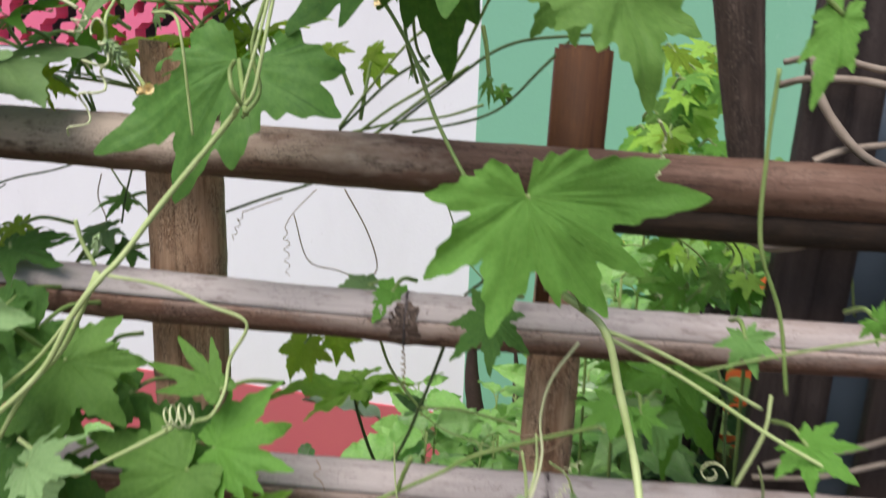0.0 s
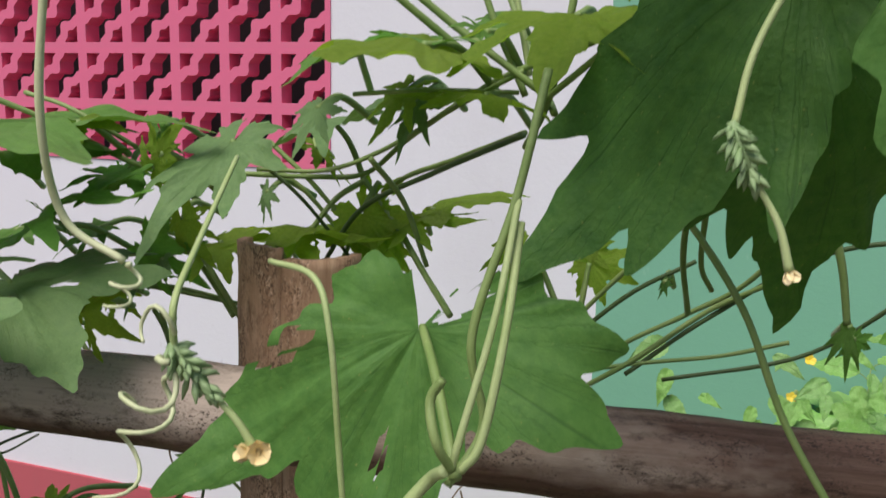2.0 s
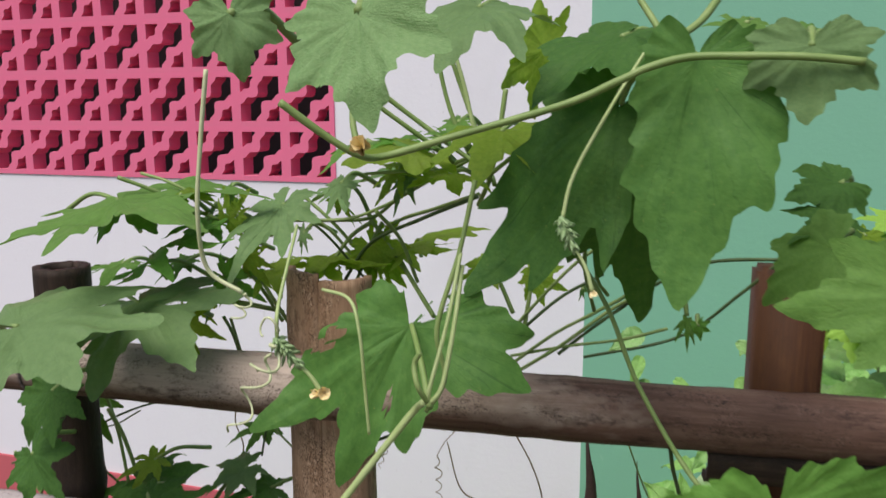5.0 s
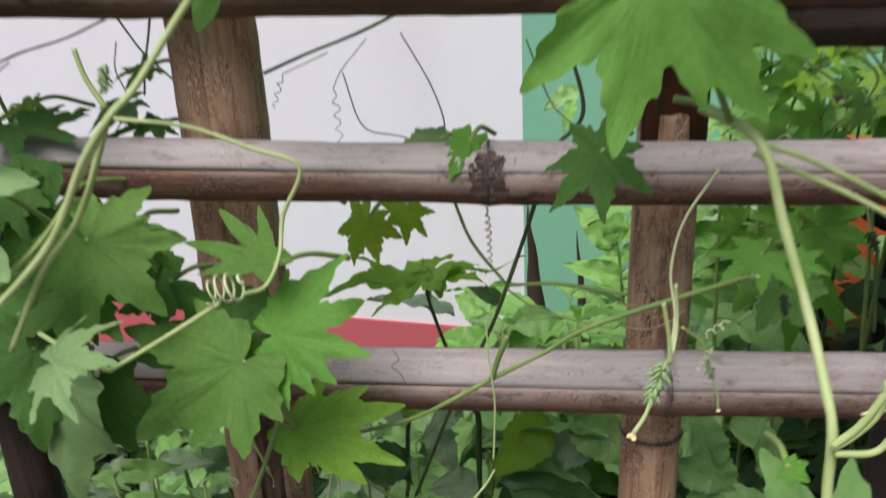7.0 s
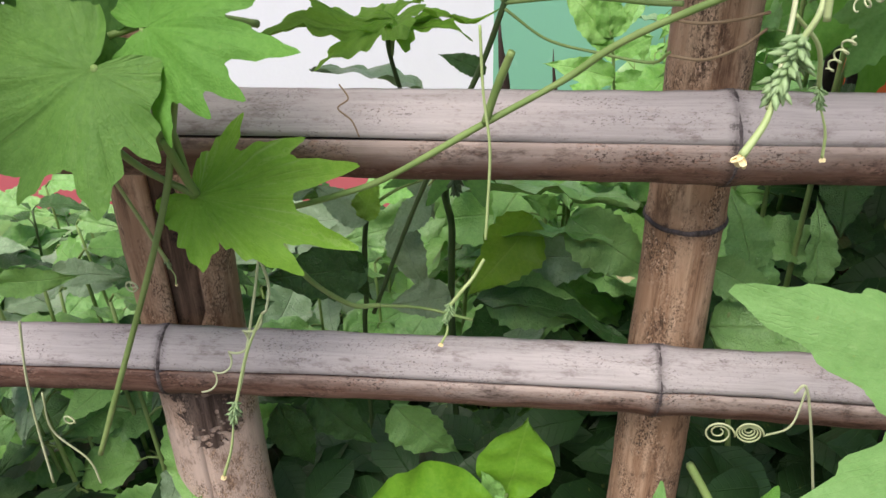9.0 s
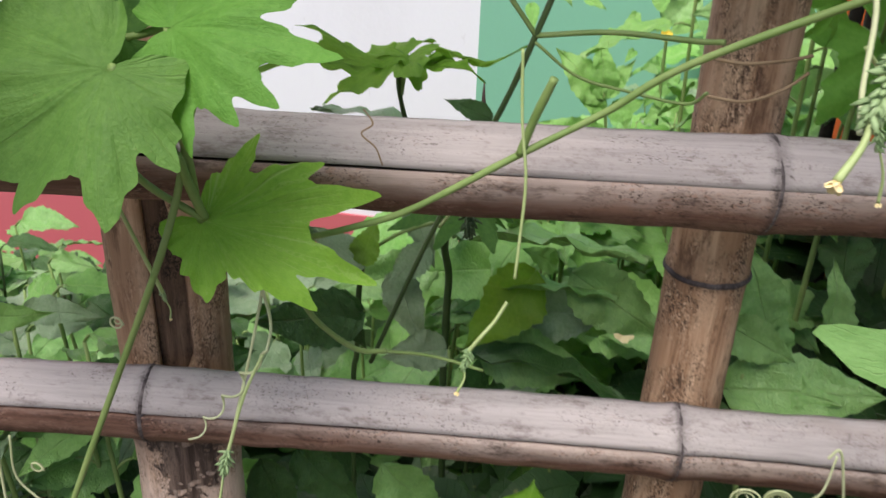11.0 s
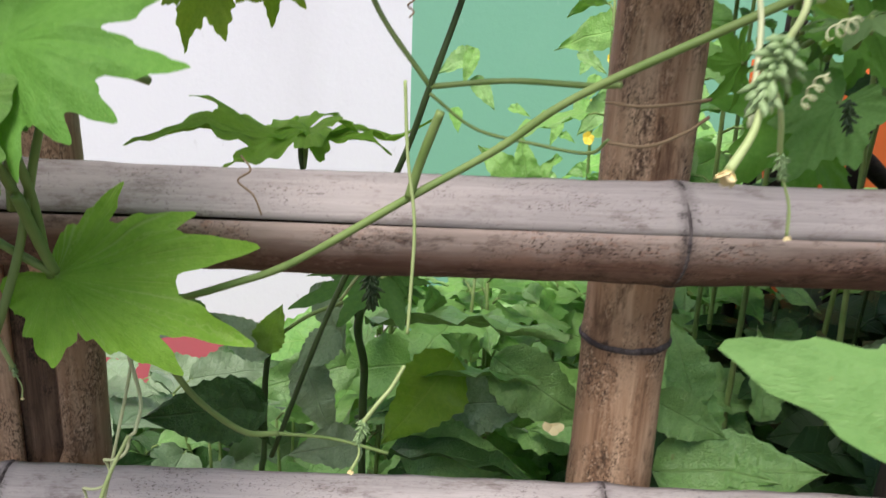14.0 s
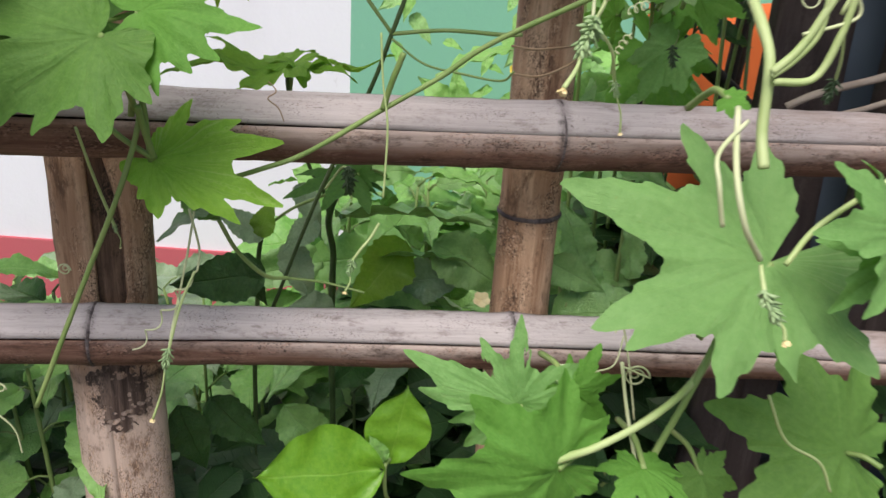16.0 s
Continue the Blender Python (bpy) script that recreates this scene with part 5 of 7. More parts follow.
bud_cluster(upper, (-0.164, -0.185, 1.699), (-0.145, -0.190, 1.656), 0.017, BUD, True, 1, stalk=[(-0.114, -0.150, 1.799), (-0.137, -0.170, 1.761), (-0.157, -0.180, 1.723)])
bud_cluster(upper, (-0.336, -0.200, 1.623), (-0.308, -0.200, 1.590), 0.019, BUD, True, 2, stalk=[(-0.355, -0.100, 1.677), (-0.341, -0.170, 1.649), (-0.334, -0.200, 1.637)])
bud_cluster(upper, (-0.282, -0.200, 1.781), (-0.280, -0.200, 1.755), 0.016, BUD_DARK, False, 3)
coil(upper, (-0.331, -0.210, 1.620), (-0.345, -0.210, 1.601), 1.3, 0.01, 0.0012, TENDRIL, 5)
coil(upper, (-0.334, -0.200, 1.632), (-0.341, -0.210, 1.630), 1.2, 0.007, 0.0010, TENDRIL, 6)
coil(upper, (-0.351, -0.170, 1.602), (-0.377, -0.180, 1.548), 2.2, 0.009, 0.0011, TENDRIL, 7)
petals(upper, at(*(-0.270, -0.230, 1.740)), Vector((0.2, -0.9, 0.3)), 0.012, 4, PETAL, 5, 0.7)


# ---- the gourd vine across the middle of the fence ----

middle = base("gourd_vine", "gourd vine with fresh green lobed leaves across the middle rails", "vine", at(-0.1, -0.12, 0))
middle['group'] = "gourd vines on the fence"
vine_leaf(middle, (-0.032, -0.180, 1.521), (-0.054, -0.200, 1.412), 'broad', YOUNG, seed=101, curl=0.06, roll=-4, teeth=0.12, stalk=(0.020, -0.160, 1.427), label='large fresh green seven-lobed leaf')
vine_leaf(middle, (-0.051, -0.090, 1.391), (-0.091, -0.100, 1.349), 'sharp', DARK_SHADED, seed=105, roll=25)
vine_leaf(middle, (-0.254, 0.050, 1.294), (-0.277, 0.040, 1.253), 'wide', YELLOWING, seed=107, roll=20)
vine_leaf(middle, (-0.218, 0.060, 1.302), (-0.224, 0.050, 1.266), 'sharp', YELLOWING, seed=109, roll=10)
vine_leaf(middle, (-0.150, -0.020, 1.385), (-0.165, -0.050, 1.365), 'blunt', YOUNG, seed=111, width=0.7)
vine_leaf(middle, (-0.176, 0.000, 1.383), (-0.212, -0.010, 1.388), 'blunt', DUSKY, seed=113, up=1.01)
vine_leaf(middle, (0.170, 0.200, 1.206), (0.272, 0.180, 1.117), 'sharp', YOUNG, seed=115, roll=-15, width=0.9, stalk=(0.120, 0.100, 1.300))
vine_leaf(middle, (0.164, 0.080, 1.274), (0.214, 0.060, 1.259), 'sharp', YOUNG, seed=117, roll=25)
vine_leaf(middle, (-0.293, -0.130, 1.266), (-0.218, -0.140, 1.297), 'starry', YOUNG, seed=121, curl=0.12, roll=-10, stalk=(-0.312, -0.100, 1.191))
vine_leaf(middle, (-0.315, -0.150, 1.252), (-0.411, -0.180, 1.205), 'swept', MIDDLE, seed=123, curl=0.10, roll=6, stalk=(-0.308, -0.100, 1.194))
vine_leaf(middle, (-0.288, -0.130, 1.322), (-0.359, -0.130, 1.318), 'fingered', MIDDLE, seed=125, roll=10, teeth=0.10)
vine_leaf(middle, (-0.421, -0.140, 1.345), (-0.363, -0.160, 1.296), 'wide', MIDDLE, seed=126, roll=-10)
vine_leaf(middle, (-0.450, 0.060, 1.388), (-0.497, 0.030, 1.392), 'ragged', DARK_SHADED, seed=128, up=0.93)
vine_leaf(middle, (-0.572, 0.060, 1.409), (-0.610, 0.040, 1.396), 'ragged', YELLOWING, seed=130, roll=30, eaten=2)
vine_leaf(middle, (-0.535, -0.020, 1.407), (-0.463, -0.050, 1.405), 'ragged', DARK_SHADED, seed=132, up=0.93)
vine_leaf(middle, (-0.454, -0.120, 1.314), (-0.485, -0.150, 1.261), 'wide', DARK_SHADED, seed=129, roll=-10)
vine_leaf(middle, (-0.302, -0.088, 1.155), (-0.207, -0.075, 1.172), 'fresh', FRESH, seed=131, curl=0.08, roll=-6, stalk=(-0.304, -0.110, 1.220), label='bright yellow-green lobed leaf')
vine_leaf(middle, (-0.479, -0.200, 1.412), (-0.493, -0.230, 1.328), 'wide', PALE_DUSTY, seed=133, width=1.05, roll=12, stalk=(-0.442, -0.120, 1.339), label='pale dusty green lobed leaf')
vine_leaf(middle, (-0.483, -0.140, 1.256), (-0.474, -0.180, 1.191), 'blunt', DARK_SHADED, seed=135, roll=-10, width=0.9)
vine_leaf(middle, (-0.519, -0.100, 1.266), (-0.559, -0.120, 1.234), 'wide', DARK_SHADED, seed=137, roll=10)
vine_leaf(middle, (-0.415, -0.220, 1.290), (-0.358, -0.250, 1.307), 'sharp', PALE_DUSTY, seed=139, width=0.8, roll=-20)
vine_leaf(middle, (-0.497, -0.100, 1.376), (-0.522, -0.120, 1.337), 'wide', DARK_SHADED, seed=141, roll=10)
vine_leaf(middle, (-0.281, -0.020, 1.344), (-0.279, -0.020, 1.363), 'sharp', DARK_SHADED, seed=143)
vine_leaf(middle, (-0.475, 0.060, 1.408), (-0.516, 0.040, 1.395), 'sharp', DUSKY, seed=145, up=0.91, stalk=(-0.521, 0.060, 1.352))
vine_leaf(middle, (-0.590, 0.060, 1.386), (-0.518, 0.030, 1.392), 'sharp', DARK_SHADED, seed=147, up=0.97, stalk=(-0.613, 0.050, 1.465))
vine_leaf(middle, (-0.593, -0.060, 1.524), (-0.624, -0.080, 1.483), 'wide', DARK_SHADED, seed=149, roll=10)
vine_leaf(middle, (-0.625, -0.050, 1.460), (-0.585, -0.080, 1.436), 'wide', DARK_SHADED, seed=151, roll=10)
vine_leaf(middle, (-0.573, -0.120, 1.598), (-0.457, -0.100, 1.618), 'wide', DUSKY, seed=153, up=0.94)
vine_leaf(middle, (-0.437, -0.130, 1.304), (-0.494, -0.150, 1.273), 'wide', MIDDLE, seed=741, roll=8)
vine_leaf(middle, (-0.467, -0.100, 1.357), (-0.517, -0.120, 1.304), 'blunt', DARK_SHADED, seed=743, roll=-10)
vine_leaf(middle, (-0.394, -0.080, 1.287), (-0.434, -0.100, 1.271), 'blunt', DARK_SHADED, seed=745, roll=10)
vine_leaf(middle, (-0.322, -0.110, 1.256), (-0.425, -0.130, 1.241), 'long', DARK_SHADED, seed=747, roll=-12, width=1.2)
vine_leaf(middle, (-0.461, -0.150, 1.232), (-0.458, -0.180, 1.138), 'tongue', DUSKY, seed=749, roll=6, teeth=0.06)
vine_leaf(middle, (-0.448, -0.120, 1.210), (-0.421, -0.140, 1.160), 'blunt', DARK_SHADED, seed=751, roll=-10, width=0.8)
vine_leaf(middle, (-0.395, -0.120, 1.341), (-0.392, -0.120, 1.295), 'sharp', MIDDLE, seed=753, roll=15)
stem(middle, [(-0.360, -0.190, 1.446), (-0.392, -0.190, 1.382), (-0.427, -0.190, 1.342), (-0.464, -0.190, 1.282)], 0.0032, STEM_PALE)
stem(middle, [(-0.357, -0.190, 1.444), (-0.311, -0.190, 1.438), (-0.273, -0.190, 1.424), (-0.243, -0.190, 1.411), (-0.257, -0.190, 1.380), (-0.259, -0.200, 1.357), (-0.267, -0.210, 1.340), (-0.278, -0.220, 1.339)], 0.0017, STEM_PALE)
coil(middle, (-0.277, -0.220, 1.347), (-0.302, -0.220, 1.339), 4, 0.0105, 0.0012, TENDRIL, 11)
stem(middle, [(-0.294, -0.220, 1.333), (-0.330, -0.220, 1.311), (-0.376, -0.220, 1.284)], 0.002, STEM_PALE)
stem(middle, [(-0.376, -0.220, 1.284), (-0.392, -0.220, 1.291), (-0.433, -0.200, 1.301)], 0.0024, STEM_PALE)
stem(middle, [(-0.353, -0.200, 1.448), (-0.408, -0.200, 1.376), (-0.471, -0.200, 1.323), (-0.539, -0.200, 1.266)], 0.0022, STEM_PALE)
stem(middle, [(-0.361, -0.190, 1.451), (-0.370, -0.190, 1.469), (-0.374, -0.190, 1.487)], 0.0024, STEM_PALE)
bud_cluster(middle, (-0.356, -0.190, 1.477), (-0.364, -0.190, 1.446), 0.013, BUD, False, 12)
stem(middle, [(-0.287, -0.100, 1.255), (-0.299, -0.100, 1.218), (-0.312, -0.100, 1.170), (-0.330, -0.100, 1.123), (-0.358, -0.090, 1.063), (-0.382, -0.090, 1.008), (-0.408, -0.090, 0.948)], 0.003)
stem(middle, [(-0.305, -0.110, 1.200), (-0.303, -0.100, 1.178), (-0.301, -0.090, 1.158)], 0.0036)
stem(middle, [(-0.331, -0.110, 1.193), (-0.321, -0.100, 1.176), (-0.301, -0.090, 1.157)], 0.003)
stem(middle, [(-0.262, -0.060, 1.099), (-0.251, -0.040, 1.064), (-0.231, -0.020, 1.033), (-0.212, -0.010, 1.026)], 0.0026)
stem(middle, [(-0.212, -0.010, 1.026), (-0.180, 0.000, 1.017), (-0.144, 0.000, 1.007)], 0.0014)
stem(middle, [(-0.300, -0.046, 1.116), (-0.262, -0.054, 1.129), (-0.227, -0.060, 1.142), (-0.193, -0.062, 1.156), (-0.136, -0.066, 1.192), (-0.093, -0.070, 1.219), (-0.054, -0.080, 1.249), (0.037, -0.120, 1.303), (0.046, -0.160, 1.324)], 0.0029, STEM)
stem(middle, [(-0.135, -0.067, 1.193), (-0.129, -0.070, 1.214), (-0.121, -0.075, 1.237)], 0.0032, STEM)
stem(middle, [(-0.138, -0.075, 1.251), (-0.136, -0.080, 1.217), (-0.132, -0.085, 1.185), (-0.133, -0.088, 1.150), (-0.134, -0.090, 1.130)], 0.001, STEM_PALE)
coil(middle, (-0.138, -0.020, 1.329), (-0.136, -0.020, 1.277), 8, 0.0025, 0.0008, DRY, 13)
stem(middle, [(-0.093, 0.030, 1.332), (-0.109, 0.030, 1.280), (-0.124, 0.031, 1.236), (-0.142, 0.050, 1.181), (-0.188, 0.070, 1.075), (-0.236, 0.100, 0.941)], 0.0028, STEM_DARK)
stem(middle, [(-0.171, 0.030, 1.322), (-0.155, 0.030, 1.279), (-0.124, 0.031, 1.236)], 0.0024, STEM)
stem(middle, [(-0.124, 0.031, 1.236), (-0.079, 0.020, 1.242), (-0.035, 0.000, 1.243), (-0.020, -0.010, 1.245)], 0.0022, STEM)
stem(middle, [(-0.124, 0.030, 1.232), (-0.096, 0.030, 1.212), (-0.063, 0.020, 1.206), (-0.031, 0.010, 1.203), (-0.022, 0.000, 1.213)], 0.0013, STEM)
stem(middle, [(-0.027, -0.005, 1.235), (-0.009, -0.012, 1.234), (0.012, -0.012, 1.236), (0.033, -0.003, 1.238)], 0.0013, DRY)
stem(middle, [(-0.023, -0.004, 1.212), (-0.003, -0.012, 1.212), (0.017, -0.012, 1.220), (0.033, -0.003, 1.228)], 0.0013, DRY)
bud_cluster(middle, (-0.159, 0.060, 1.109), (-0.157, 0.060, 1.053), 0.020, BUD_DARK, False, 14, count=60, stalk=[(-0.181, 0.080, 1.080), (-0.166, 0.070, 1.104)])
bud_cluster(middle, (-0.017, -0.200, 1.282), (-0.038, -0.220, 1.243), 0.020, BUD, True, 15, count=44, stalk=[(-0.012, -0.190, 1.332), (-0.010, -0.190, 1.308), (-0.013, -0.200, 1.292)])
bud_cluster(middle, (0.032, -0.100, 1.228), (0.042, -0.100, 1.188), 0.011, BUD, True, 16, stalk=[(0.007, -0.120, 1.268), (0.024, -0.110, 1.250)])
bud_cluster(middle, (-0.156, -0.070, 1.071), (-0.162, -0.080, 1.046), 0.011, BUD, True, 17, stalk=[(-0.135, -0.060, 1.098), (-0.142, -0.065, 1.087), (-0.149, -0.070, 1.080)])
bud_cluster(middle, (-0.301, -0.090, 1.001), (-0.316, -0.100, 0.941), 0.014, BUD, True, 18, stalk=[(-0.281, -0.070, 1.059), (-0.292, -0.080, 1.034)])
bud_cluster(middle, (-0.342, -0.060, 1.095), (-0.339, -0.060, 1.075), 0.006, BUD, True, 19, stalk=[(-0.353, -0.090, 1.179), (-0.350, -0.070, 1.135)])
coil(middle, (-0.281, -0.060, 1.055), (-0.335, -0.060, 0.982), 4, 0.005, 0.0011, TENDRIL, 20, lead=[(-0.286, -0.050, 1.104), (-0.280, -0.050, 1.070)])
stem(middle, [(-0.284, -0.040, 1.099), (-0.291, -0.050, 1.060), (-0.304, -0.060, 1.003), (-0.303, -0.080, 0.998)], 0.0012, TENDRIL)
stem(middle, [(-0.222, -0.040, 1.206), (-0.216, -0.047, 1.200), (-0.222, -0.050, 1.195), (-0.214, -0.052, 1.188), (-0.210, -0.053, 1.178)], 0.0006, DRY, name='tendril')
stem(middle, [(-0.456, -0.060, 1.042), (-0.461, -0.065, 1.001), (-0.470, -0.060, 0.952), (-0.474, -0.060, 0.885)], 0.0011, TENDRIL)
stem(middle, [(-0.465, -0.050, 0.969), (-0.467, -0.050, 0.931), (-0.446, -0.050, 0.901), (-0.442, -0.050, 0.875)], 0.001, TENDRIL)
spiral(middle, (-0.452, -0.050, 0.940), 0.006, 1.4)
spiral(middle, (-0.408, 0.010, 1.024), 0.006, 2)
spiral(middle, (0.033, -0.060, 0.954), 0.011, 2.2)
spiral(middle, (0.052, -0.065, 0.960), 0.0095, 4, lead=[(0.090, -0.050, 0.988), (0.081, -0.060, 0.964)])
stem(middle, [(0.073, -0.070, 1.002), (0.080, -0.070, 1.007), (0.091, -0.070, 0.968), (0.104, -0.070, 0.911)], 0.0012, TENDRIL)
stem(middle, [(0.006, -0.140, 1.432), (0.036, -0.170, 1.416), (0.052, -0.180, 1.366), (0.066, -0.200, 1.315), (0.068, -0.235, 1.285), (0.069, -0.250, 1.266), (0.067, -0.260, 1.231), (0.067, -0.270, 1.212)], 0.0046, STEM_PALE)
stem(middle, [(0.036, -0.170, 1.416), (0.076, -0.160, 1.399), (0.122, -0.150, 1.374), (0.176, -0.140, 1.343)], 0.0022, STEM_PALE)
stem(middle, [(0.022, -0.130, 1.388), (0.002, -0.130, 1.353), (-0.005, -0.130, 1.316), (-0.002, -0.140, 1.286), (-0.009, -0.160, 1.261), (-0.025, -0.200, 1.254)], 0.0014, TENDRIL)
stem(middle, [(0.036, -0.170, 1.416), (0.026, -0.160, 1.425), (0.006, -0.140, 1.434), (-0.011, -0.140, 1.438)], 0.0034, STEM)
stem(middle, [(-0.072, 0.050, 1.486), (-0.067, 0.050, 1.445), (-0.056, 0.050, 1.391), (-0.081, 0.050, 1.361)], 0.0022, STEM_DARK)
stem(middle, [(-0.105, 0.080, 1.452), (-0.083, 0.080, 1.396), (-0.061, 0.060, 1.376)], 0.001, STEM)


# ---- the gourd vine at the right below ----

lower = base("gourd_vine", "gourd vine with broad light green leaves before the lower rails", "vine", at(0.1, -0.3, 0))
lower['group'] = "gourd vines on the fence"
vine_leaf(lower, (0.090, -0.258, 1.150), (-0.033, -0.235, 1.204), 'palm', PALE, seed=203, curl=0.05, wave=0.07, up=0.45, teeth=0.12, label='broad pale green lobed leaf', stalk=(0.048, -0.270, 1.105))
vine_leaf(lower, (0.145, -0.300, 1.177), (0.105, -0.310, 1.140), 'sharp', PALE, seed=205, roll=-8, teeth=0.11)
vine_leaf(lower, (-0.062, -0.280, 1.067), (-0.133, -0.260, 1.089), 'nibbled', PALE, teeth=0.12, seed=207, roll=-15, eaten=4, label='young green lobed leaf with insect holes', stalk=(-0.051, -0.270, 1.042))
vine_leaf(lower, (-0.038, -0.300, 1.035), (-0.130, -0.330, 1.042), 'wide', YOUNG, seed=209, width=0.8, roll=-25)
vine_leaf(lower, (0.024, -0.280, 1.018), (0.025, -0.320, 1.008), 'wide', YOUNG, seed=211, roll=-10)
vine_leaf(lower, (0.204, -0.220, 0.982), (0.105, -0.200, 1.020), 'wide', MIDDLE, teeth=0.11, seed=213, width=1.0, roll=10, stalk=(0.221, -0.240, 0.982))
vine_leaf(lower, (0.096, -0.220, 0.965), (0.114, -0.240, 0.935), 'wide', MIDDLE, seed=215, roll=-10)
vine_leaf(lower, (0.140, -0.300, 1.184), (0.084, -0.330, 1.201), 'wide', PALE, seed=217, roll=10)
vine_leaf(lower, (-0.017, -0.240, 1.051), (0.018, -0.240, 1.020), 'sharp', YOUNG, seed=219, roll=10)
vine_leaf(lower, (0.044, -0.260, 1.248), (0.053, -0.270, 1.246), 'blunt', YOUNG, seed=221)
vine_leaf(lower, (0.134, 0.050, 1.231), (0.102, 0.040, 1.185), 'blunt', PALE, seed=223, width=0.8, roll=20)
vine_leaf(lower, (0.106, -0.020, 1.285), (0.065, -0.030, 1.280), 'wide', DUSKY, seed=225, up=0.97, width=0.5)
vine_leaf(lower, (0.087, -0.100, 1.311), (0.093, -0.120, 1.294), 'sharp', YOUNG, seed=227, roll=15)
vine_leaf(lower, (0.063, -0.100, 1.315), (0.029, -0.120, 1.305), 'sharp', YOUNG, seed=229, up=0.85)
vine_leaf(lower, (0.166, -0.200, 1.657), (0.150, -0.220, 1.600), 'long', YOUNG, seed=231, width=0.7, roll=10, stalk=(0.121, -0.200, 1.688))
vine_leaf(lower, (0.210, -0.160, 1.322), (0.236, -0.200, 1.317), 'sharp', YOUNG, seed=233, roll=-10)
vine_leaf(lower, (0.155, -0.140, 1.404), (0.162, -0.160, 1.379), 'sharp', PALE, seed=235, roll=10)
vine_leaf(lower, (0.264, -0.120, 1.419), (0.285, -0.120, 1.405), 'sharp', YOUNG, seed=237, roll=10)
stem(lower, [(-0.072, -0.300, 1.003), (-0.048, -0.300, 1.036), (-0.012, -0.290, 1.043), (0.025, -0.280, 1.058), (0.063, -0.250, 1.067), (0.083, -0.235, 1.098), (0.103, -0.225, 1.126)], 0.0036, STEM_PALE)
stem(lower, [(0.088, -0.230, 1.108), (0.060, -0.255, 1.066), (0.039, -0.260, 1.016), (0.026, -0.260, 0.975)], 0.0034, STEM)
stem(lower, [(0.066, -0.260, 1.263), (0.080, -0.260, 1.278), (0.095, -0.260, 1.308)], 0.0034, STEM_PALE)
stem(lower, [(0.068, -0.260, 1.258), (0.091, -0.260, 1.261), (0.101, -0.260, 1.285), (0.105, -0.260, 1.309)], 0.003, STEM_PALE)
stem(lower, [(0.066, -0.260, 1.261), (0.078, -0.260, 1.271), (0.088, -0.260, 1.285), (0.090, -0.260, 1.305)], 0.0028, STEM_PALE)
stem(lower, [(0.079, -0.260, 1.284), (0.103, -0.260, 1.291), (0.109, -0.260, 1.297), (0.103, -0.260, 1.309)], 0.0013, TENDRIL)
stem(lower, [(0.020, -0.320, 1.256), (0.007, -0.355, 1.236), (0.011, -0.365, 1.213), (0.027, -0.355, 1.193)], 0.0018, TENDRIL)
stem(lower, [(0.021, -0.330, 1.252), (0.000, -0.350, 1.242), (-0.002, -0.360, 1.230), (0.003, -0.360, 1.211)], 0.0014, TENDRIL)
stem(lower, [(0.087, -0.280, 1.158), (0.108, -0.270, 1.178), (0.150, -0.260, 1.202), (0.175, -0.260, 1.218)], 0.0026, STEM_PALE)
stem(lower, [(0.023, -0.220, 1.060), (0.027, -0.230, 1.031), (0.034, -0.250, 0.990)], 0.0016, TENDRIL)
spiral(lower, (0.035, -0.220, 1.048), 0.009, 2, lead=[(0.025, -0.220, 1.056)])
stem(lower, [(0.115, -0.250, 1.051), (0.135, -0.250, 1.015), (0.164, -0.250, 0.996), (0.178, -0.250, 0.971)], 0.0013, STEM_PALE)
stem(lower, [(-0.024, -0.220, 1.333), (-0.020, -0.220, 1.313), (-0.018, -0.220, 1.293)], 0.0016, STEM_PALE)
bud_cluster(lower, (0.205, -0.100, 1.234), (0.195, -0.100, 1.183), 0.015, BUD_DARK, False, 31, count=50, stalk=[(0.189, -0.120, 1.277), (0.199, -0.110, 1.252)])
bud_cluster(lower, (0.026, -0.365, 1.182), (0.036, -0.375, 1.161), 0.013, BUD, True, 32, stalk=[(0.028, -0.355, 1.190)])
bud_cluster(lower, (0.113, -0.000, 1.240), (0.117, 0.000, 1.218), 0.014, BUD_DARK, False, 33)
bud_cluster(lower, (0.201, 0.060, 1.276), (0.211, 0.060, 1.253), 0.016, BUD_DARK, False, 34, stalk=[(0.189, 0.050, 1.310)])
stem(lower, [(0.210, 0.060, 1.258), (0.213, 0.060, 1.219), (0.218, 0.060, 1.175)], 0.0022, STEM_DARK)
coil(lower, (0.032, -0.150, 1.287), (0.015, -0.160, 1.282), 3, 0.0035, 0.0006, TENDRIL, 35)
coil(lower, (0.023, -0.150, 1.267), (0.010, -0.160, 1.255), 4, 0.003, 0.0006, TENDRIL, 36)
stem(lower, [(0.163, -0.100, 1.618), (0.163, -0.100, 1.556), (0.165, -0.110, 1.478), (0.190, -0.110, 1.415), (0.202, -0.120, 1.348)], 0.0026, STEM)
stem(lower, [(0.038, -0.150, 1.404), (0.100, -0.160, 1.377), (0.174, -0.170, 1.335), (0.237, -0.180, 1.305)], 0.0022, STEM_PALE)
stem(lower, [(0.115, -0.150, 1.376), (0.189, -0.150, 1.398), (0.260, -0.150, 1.415)], 0.0016, STEM)
stem(lower, [(0.154, -0.170, 1.287), (0.170, -0.170, 1.335), (0.175, -0.160, 1.365)], 0.0018, STEM_PALE)
spiral(lower, (0.134, -0.170, 1.296), 0.012, 1.2)

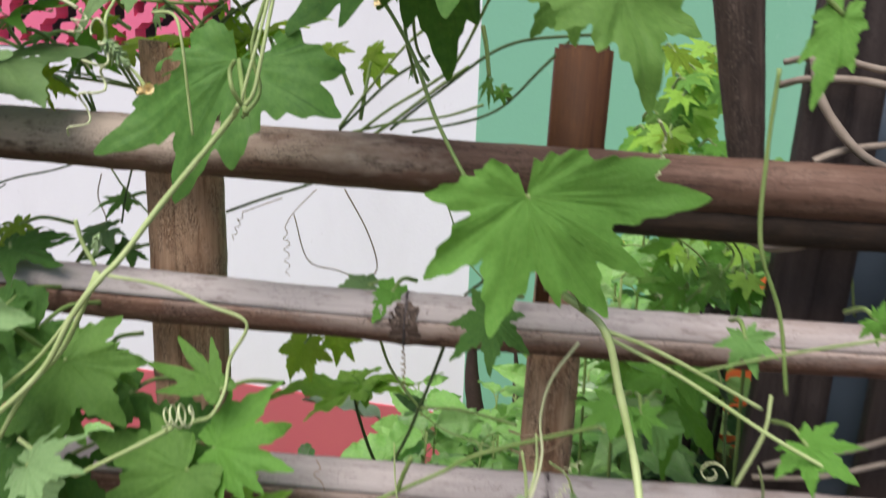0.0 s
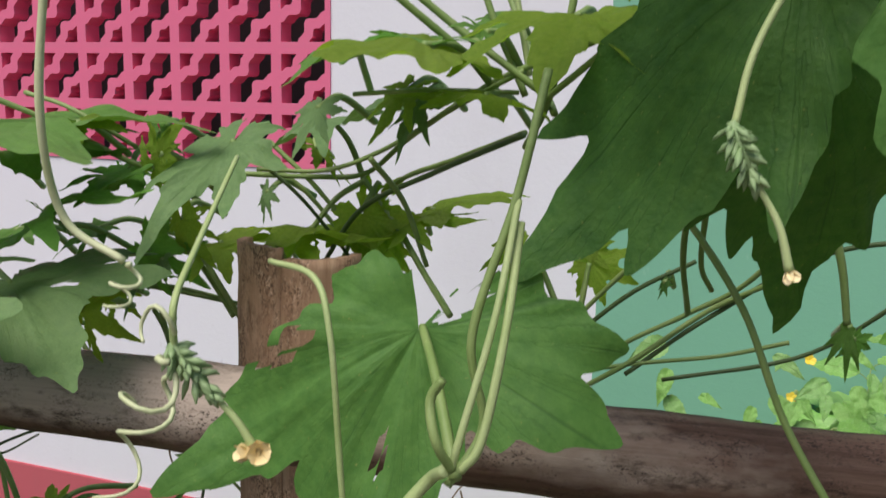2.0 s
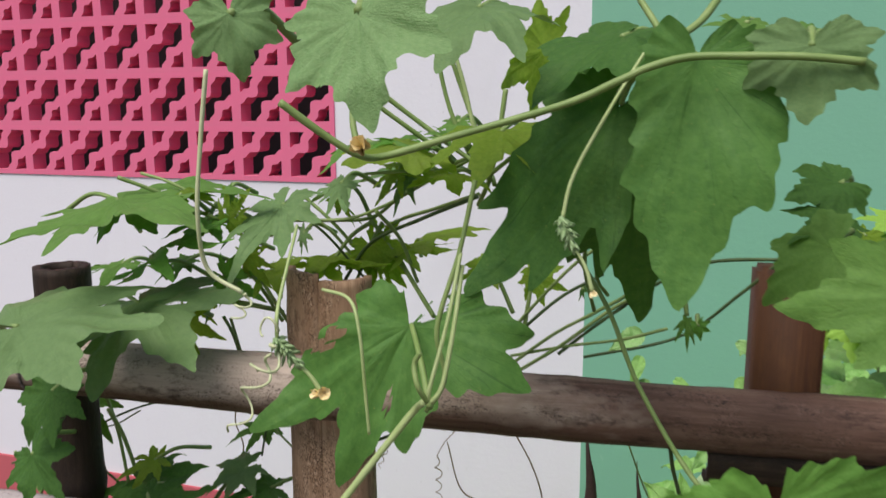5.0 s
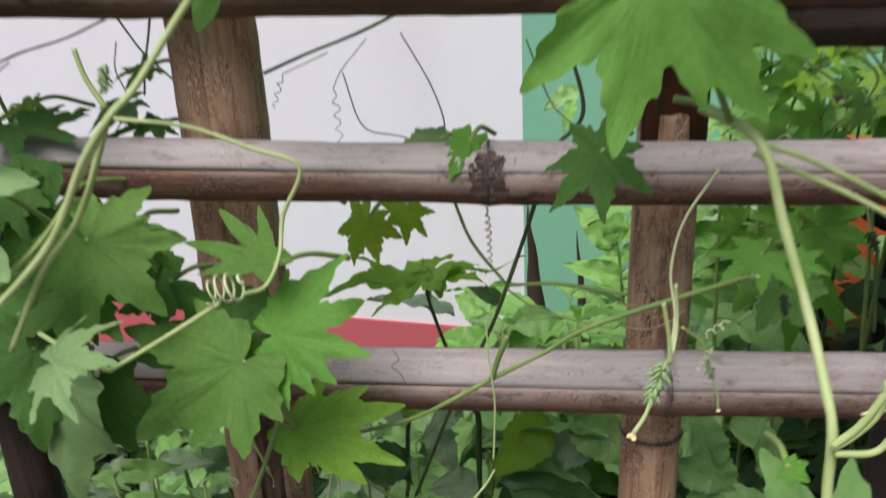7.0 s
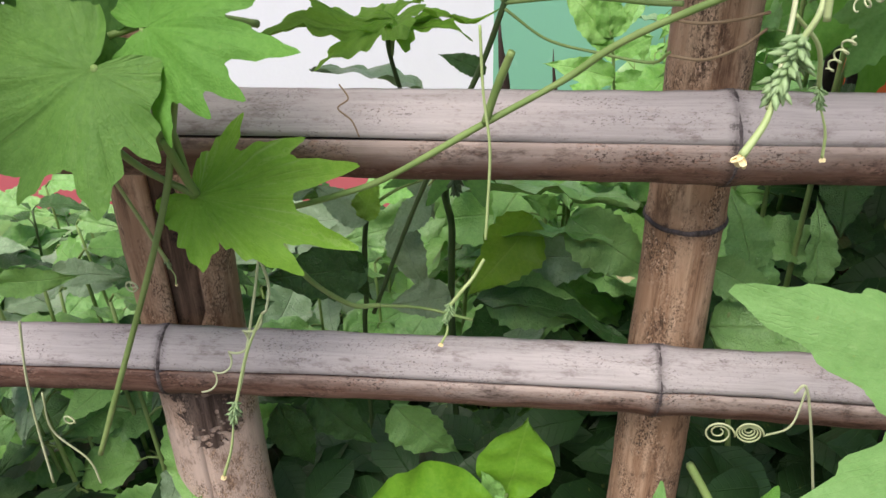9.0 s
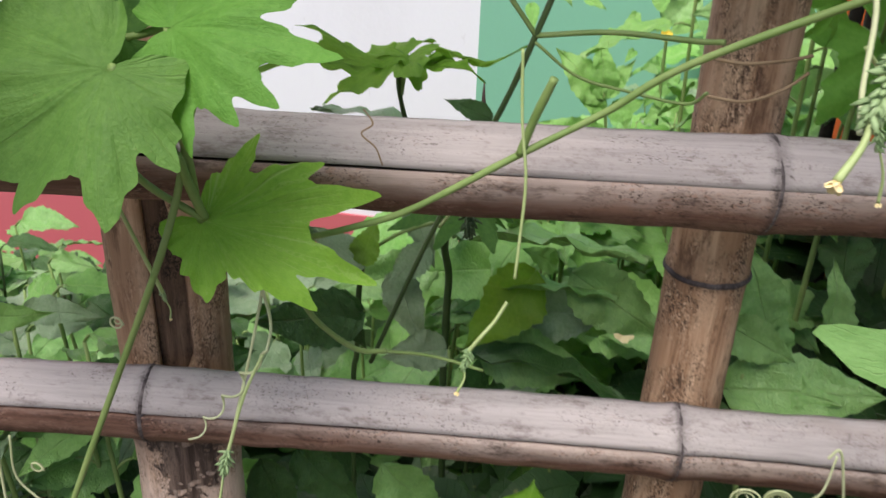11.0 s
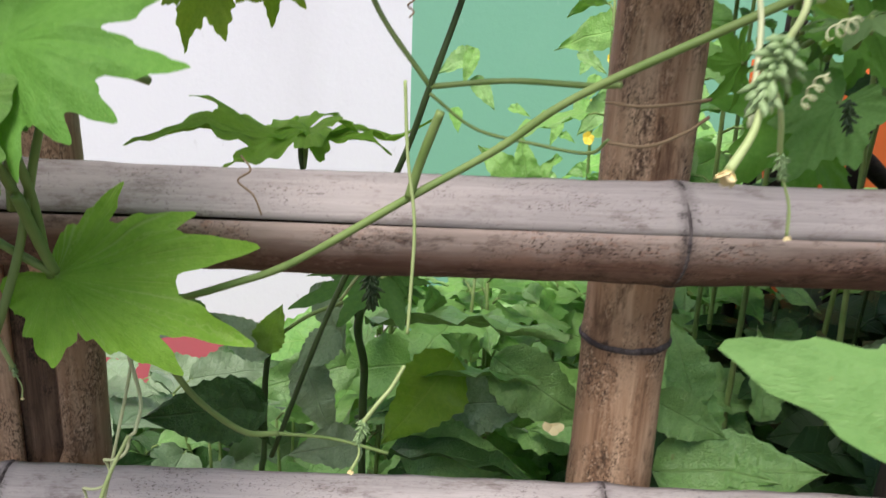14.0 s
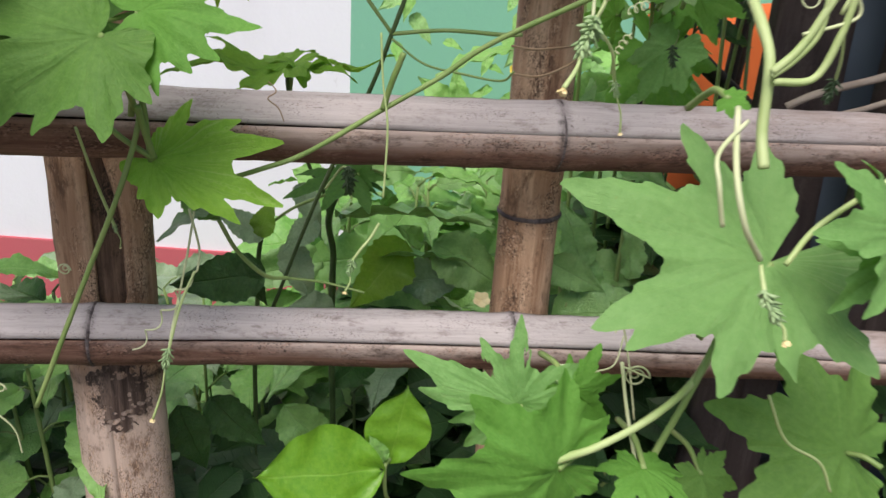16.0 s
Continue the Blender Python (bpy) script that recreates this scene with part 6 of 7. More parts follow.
# woody loops round the planks
woody = base("woody_vine", "bare grey woody climber stems looped round old planks", "vine", at(0.3, 0.12, 0))
stem(woody, [(0.245, 0.060, 1.623), (0.256, 0.050, 1.581), (0.295, 0.040, 1.535), (0.351, 0.060, 1.512), (0.429, 0.100, 1.497)], 0.0065, WOODY)
stem(woody, [(0.392, 0.060, 1.576), (0.309, 0.050, 1.600), (0.248, 0.060, 1.602), (0.230, 0.100, 1.592)], 0.0055, WOODY)
stem(woody, [(0.385, 0.060, 1.613), (0.312, 0.050, 1.613), (0.256, 0.060, 1.624), (0.232, 0.100, 1.615)], 0.005, WOODY)
stem(woody, [(0.302, 0.030, 1.515), (0.290, 0.020, 1.483), (0.264, 0.020, 1.451), (0.229, 0.040, 1.434), (0.219, 0.080, 1.429)], 0.0055, WOODY)
stem(woody, [(0.257, 0.050, 1.523), (0.288, 0.050, 1.536), (0.350, 0.070, 1.542)], 0.005, WOODY)
stem(woody, [(0.261, 0.060, 1.178), (0.286, 0.050, 1.194), (0.350, 0.050, 1.212), (0.401, 0.060, 1.226)], 0.0055, WOODY)
stem(woody, [(0.250, 0.060, 1.163), (0.313, 0.050, 1.174), (0.386, 0.050, 1.197)], 0.0045, WOODY)


# ---- tall herbs right behind the rails ----
herb = base("tall_herb", "tall dark-stemmed herb with lobed and oval leaves", "plant", at(-0.2, 0.25, 0))
stem(herb, [(-0.159, 0.200, 1.065), (-0.180, 0.270, 0.981), (-0.175, 0.290, 0.926), (-0.176, 0.290, 0.869), (-0.175, 0.300, 0.690), (-0.153, 0.300, -0.073)], 0.006, STEM_DARK)
stem(herb, [(-0.255, 0.220, 0.986), (-0.263, 0.230, 0.937), (-0.266, 0.230, 0.866), (-0.273, 0.240, 0.729), (-0.273, 0.240, -0.095)], 0.0042, STEM_DARK)
stem(herb, [(-0.223, 0.200, 1.179), (-0.221, 0.200, 1.143), (-0.202, 0.220, 1.062), (-0.186, 0.240, 1.025), (-0.180, 0.270, 0.981)], 0.0032, STEM_DARK)
stem(herb, [(-0.255, 0.220, 0.984), (-0.219, 0.200, 1.017), (-0.181, 0.180, 1.041)], 0.0022, STEM)
vine_leaf(herb, (-0.223, 0.200, 1.178), (-0.339, 0.120, 1.193), 'ragged', FRESH, seed=301, up=0.97, width=0.45, curl=0.04, wave=0.16, stalk=(-0.221, 0.200, 1.147))
vine_leaf(herb, (-0.216, 0.200, 1.178), (-0.106, 0.240, 1.172), 'ragged', FRESH, seed=303, up=0.97, width=0.45, curl=0.04, wave=0.16, stalk=(-0.221, 0.200, 1.147))
oval_leaf(herb, at(*(-0.207, 0.300, 1.078)), at(*(-0.306, 0.300, 1.127)), "dusty", 0, 20, Vector((0, -0.2, 1)))
oval_leaf(herb, at(*(-0.141, 0.300, 1.097)), at(*(-0.182, 0.300, 1.121)), "dark", 1, 10)
vine_leaf(herb, (-0.155, 0.150, 1.071), (-0.223, 0.120, 1.073), 'sharp', DARK_SHADED, seed=305, up=0.88, width=0.8)
vine_leaf(herb, (-0.147, 0.150, 1.074), (-0.121, 0.120, 1.078), 'sharp', DARK_SHADED, seed=307, roll=30, width=0.8)
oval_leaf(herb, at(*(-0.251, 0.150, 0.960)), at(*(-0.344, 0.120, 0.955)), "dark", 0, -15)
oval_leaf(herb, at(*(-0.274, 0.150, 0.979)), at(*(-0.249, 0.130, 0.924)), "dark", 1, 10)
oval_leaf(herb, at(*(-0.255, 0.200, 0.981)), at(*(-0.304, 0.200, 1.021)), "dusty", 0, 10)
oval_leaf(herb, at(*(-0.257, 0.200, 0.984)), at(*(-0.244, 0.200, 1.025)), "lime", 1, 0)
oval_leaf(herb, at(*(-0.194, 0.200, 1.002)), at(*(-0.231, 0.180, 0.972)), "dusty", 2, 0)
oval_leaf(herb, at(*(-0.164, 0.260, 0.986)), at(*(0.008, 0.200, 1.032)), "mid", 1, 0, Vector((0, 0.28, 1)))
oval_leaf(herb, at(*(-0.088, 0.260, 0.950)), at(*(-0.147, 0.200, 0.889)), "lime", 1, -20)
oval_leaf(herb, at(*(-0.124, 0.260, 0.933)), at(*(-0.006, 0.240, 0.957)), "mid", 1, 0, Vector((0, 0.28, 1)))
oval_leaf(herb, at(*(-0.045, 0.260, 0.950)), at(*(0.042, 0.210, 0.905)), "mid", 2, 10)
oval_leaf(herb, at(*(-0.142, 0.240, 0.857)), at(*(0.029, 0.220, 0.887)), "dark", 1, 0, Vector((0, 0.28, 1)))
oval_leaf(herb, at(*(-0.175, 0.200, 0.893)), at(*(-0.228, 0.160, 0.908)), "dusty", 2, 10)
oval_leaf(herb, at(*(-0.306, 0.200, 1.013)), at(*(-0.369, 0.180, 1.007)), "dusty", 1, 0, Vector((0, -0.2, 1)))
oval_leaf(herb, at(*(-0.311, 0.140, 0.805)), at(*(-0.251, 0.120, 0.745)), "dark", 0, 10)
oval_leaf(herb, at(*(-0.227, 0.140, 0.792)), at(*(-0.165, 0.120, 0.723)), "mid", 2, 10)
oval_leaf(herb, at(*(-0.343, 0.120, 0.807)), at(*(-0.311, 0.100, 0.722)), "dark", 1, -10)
oval_leaf(herb, at(*(-0.335, 0.200, 1.032)), at(*(-0.297, 0.200, 0.992)), "mid", 2, 20)
oval_leaf(herb, at(-0.085, 0.300, 0.880), at(-0.010, 0.240, 0.915), "dusty", 2, 15)
oval_leaf(herb, at(-0.020, 0.300, 0.860), at(-0.018, 0.260, 0.925), "light", 1, -10)
oval_leaf(herb, at(-0.130, 0.280, 0.850), at(-0.030, 0.220, 0.850), "mid", 2, 5)
oval_leaf(herb, at(-0.105, 0.300, 0.985), at(-0.110, 0.260, 1.020), "mid", 1, 10)
oval_leaf(herb, at(-0.060, 0.320, 0.930), at(-0.085, 0.280, 0.965), "light", 0, 10)
oval_leaf(herb, at(-0.225, 0.220, 0.965), at(-0.200, 0.180, 0.905), "dusty", 0, 10)
oval_leaf(herb, at(-0.215, 0.240, 1.030), at(-0.185, 0.200, 0.990), "dusty", 1, -15)
side_herb = base("broad_leaf_herb", "low herb with long toothed green leaves beside a post", "plant", at(0.15, 0.15, 0))
oval_leaf(side_herb, at(*(0.070, 0.100, 0.932)), at(*(0.184, 0.060, 0.965)), "mid", 0, -15)
oval_leaf(side_herb, at(*(0.106, 0.120, 0.945)), at(*(0.090, 0.120, 1.020)), "mid", 2, 10)
oval_leaf(side_herb, at(*(0.154, 0.120, 0.970)), at(*(0.150, 0.120, 1.044)), "mid", 3, 10)
oval_leaf(side_herb, at(*(0.088, 0.120, 0.932)), at(*(0.143, 0.060, 0.952)), "mid", 1, -10)
oval_leaf(side_herb, at(*(0.096, 0.120, 0.983)), at(*(0.079, 0.120, 1.054)), "mid", 2, 10)
oval_leaf(side_herb, at(*(0.055, 0.100, 0.996)), at(*(0.118, 0.080, 0.969)), "mid", 0, 10)
stem(side_herb, [(0.079, 0.100, 0.932), (0.092, 0.110, 0.876), (0.195, 0.120, 0.160)], 0.004, STEM)
glossy = base("round_leaf_plant", "young plant with glossy rounded light green leaves", "plant", at(-0.17, 0.0, 0))
oval_leaf(glossy, at(*(-0.126, -0.020, 0.824)), at(*(-0.243, -0.050, 0.836)), "round", 0, -10)
oval_leaf(glossy, at(*(-0.115, 0.000, 0.820)), at(*(-0.098, 0.000, 0.901)), "round", 0, 10)
oval_leaf(glossy, at(*(-0.121, -0.010, 0.828)), at(*(-0.136, -0.010, 0.855)), "light", 1, 0)
stem(glossy, [(-0.115, 0.000, 0.823), (-0.120, -0.010, 0.797), (-0.100, 0.020, 0.582), (-0.061, 0.040, -0.595)], 0.003, STEM)
petals(herb, at(*(0.031, 0.340, 0.834)), Vector((0.05, -0.7, 0.7)), 0.013, 5, PETAL, 5, 0.05)
blossom = base("flowering_bush", "leafy bush with small yellow blossoms", "bush", at(0.32, 1.55, -0.2))
petals(blossom, at(*(0.315, 1.550, 1.032)), Vector((0.1, -0.9, 0.4)), 0.014, 7, YELLOW, 5, 0.1)
petals(blossom, at(*(0.335, 1.500, 1.141)), Vector((0.1, -0.9, 0.4)), 0.014, 8, YELLOW, 5, 0.1)
petals(blossom, at(*(0.251, 1.300, 0.989)), Vector((0.1, -0.9, 0.4)), 0.014, 9, YELLOW, 5, 0.1)
petals(blossom, at(*(0.274, 1.400, 0.966)), Vector((0.1, -0.9, 0.4)), 0.014, 10, YELLOW, 5, 0.1)
oval_leaf(blossom, at(*(-0.043, 1.240, 1.051)), at(*(-0.038, 1.190, 1.021)), "light", 0, 0)
oval_leaf(blossom, at(*(0.421, 1.260, 1.189)), at(*(0.412, 1.210, 1.137)), "mid", 1, 0)
oval_leaf(blossom, at(*(0.248, 1.600, 0.886)), at(*(0.227, 1.550, 0.883)), "light", 2, 0)
oval_leaf(blossom, at(*(0.243, 1.230, 1.127)), at(*(0.220, 1.180, 1.095)), "light", 3, 0)
oval_leaf(blossom, at(*(0.348, 1.690, 0.837)), at(*(0.286, 1.640, 0.838)), "light", 4, 0)
oval_leaf(blossom, at(*(0.249, 1.420, 0.889)), at(*(0.261, 1.370, 0.892)), "mid", 5, 0)
oval_leaf(blossom, at(*(0.294, 1.610, 0.797)), at(*(0.327, 1.560, 0.762)), "light", 6, 0)
oval_leaf(blossom, at(*(0.529, 1.670, 1.065)), at(*(0.525, 1.620, 1.018)), "mid", 7, 0)
oval_leaf(blossom, at(*(0.244, 1.610, 0.977)), at(*(0.219, 1.560, 0.934)), "light", 8, 0)
oval_leaf(blossom, at(*(0.371, 1.480, 1.097)), at(*(0.293, 1.430, 1.069)), "mid", 9, 0)
oval_leaf(blossom, at(*(0.454, 1.250, 1.105)), at(*(0.476, 1.200, 1.082)), "mid", 10, 0)
oval_leaf(blossom, at(*(0.320, 1.340, 1.008)), at(*(0.261, 1.290, 1.003)), "light", 11, 0)
oval_leaf(blossom, at(*(0.252, 1.360, 1.063)), at(*(0.240, 1.310, 1.041)), "light", 12, 0)
oval_leaf(blossom, at(*(0.266, 1.520, 1.039)), at(*(0.308, 1.470, 0.991)), "light", 13, 0)
oval_leaf(blossom, at(*(0.582, 1.640, 0.827)), at(*(0.619, 1.590, 0.826)), "light", 14, 0)
oval_leaf(blossom, at(*(0.250, 1.470, 1.153)), at(*(0.307, 1.420, 1.124)), "mid", 15, 0)
oval_leaf(blossom, at(*(0.253, 1.680, 0.742)), at(*(0.263, 1.630, 0.672)), "light", 16, 0)
oval_leaf(blossom, at(*(0.246, 1.600, 0.943)), at(*(0.264, 1.550, 0.948)), "light", 17, 0)
oval_leaf(blossom, at(*(0.574, 1.540, 1.084)), at(*(0.494, 1.490, 1.079)), "light", 18, 0)
oval_leaf(blossom, at(*(0.293, 1.540, 1.006)), at(*(0.294, 1.490, 0.968)), "mid", 19, 0)
oval_leaf(blossom, at(*(0.498, 1.740, 1.098)), at(*(0.541, 1.690, 1.084)), "light", 20, 0)
oval_leaf(blossom, at(*(0.549, 1.720, 0.942)), at(*(0.617, 1.670, 0.921)), "mid", 21, 0)
oval_leaf(blossom, at(*(0.018, 1.580, 1.136)), at(*(-0.063, 1.530, 1.112)), "mid", 22, 0)
oval_leaf(blossom, at(*(0.160, 1.680, 0.741)), at(*(0.180, 1.630, 0.697)), "light", 23, 0)
oval_leaf(blossom, at(*(0.573, 1.730, 0.957)), at(*(0.491, 1.680, 0.924)), "light", 24, 0)
oval_leaf(blossom, at(*(0.333, 1.350, 1.108)), at(*(0.320, 1.300, 1.072)), "mid", 25, 0)
oval_leaf(blossom, at(*(0.337, 1.300, 1.108)), at(*(0.357, 1.250, 1.073)), "light", 26, 0)
oval_leaf(blossom, at(*(0.346, 1.600, 0.758)), at(*(0.291, 1.550, 0.720)), "light", 27, 0)
oval_leaf(blossom, at(*(0.372, 1.480, 0.890)), at(*(0.353, 1.430, 0.896)), "mid", 28, 0)
oval_leaf(blossom, at(*(-0.006, 1.250, 1.113)), at(*(0.036, 1.200, 1.061)), "mid", 29, 0)
oval_leaf(blossom, at(*(0.338, 1.310, 0.999)), at(*(0.388, 1.260, 0.965)), "mid", 30, 0)
oval_leaf(blossom, at(*(0.500, 1.680, 1.027)), at(*(0.520, 1.630, 0.963)), "light", 31, 0)
oval_leaf(blossom, at(*(0.111, 1.570, 1.011)), at(*(0.143, 1.520, 1.012)), "light", 32, 0)
oval_leaf(blossom, at(*(0.535, 1.390, 1.194)), at(*(0.554, 1.340, 1.190)), "light", 33, 0)
oval_leaf(blossom, at(*(0.416, 1.400, 0.838)), at(*(0.386, 1.350, 0.821)), "light", 34, 0)
oval_leaf(blossom, at(*(-0.008, 1.250, 1.171)), at(*(-0.028, 1.200, 1.118)), "light", 35, 0)
oval_leaf(blossom, at(*(0.493, 1.220, 1.203)), at(*(0.506, 1.170, 1.175)), "light", 36, 0)
oval_leaf(blossom, at(*(0.457, 1.450, 1.074)), at(*(0.511, 1.400, 1.080)), "light", 37, 0)
oval_leaf(blossom, at(*(0.470, 1.660, 0.991)), at(*(0.515, 1.610, 0.921)), "light", 38, 0)
oval_leaf(blossom, at(*(0.225, 1.550, 0.852)), at(*(0.157, 1.500, 0.782)), "mid", 39, 0)
oval_leaf(blossom, at(*(0.218, 1.230, 0.902)), at(*(0.212, 1.180, 0.894)), "light", 40, 0)
oval_leaf(blossom, at(*(0.291, 1.570, 1.126)), at(*(0.269, 1.520, 1.106)), "mid", 41, 0)
oval_leaf(blossom, at(*(0.282, 1.230, 1.082)), at(*(0.211, 1.180, 1.032)), "mid", 42, 0)
oval_leaf(blossom, at(*(0.515, 1.720, 0.933)), at(*(0.431, 1.670, 0.882)), "mid", 43, 0)
oval_leaf(blossom, at(*(0.383, 1.690, 0.817)), at(*(0.302, 1.640, 0.739)), "light", 44, 0)
oval_leaf(blossom, at(*(0.353, 1.680, 0.999)), at(*(0.400, 1.630, 0.952)), "light", 45, 0)
stem(blossom, [(0.325, 1.550, 1.050), (0.330, 1.600, 0.720), (0.455, 1.650, -1.158)], 0.006, STEM)
shoots = base("upright_shoots", "bright upright shoots with narrow pointed leaves", "plant", at(0.1, 0.8, -0.1))
oval_leaf(shoots, at(*(0.061, 0.850, 0.972)), at(*(0.046, 0.830, 1.067)), "light", 0, 0)
oval_leaf(shoots, at(*(0.056, 0.850, 0.972)), at(*(-0.017, 0.830, 1.053)), "light", 1, 0)
oval_leaf(shoots, at(*(0.065, 0.850, 0.977)), at(*(0.094, 0.830, 1.035)), "light", 2, 0)
oval_leaf(shoots, at(*(0.062, 0.850, 0.952)), at(*(0.009, 0.830, 0.997)), "light", 3, 0)
oval_leaf(shoots, at(*(0.073, 0.850, 0.942)), at(*(0.123, 0.830, 0.978)), "light", 4, 0)
oval_leaf(shoots, at(*(0.067, 0.850, 0.901)), at(*(-0.035, 0.830, 0.938)), "light", 5, 0)
oval_leaf(shoots, at(*(0.077, 0.850, 0.891)), at(*(0.150, 0.830, 0.909)), "light", 6, 0)
stem(shoots, [(0.058, 0.850, 0.982), (0.076, 0.860, 0.867), (0.142, 0.900, 0.222)], 0.004, STEM)
pole("pointed brown wooden stake by the wall", (-0.020, 1.900, -0.446), (-0.116, 1.900, 0.717), 0.034, RAIL_TOP, 9.0, 1.0)
pole("short brown wooden stake by the wall", (0.138, 1.900, -0.424), (0.043, 1.900, 0.622), 0.02, RAIL_TOP, 9.0, 1.0)
tall = at(0.13, 0.34, 0)
shrub(tall.x, tall.y, 1.3, 13, 0.11, "mid", 500, "tall bright green leafy herb behind the post")
tall = at(0.2, 0.42, 0)
shrub(tall.x, tall.y, 1.4, 13, 0.11, "mid", 501, "tall bright green leafy herb behind the post")
tall = at(0.27, 0.55, 0)
shrub(tall.x, tall.y, 1.42, 15, 0.12, "light", 502, "tall bright green leafy herb behind the post")
tall = at(0.34, 0.48, 0)
shrub(tall.x, tall.y, 1.28, 13, 0.1, "dark", 503, "tall bright green leafy herb behind the post")
tall = at(0.22, 0.68, 0)
shrub(tall.x, tall.y, 1.42, 15, 0.12, "light", 504, "tall bright green leafy herb behind the post")
tall = at(0.38, 0.66, 0)
shrub(tall.x, tall.y, 1.22, 15, 0.1, "light", 505, "tall bright green leafy herb behind the post")
tall = at(0.12, 0.62, 0)
shrub(tall.x, tall.y, 1.3, 15, 0.11, "light", 506, "tall bright green leafy herb behind the post")
tall = at(0.3, 0.34, 0)
shrub(tall.x, tall.y, 1.46, 12, 0.105, "light", 520, "tall thin herb with leaves at its top", span=0.2)
tall = at(0.38, 0.4, 0)
shrub(tall.x, tall.y, 1.45, 12, 0.105, "mid", 521, "tall thin herb with leaves at its top", span=0.2)
tall = at(0.46, 0.36, 0)
shrub(tall.x, tall.y, 1.44, 12, 0.105, "light", 522, "tall thin herb with leaves at its top", span=0.2)
tall = at(0.52, 0.46, 0)
shrub(tall.x, tall.y, 1.46, 12, 0.105, "mid", 523, "tall thin herb with leaves at its top", span=0.2)
tall = at(0.24, 0.36, 0)
shrub(tall.x, tall.y, 1.47, 12, 0.105, "light", 524, "tall thin herb with leaves at its top", span=0.2)
tall = at(0.086, 0.662, 0)
shrub(tall.x, tall.y, 0.907, 13, 0.161, "light", 540, "bushy bright green herb with toothed leaves", span=0.45)
tall = at(-0.170, 0.760, 0)
shrub(tall.x, tall.y, 0.838, 13, 0.151, "light", 541, "bushy bright green herb with toothed leaves", span=0.45)
tall = at(-0.156, 0.860, 0)
shrub(tall.x, tall.y, 0.808, 13, 0.163, "mid", 542, "bushy bright green herb with toothed leaves", span=0.45)
tall = at(-0.214, 1.072, 0)
shrub(tall.x, tall.y, 0.765, 13, 0.161, "light", 543, "bushy bright green herb with toothed leaves", span=0.45)
tall = at(0.022, 0.993, 0)
shrub(tall.x, tall.y, 0.800, 13, 0.136, "light", 544, "bushy bright green herb with toothed leaves", span=0.45)
tall = at(-0.182, 0.956, 0)
shrub(tall.x, tall.y, 0.771, 13, 0.130, "light", 545, "bushy bright green herb with toothed leaves", span=0.45)
tall = at(-0.148, 0.503, 0)
shrub(tall.x, tall.y, 0.951, 13, 0.148, "mid", 546, "bushy bright green herb with toothed leaves", span=0.45)
tall = at(-0.022, 0.908, 0)
shrub(tall.x, tall.y, 0.835, 13, 0.162, "light", 547, "bushy bright green herb with toothed leaves", span=0.45)
tall = at(0.241, 0.931, 0)
shrub(tall.x, tall.y, 0.780, 13, 0.162, "light", 548, "bushy bright green herb with toothed leaves", span=0.45)
tall = at(-0.180, 0.750, 0)
shrub(tall.x, tall.y, 0.878, 13, 0.159, "light", 549, "bushy bright green herb with toothed leaves", span=0.45)
tall = at(-0.032, 0.519, 0)
shrub(tall.x, tall.y, 0.935, 13, 0.159, "mid", 550, "bushy bright green herb with toothed leaves", span=0.45)
tall = at(-0.023, 0.529, 0)
shrub(tall.x, tall.y, 0.901, 13, 0.123, "light", 551, "bushy bright green herb with toothed leaves", span=0.45)
tall = at(0.215, 1.083, 0)
shrub(tall.x, tall.y, 0.723, 13, 0.167, "light", 552, "bushy bright green herb with toothed leaves", span=0.45)
tall = at(-0.023, 0.592, 0)
shrub(tall.x, tall.y, 0.909, 13, 0.157, "light", 553, "bushy bright green herb with toothed leaves", span=0.45)
tall = at(0.090, 0.700, 0)
shrub(tall.x, tall.y, 0.841, 13, 0.122, "mid", 554, "bushy bright green herb with toothed leaves", span=0.45)
tall = at(-0.052, 0.476, 0)
shrub(tall.x, tall.y, 0.955, 13, 0.169, "light", 555, "bushy bright green herb with toothed leaves", span=0.45)

# light curly growth behind the rails beside the planks
vine_leaf(lower, (0.157, 0.180, 1.363), (0.131, 0.150, 1.368), 'sharp', YOUNG, seed=900, roll=29, teeth=0.12)
vine_leaf(lower, (0.250, 0.190, 1.351), (0.232, 0.160, 1.338), 'ragged', YOUNG, seed=901, roll=25, teeth=0.12)
vine_leaf(lower, (0.216, 0.090, 1.449), (0.223, 0.060, 1.452), 'sharp', YOUNG, seed=902, roll=32, teeth=0.12)
vine_leaf(lower, (0.171, 0.170, 1.263), (0.159, 0.140, 1.251), 'ragged', MIDDLE, seed=903, roll=-33, teeth=0.12)
vine_leaf(lower, (0.179, 0.180, 1.433), (0.193, 0.150, 1.409), 'ragged', FRESH, seed=904, roll=-2, teeth=0.12)
vine_leaf(lower, (0.196, 0.110, 1.302), (0.211, 0.080, 1.294), 'ragged', FRESH, seed=905, roll=28, teeth=0.12)
vine_leaf(lower, (0.190, 0.150, 1.346), (0.161, 0.120, 1.339), 'ragged', YOUNG, seed=906, roll=32, teeth=0.12)
vine_leaf(lower, (0.223, 0.120, 1.362), (0.247, 0.090, 1.363), 'sharp', YOUNG, seed=907, roll=24, teeth=0.12)
vine_leaf(lower, (0.171, 0.070, 1.318), (0.146, 0.040, 1.311), 'ragged', YOUNG, seed=908, roll=26, teeth=0.12)
vine_leaf(lower, (0.152, 0.150, 1.403), (0.113, 0.120, 1.401), 'sharp', YOUNG, seed=909, roll=-34, teeth=0.12)
vine_leaf(lower, (0.116, 0.170, 1.245), (0.079, 0.140, 1.247), 'sharp', YOUNG, seed=910, roll=-31, teeth=0.12)
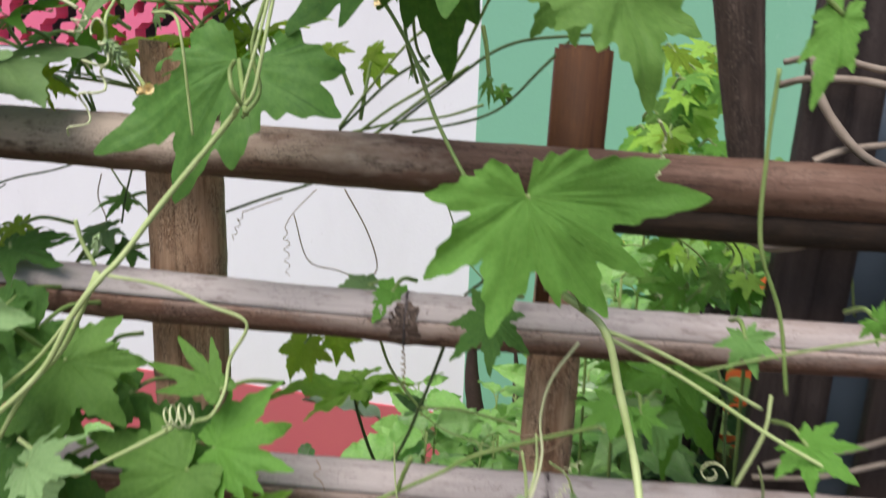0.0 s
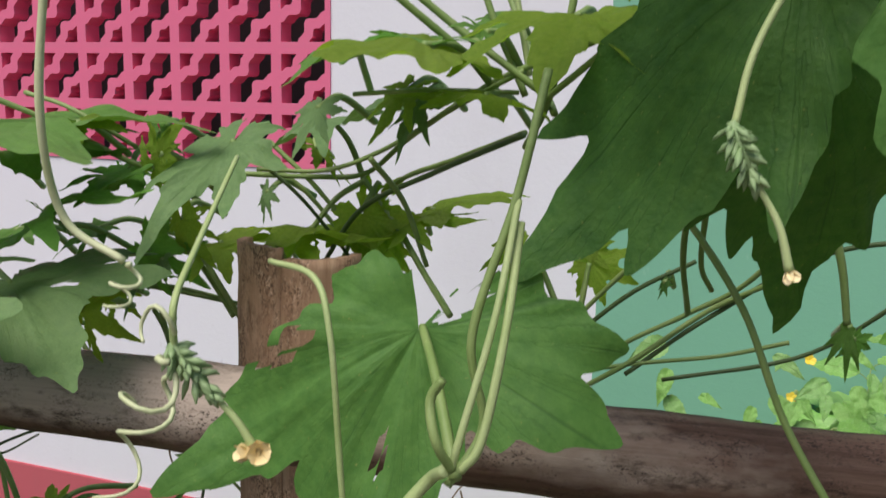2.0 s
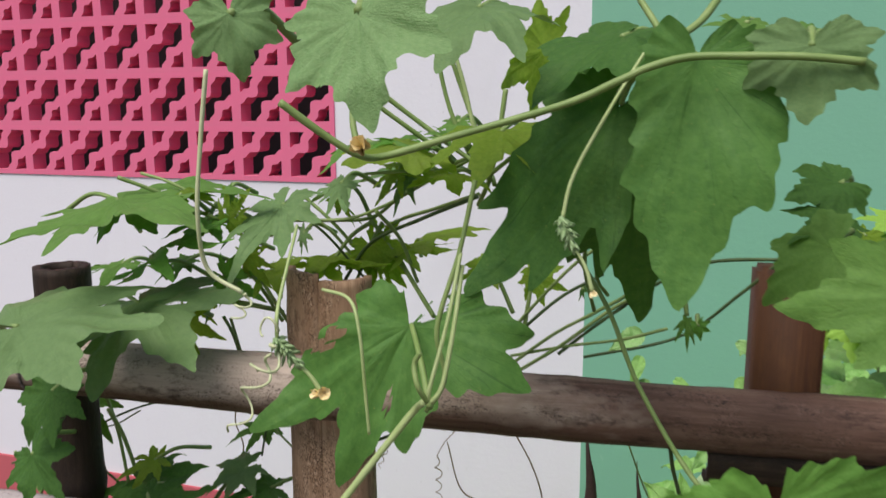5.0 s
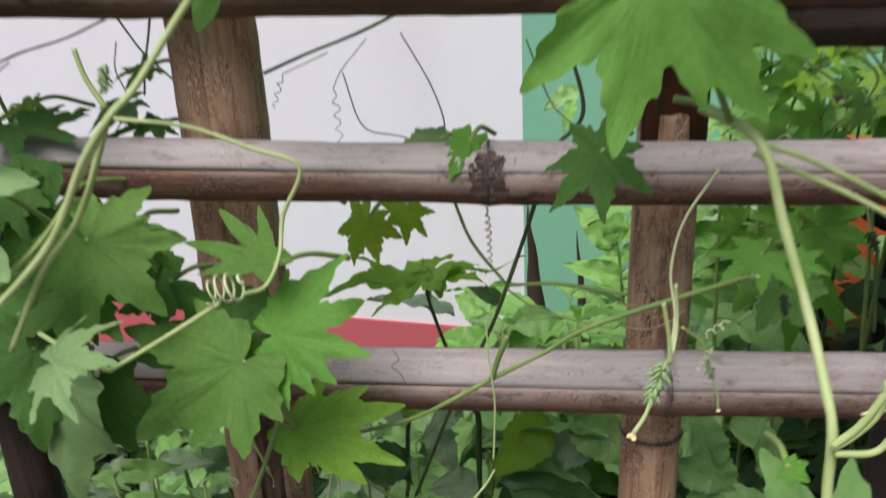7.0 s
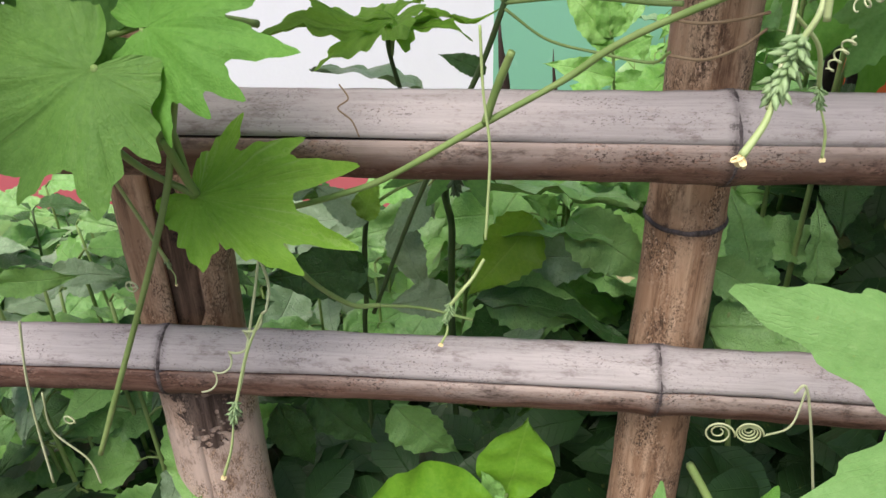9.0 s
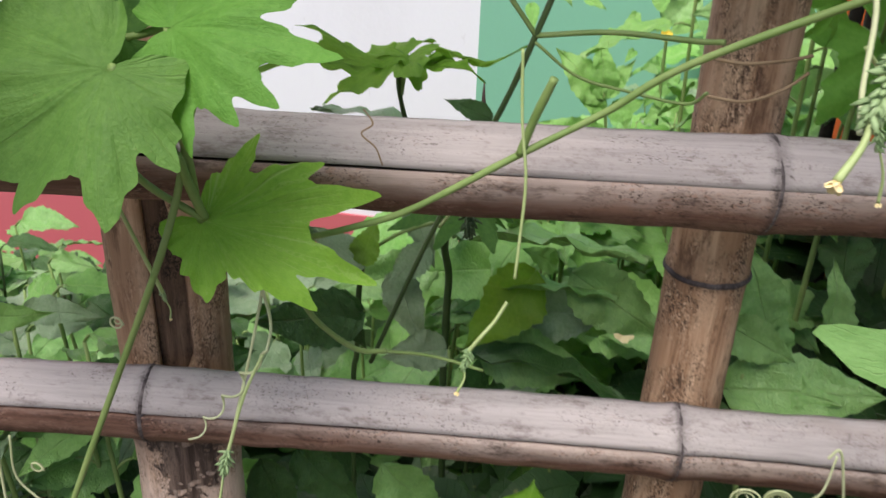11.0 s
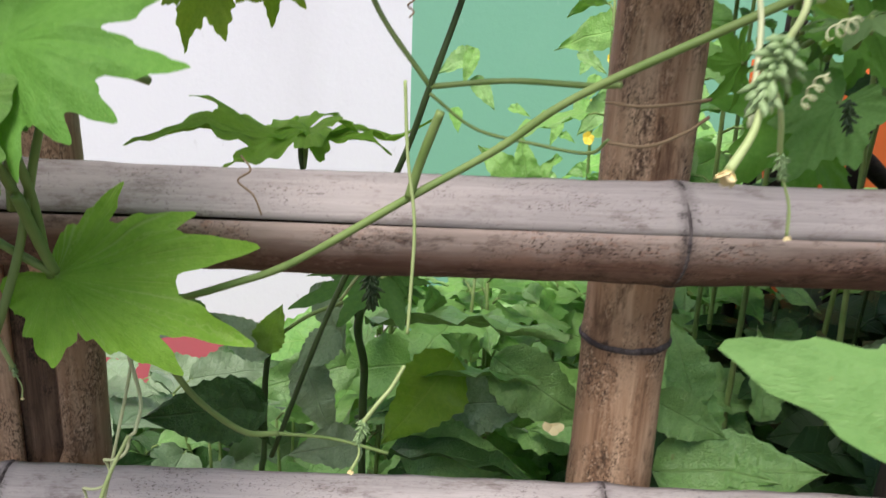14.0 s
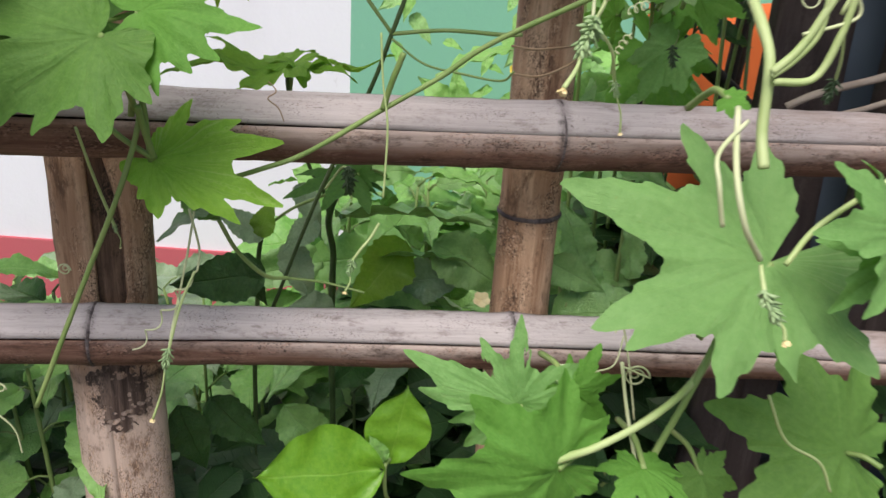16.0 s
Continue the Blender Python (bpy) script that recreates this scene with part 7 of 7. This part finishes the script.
vine_leaf(lower, (0.225, 0.200, 1.383), (0.193, 0.170, 1.387), 'sharp', YOUNG, seed=911, roll=5, teeth=0.12)
vine_leaf(lower, (0.250, 0.200, 1.391), (0.225, 0.170, 1.370), 'ragged', FRESH, seed=912, roll=32, teeth=0.12)
vine_leaf(lower, (0.164, 0.120, 1.396), (0.157, 0.090, 1.383), 'ragged', FRESH, seed=913, roll=-13, teeth=0.12)
vine_leaf(lower, (0.168, 0.220, 1.313), (0.133, 0.190, 1.307), 'ragged', YOUNG, seed=914, roll=26, teeth=0.12)
vine_leaf(lower, (0.215, 0.130, 1.376), (0.176, 0.100, 1.367), 'ragged', YOUNG, seed=915, roll=32, teeth=0.12)
vine_leaf(lower, (0.167, 0.120, 1.284), (0.142, 0.090, 1.266), 'sharp', FRESH, seed=916, roll=-10, teeth=0.12)
vine_leaf(lower, (0.148, 0.220, 1.342), (0.151, 0.190, 1.315), 'sharp', MIDDLE, seed=917, roll=-11, teeth=0.12)
vine_leaf(lower, (0.146, 0.070, 1.377), (0.106, 0.040, 1.383), 'ragged', YOUNG, seed=918, roll=-28, teeth=0.12)
vine_leaf(lower, (0.171, 0.150, 1.276), (0.180, 0.120, 1.266), 'sharp', MIDDLE, seed=919, roll=-22, teeth=0.12)
vine_leaf(lower, (0.193, 0.090, 1.386), (0.178, 0.060, 1.367), 'ragged', MIDDLE, seed=920, roll=-26, teeth=0.12)
vine_leaf(lower, (0.152, 0.150, 1.402), (0.151, 0.120, 1.387), 'ragged', FRESH, seed=921, roll=-11, teeth=0.12)
vine_leaf(lower, (0.140, 0.100, 1.343), (0.149, 0.070, 1.321), 'sharp', YOUNG, seed=922, roll=25, teeth=0.12)
vine_leaf(lower, (0.228, 0.110, 1.379), (0.223, 0.080, 1.365), 'sharp', FRESH, seed=923, roll=0, teeth=0.12)
vine_leaf(lower, (0.164, 0.070, 1.444), (0.147, 0.040, 1.438), 'ragged', FRESH, seed=924, roll=4, teeth=0.12)
vine_leaf(lower, (0.141, 0.070, 1.273), (0.104, 0.040, 1.276), 'sharp', YOUNG, seed=925, roll=18, teeth=0.12)
stem(lower, [(0.118, 0.120, 1.439), (0.184, 0.130, 1.393), (0.192, 0.120, 1.352)], 0.0016, STEM)
stem(lower, [(0.149, 0.120, 1.445), (0.217, 0.130, 1.401), (0.168, 0.120, 1.345)], 0.0016, STEM)
stem(lower, [(0.180, 0.120, 1.452), (0.227, 0.130, 1.396), (0.209, 0.120, 1.357)], 0.0016, STEM)
stem(lower, [(0.212, 0.120, 1.449), (0.282, 0.130, 1.406), (0.276, 0.120, 1.337)], 0.0016, STEM)
stem(lower, [(0.244, 0.120, 1.451), (0.304, 0.130, 1.419), (0.308, 0.120, 1.349)], 0.0016, STEM)
stem(lower, [(0.274, 0.120, 1.458), (0.336, 0.130, 1.418), (0.356, 0.120, 1.339)], 0.0016, STEM)
vine_leaf(lower, (0.234, 0.330, 1.494), (0.265, 0.300, 1.476), 'ragged', YOUNG, seed=950, roll=-27, teeth=0.12)
vine_leaf(lower, (0.228, 0.430, 1.586), (0.214, 0.400, 1.558), 'sharp', YOUNG, seed=951, roll=-15, teeth=0.12)
vine_leaf(lower, (0.177, 0.430, 1.506), (0.197, 0.400, 1.460), 'ragged', MIDDLE, seed=952, roll=18, teeth=0.12)
vine_leaf(lower, (0.198, 0.390, 1.547), (0.203, 0.360, 1.520), 'sharp', YOUNG, seed=953, roll=28, teeth=0.12)
vine_leaf(lower, (0.173, 0.430, 1.522), (0.213, 0.400, 1.507), 'sharp', MIDDLE, seed=954, roll=31, teeth=0.12)
vine_leaf(lower, (0.171, 0.270, 1.582), (0.193, 0.240, 1.585), 'ragged', YOUNG, seed=955, roll=-14, teeth=0.12)
vine_leaf(lower, (0.295, 0.570, 1.553), (0.241, 0.540, 1.521), 'ragged', YOUNG, seed=956, roll=-6, teeth=0.12)
vine_leaf(lower, (0.216, 0.490, 1.497), (0.260, 0.460, 1.460), 'ragged', YOUNG, seed=957, roll=2, teeth=0.12)
vine_leaf(lower, (0.285, 0.540, 1.455), (0.284, 0.510, 1.422), 'sharp', YOUNG, seed=958, roll=-12, teeth=0.12)

vine_leaf(lower, (0.232, 0.489, 1.519), (0.269, 0.459, 1.485), 'blunt', FRESH, seed=970, roll=23, teeth=0.12)
vine_leaf(lower, (0.203, 0.445, 1.491), (0.233, 0.415, 1.484), 'ragged', FRESH, seed=971, roll=-6, teeth=0.12)
vine_leaf(lower, (0.166, 0.254, 1.564), (0.141, 0.224, 1.550), 'ragged', FRESH, seed=972, roll=18, teeth=0.12)
vine_leaf(lower, (0.233, 0.435, 1.616), (0.196, 0.405, 1.607), 'sharp', FRESH, seed=973, roll=19, teeth=0.12)
vine_leaf(lower, (0.179, 0.512, 1.474), (0.159, 0.482, 1.427), 'blunt', YOUNG, seed=974, roll=10, teeth=0.12)
vine_leaf(lower, (0.167, 0.457, 1.488), (0.208, 0.427, 1.449), 'ragged', FRESH, seed=975, roll=-7, teeth=0.12)
vine_leaf(lower, (0.171, 0.329, 1.507), (0.156, 0.299, 1.473), 'blunt', FRESH, seed=976, roll=8, teeth=0.12)
vine_leaf(lower, (0.199, 0.343, 1.590), (0.220, 0.313, 1.569), 'ragged', FRESH, seed=977, roll=0, teeth=0.12)
vine_leaf(lower, (0.167, 0.327, 1.612), (0.199, 0.297, 1.575), 'ragged', YELLOWING, seed=978, roll=-29, teeth=0.12)
vine_leaf(lower, (0.188, 0.363, 1.577), (0.212, 0.333, 1.557), 'blunt', FRESH, seed=979, roll=9, teeth=0.12)
vine_leaf(lower, (0.267, 0.477, 1.607), (0.303, 0.447, 1.564), 'ragged', YOUNG, seed=980, roll=-8, teeth=0.12)
vine_leaf(lower, (0.237, 0.389, 1.602), (0.242, 0.359, 1.567), 'ragged', YELLOWING, seed=981, roll=-28, teeth=0.12)
vine_leaf(lower, (0.171, 0.313, 1.503), (0.168, 0.283, 1.487), 'sharp', YELLOWING, seed=982, roll=-13, teeth=0.12)
vine_leaf(lower, (0.235, 0.344, 1.563), (0.215, 0.314, 1.551), 'sharp', YOUNG, seed=983, roll=-21, teeth=0.12)
vine_leaf(lower, (0.217, 0.395, 1.592), (0.229, 0.365, 1.584), 'blunt', YOUNG, seed=984, roll=29, teeth=0.12)
vine_leaf(lower, (0.179, 0.428, 1.599), (0.203, 0.398, 1.577), 'ragged', FRESH, seed=985, roll=-27, teeth=0.12)

# ---- the leafy plants behind the fence ----
def top_of(x, y):
    """How high the herbs stand: low before the white wall, higher towards the green wall's far end."""
    d = y - 0.30
    side = x + 0.173 + 0.149 * d
    near = 1.263 - 0.47 * d - 0.24 * max(0.0, d - 1.2)
    mid = 1.263 - 0.30 * d
    tall = 1.263 - 0.05 * d
    k = min(max(side / (0.10 + 0.12 * d), 0), 1)
    j = min(max((side - 0.20 - 0.06 * d) / (0.10 + 0.16 * d), 0), 1)
    return (near * (1 - k) + mid * k) * (1 - j) + tall * j


rng = random.Random(42)
LABELS = {"mid": "leafy green herb with toothed oval leaves", "light": "bright light green leafy herb", "dark": "dark green leafy herb, partly shade-toned", "dusty": "greyish green leafy herb with dusty leaves"}
for k in range(150):
    v = 0.16 + 2.0 * (k / 150) ** 1.25
    u = rng.uniform(-0.75 - 0.75 * v, 0.55 + 0.45 * v)
    p = at(u, v, 0)
    if p.y > WALL - 0.12 or (v < 0.42 and -0.42 < u < 0.30):
        continue
    h = top_of(p.x, p.y) * rng.uniform(0.80, 1.0) - 0.03
    if h < ground_z(p.x, p.y) + 0.15:
        continue
    # dark leaves mixed in near the rails put the shade there into colour
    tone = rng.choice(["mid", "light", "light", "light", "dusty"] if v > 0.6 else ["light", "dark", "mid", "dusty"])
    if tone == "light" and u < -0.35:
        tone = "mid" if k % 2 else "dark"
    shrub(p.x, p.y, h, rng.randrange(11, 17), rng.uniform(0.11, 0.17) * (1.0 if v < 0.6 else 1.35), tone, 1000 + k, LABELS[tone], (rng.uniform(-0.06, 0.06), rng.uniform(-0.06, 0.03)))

for u, v, h in ((-0.62, 0.14, 0.93), (-0.52, 0.17, 0.90), (-0.45, 0.13, 0.88), (-0.70, 0.18, 0.95), (-0.57, 0.22, 0.92)):
    p = at(u, v, 0)
    shrub(p.x, p.y, h, 12, 0.12, "light", int(2000 - u * 100), "low leafy herb against the lower rail")


def undergrowth(count, seed, v0, v1, material, label):
    """Low dense ground leaves, all in one mesh."""
    rng = random.Random(seed)
    verts, faces, far, along = [], [], [], []
    for _ in range(count):
        v = v0 + (v1 - v0) * rng.random()
        u = rng.uniform(-0.9 - 0.8 * v, 0.6 + 0.5 * v)
        p = at(u, v, 0)
        if p.y > WALL - 0.05:
            continue
        g = ground_z(p.x, p.y)
        room = max(0.12, top_of(p.x, p.y) - (0.30 if v < 0.7 else 0.18) - g)
        p.z = g + room * rng.random() ** 0.8
        s = rng.uniform(0.07, 0.13) * (1.0 if v < 0.7 else 1.7)
        an = rng.uniform(0, 6.28)
        y = Vector((math.cos(an), math.sin(an), rng.uniform(-0.5, 0.5))).normalized()
        n = Vector((rng.uniform(-0.4, 0.4), rng.uniform(-1.0, 0.1), 1))
        n = (n - y * n.dot(y)).normalized()
        x = y.cross(n)
        b = len(verts)
        for f, w, dz in ((0, 0.01, 0), (0.25, 0.22, 0.01), (0.55, 0.26, -0.03), (0.8, 0.16, -0.10), (1, 0.01, -0.2)):
            for e in (-1, 0, 1):
                q = p + (y * f + x * w * e + n * (dz + 0.07 * abs(e) * w / 0.26)) * s
                verts.append(q)
                far.append(abs(e) * w)
                along.append(f)
        for r in range(4):
            for c in range(2):
                i = b + r * 3 + c
                faces.append((i, i + 1, i + 4, i + 3))
    me = bpy.data.meshes.new("undergrowth")
    me.from_pydata(verts, [], faces)
    me.polygons.foreach_set("use_smooth", [True] * len(me.polygons))
    me.materials.append(material)
    ob = new("undergrowth", me)
    veined(ob, far, along)
    return tagged(ob, label, "undergrowth", kind="stuff")


# near layer fills the gaps with the colour-darkened leaf
undergrowth(4200, 5, 0.08, 0.7, UNDER_SHADE, "dense undergrowth below the fence rails, gap shade in its green")
undergrowth(3000, 6, 0.7, 2.2, WILD, "dense low green undergrowth between the garden plants")
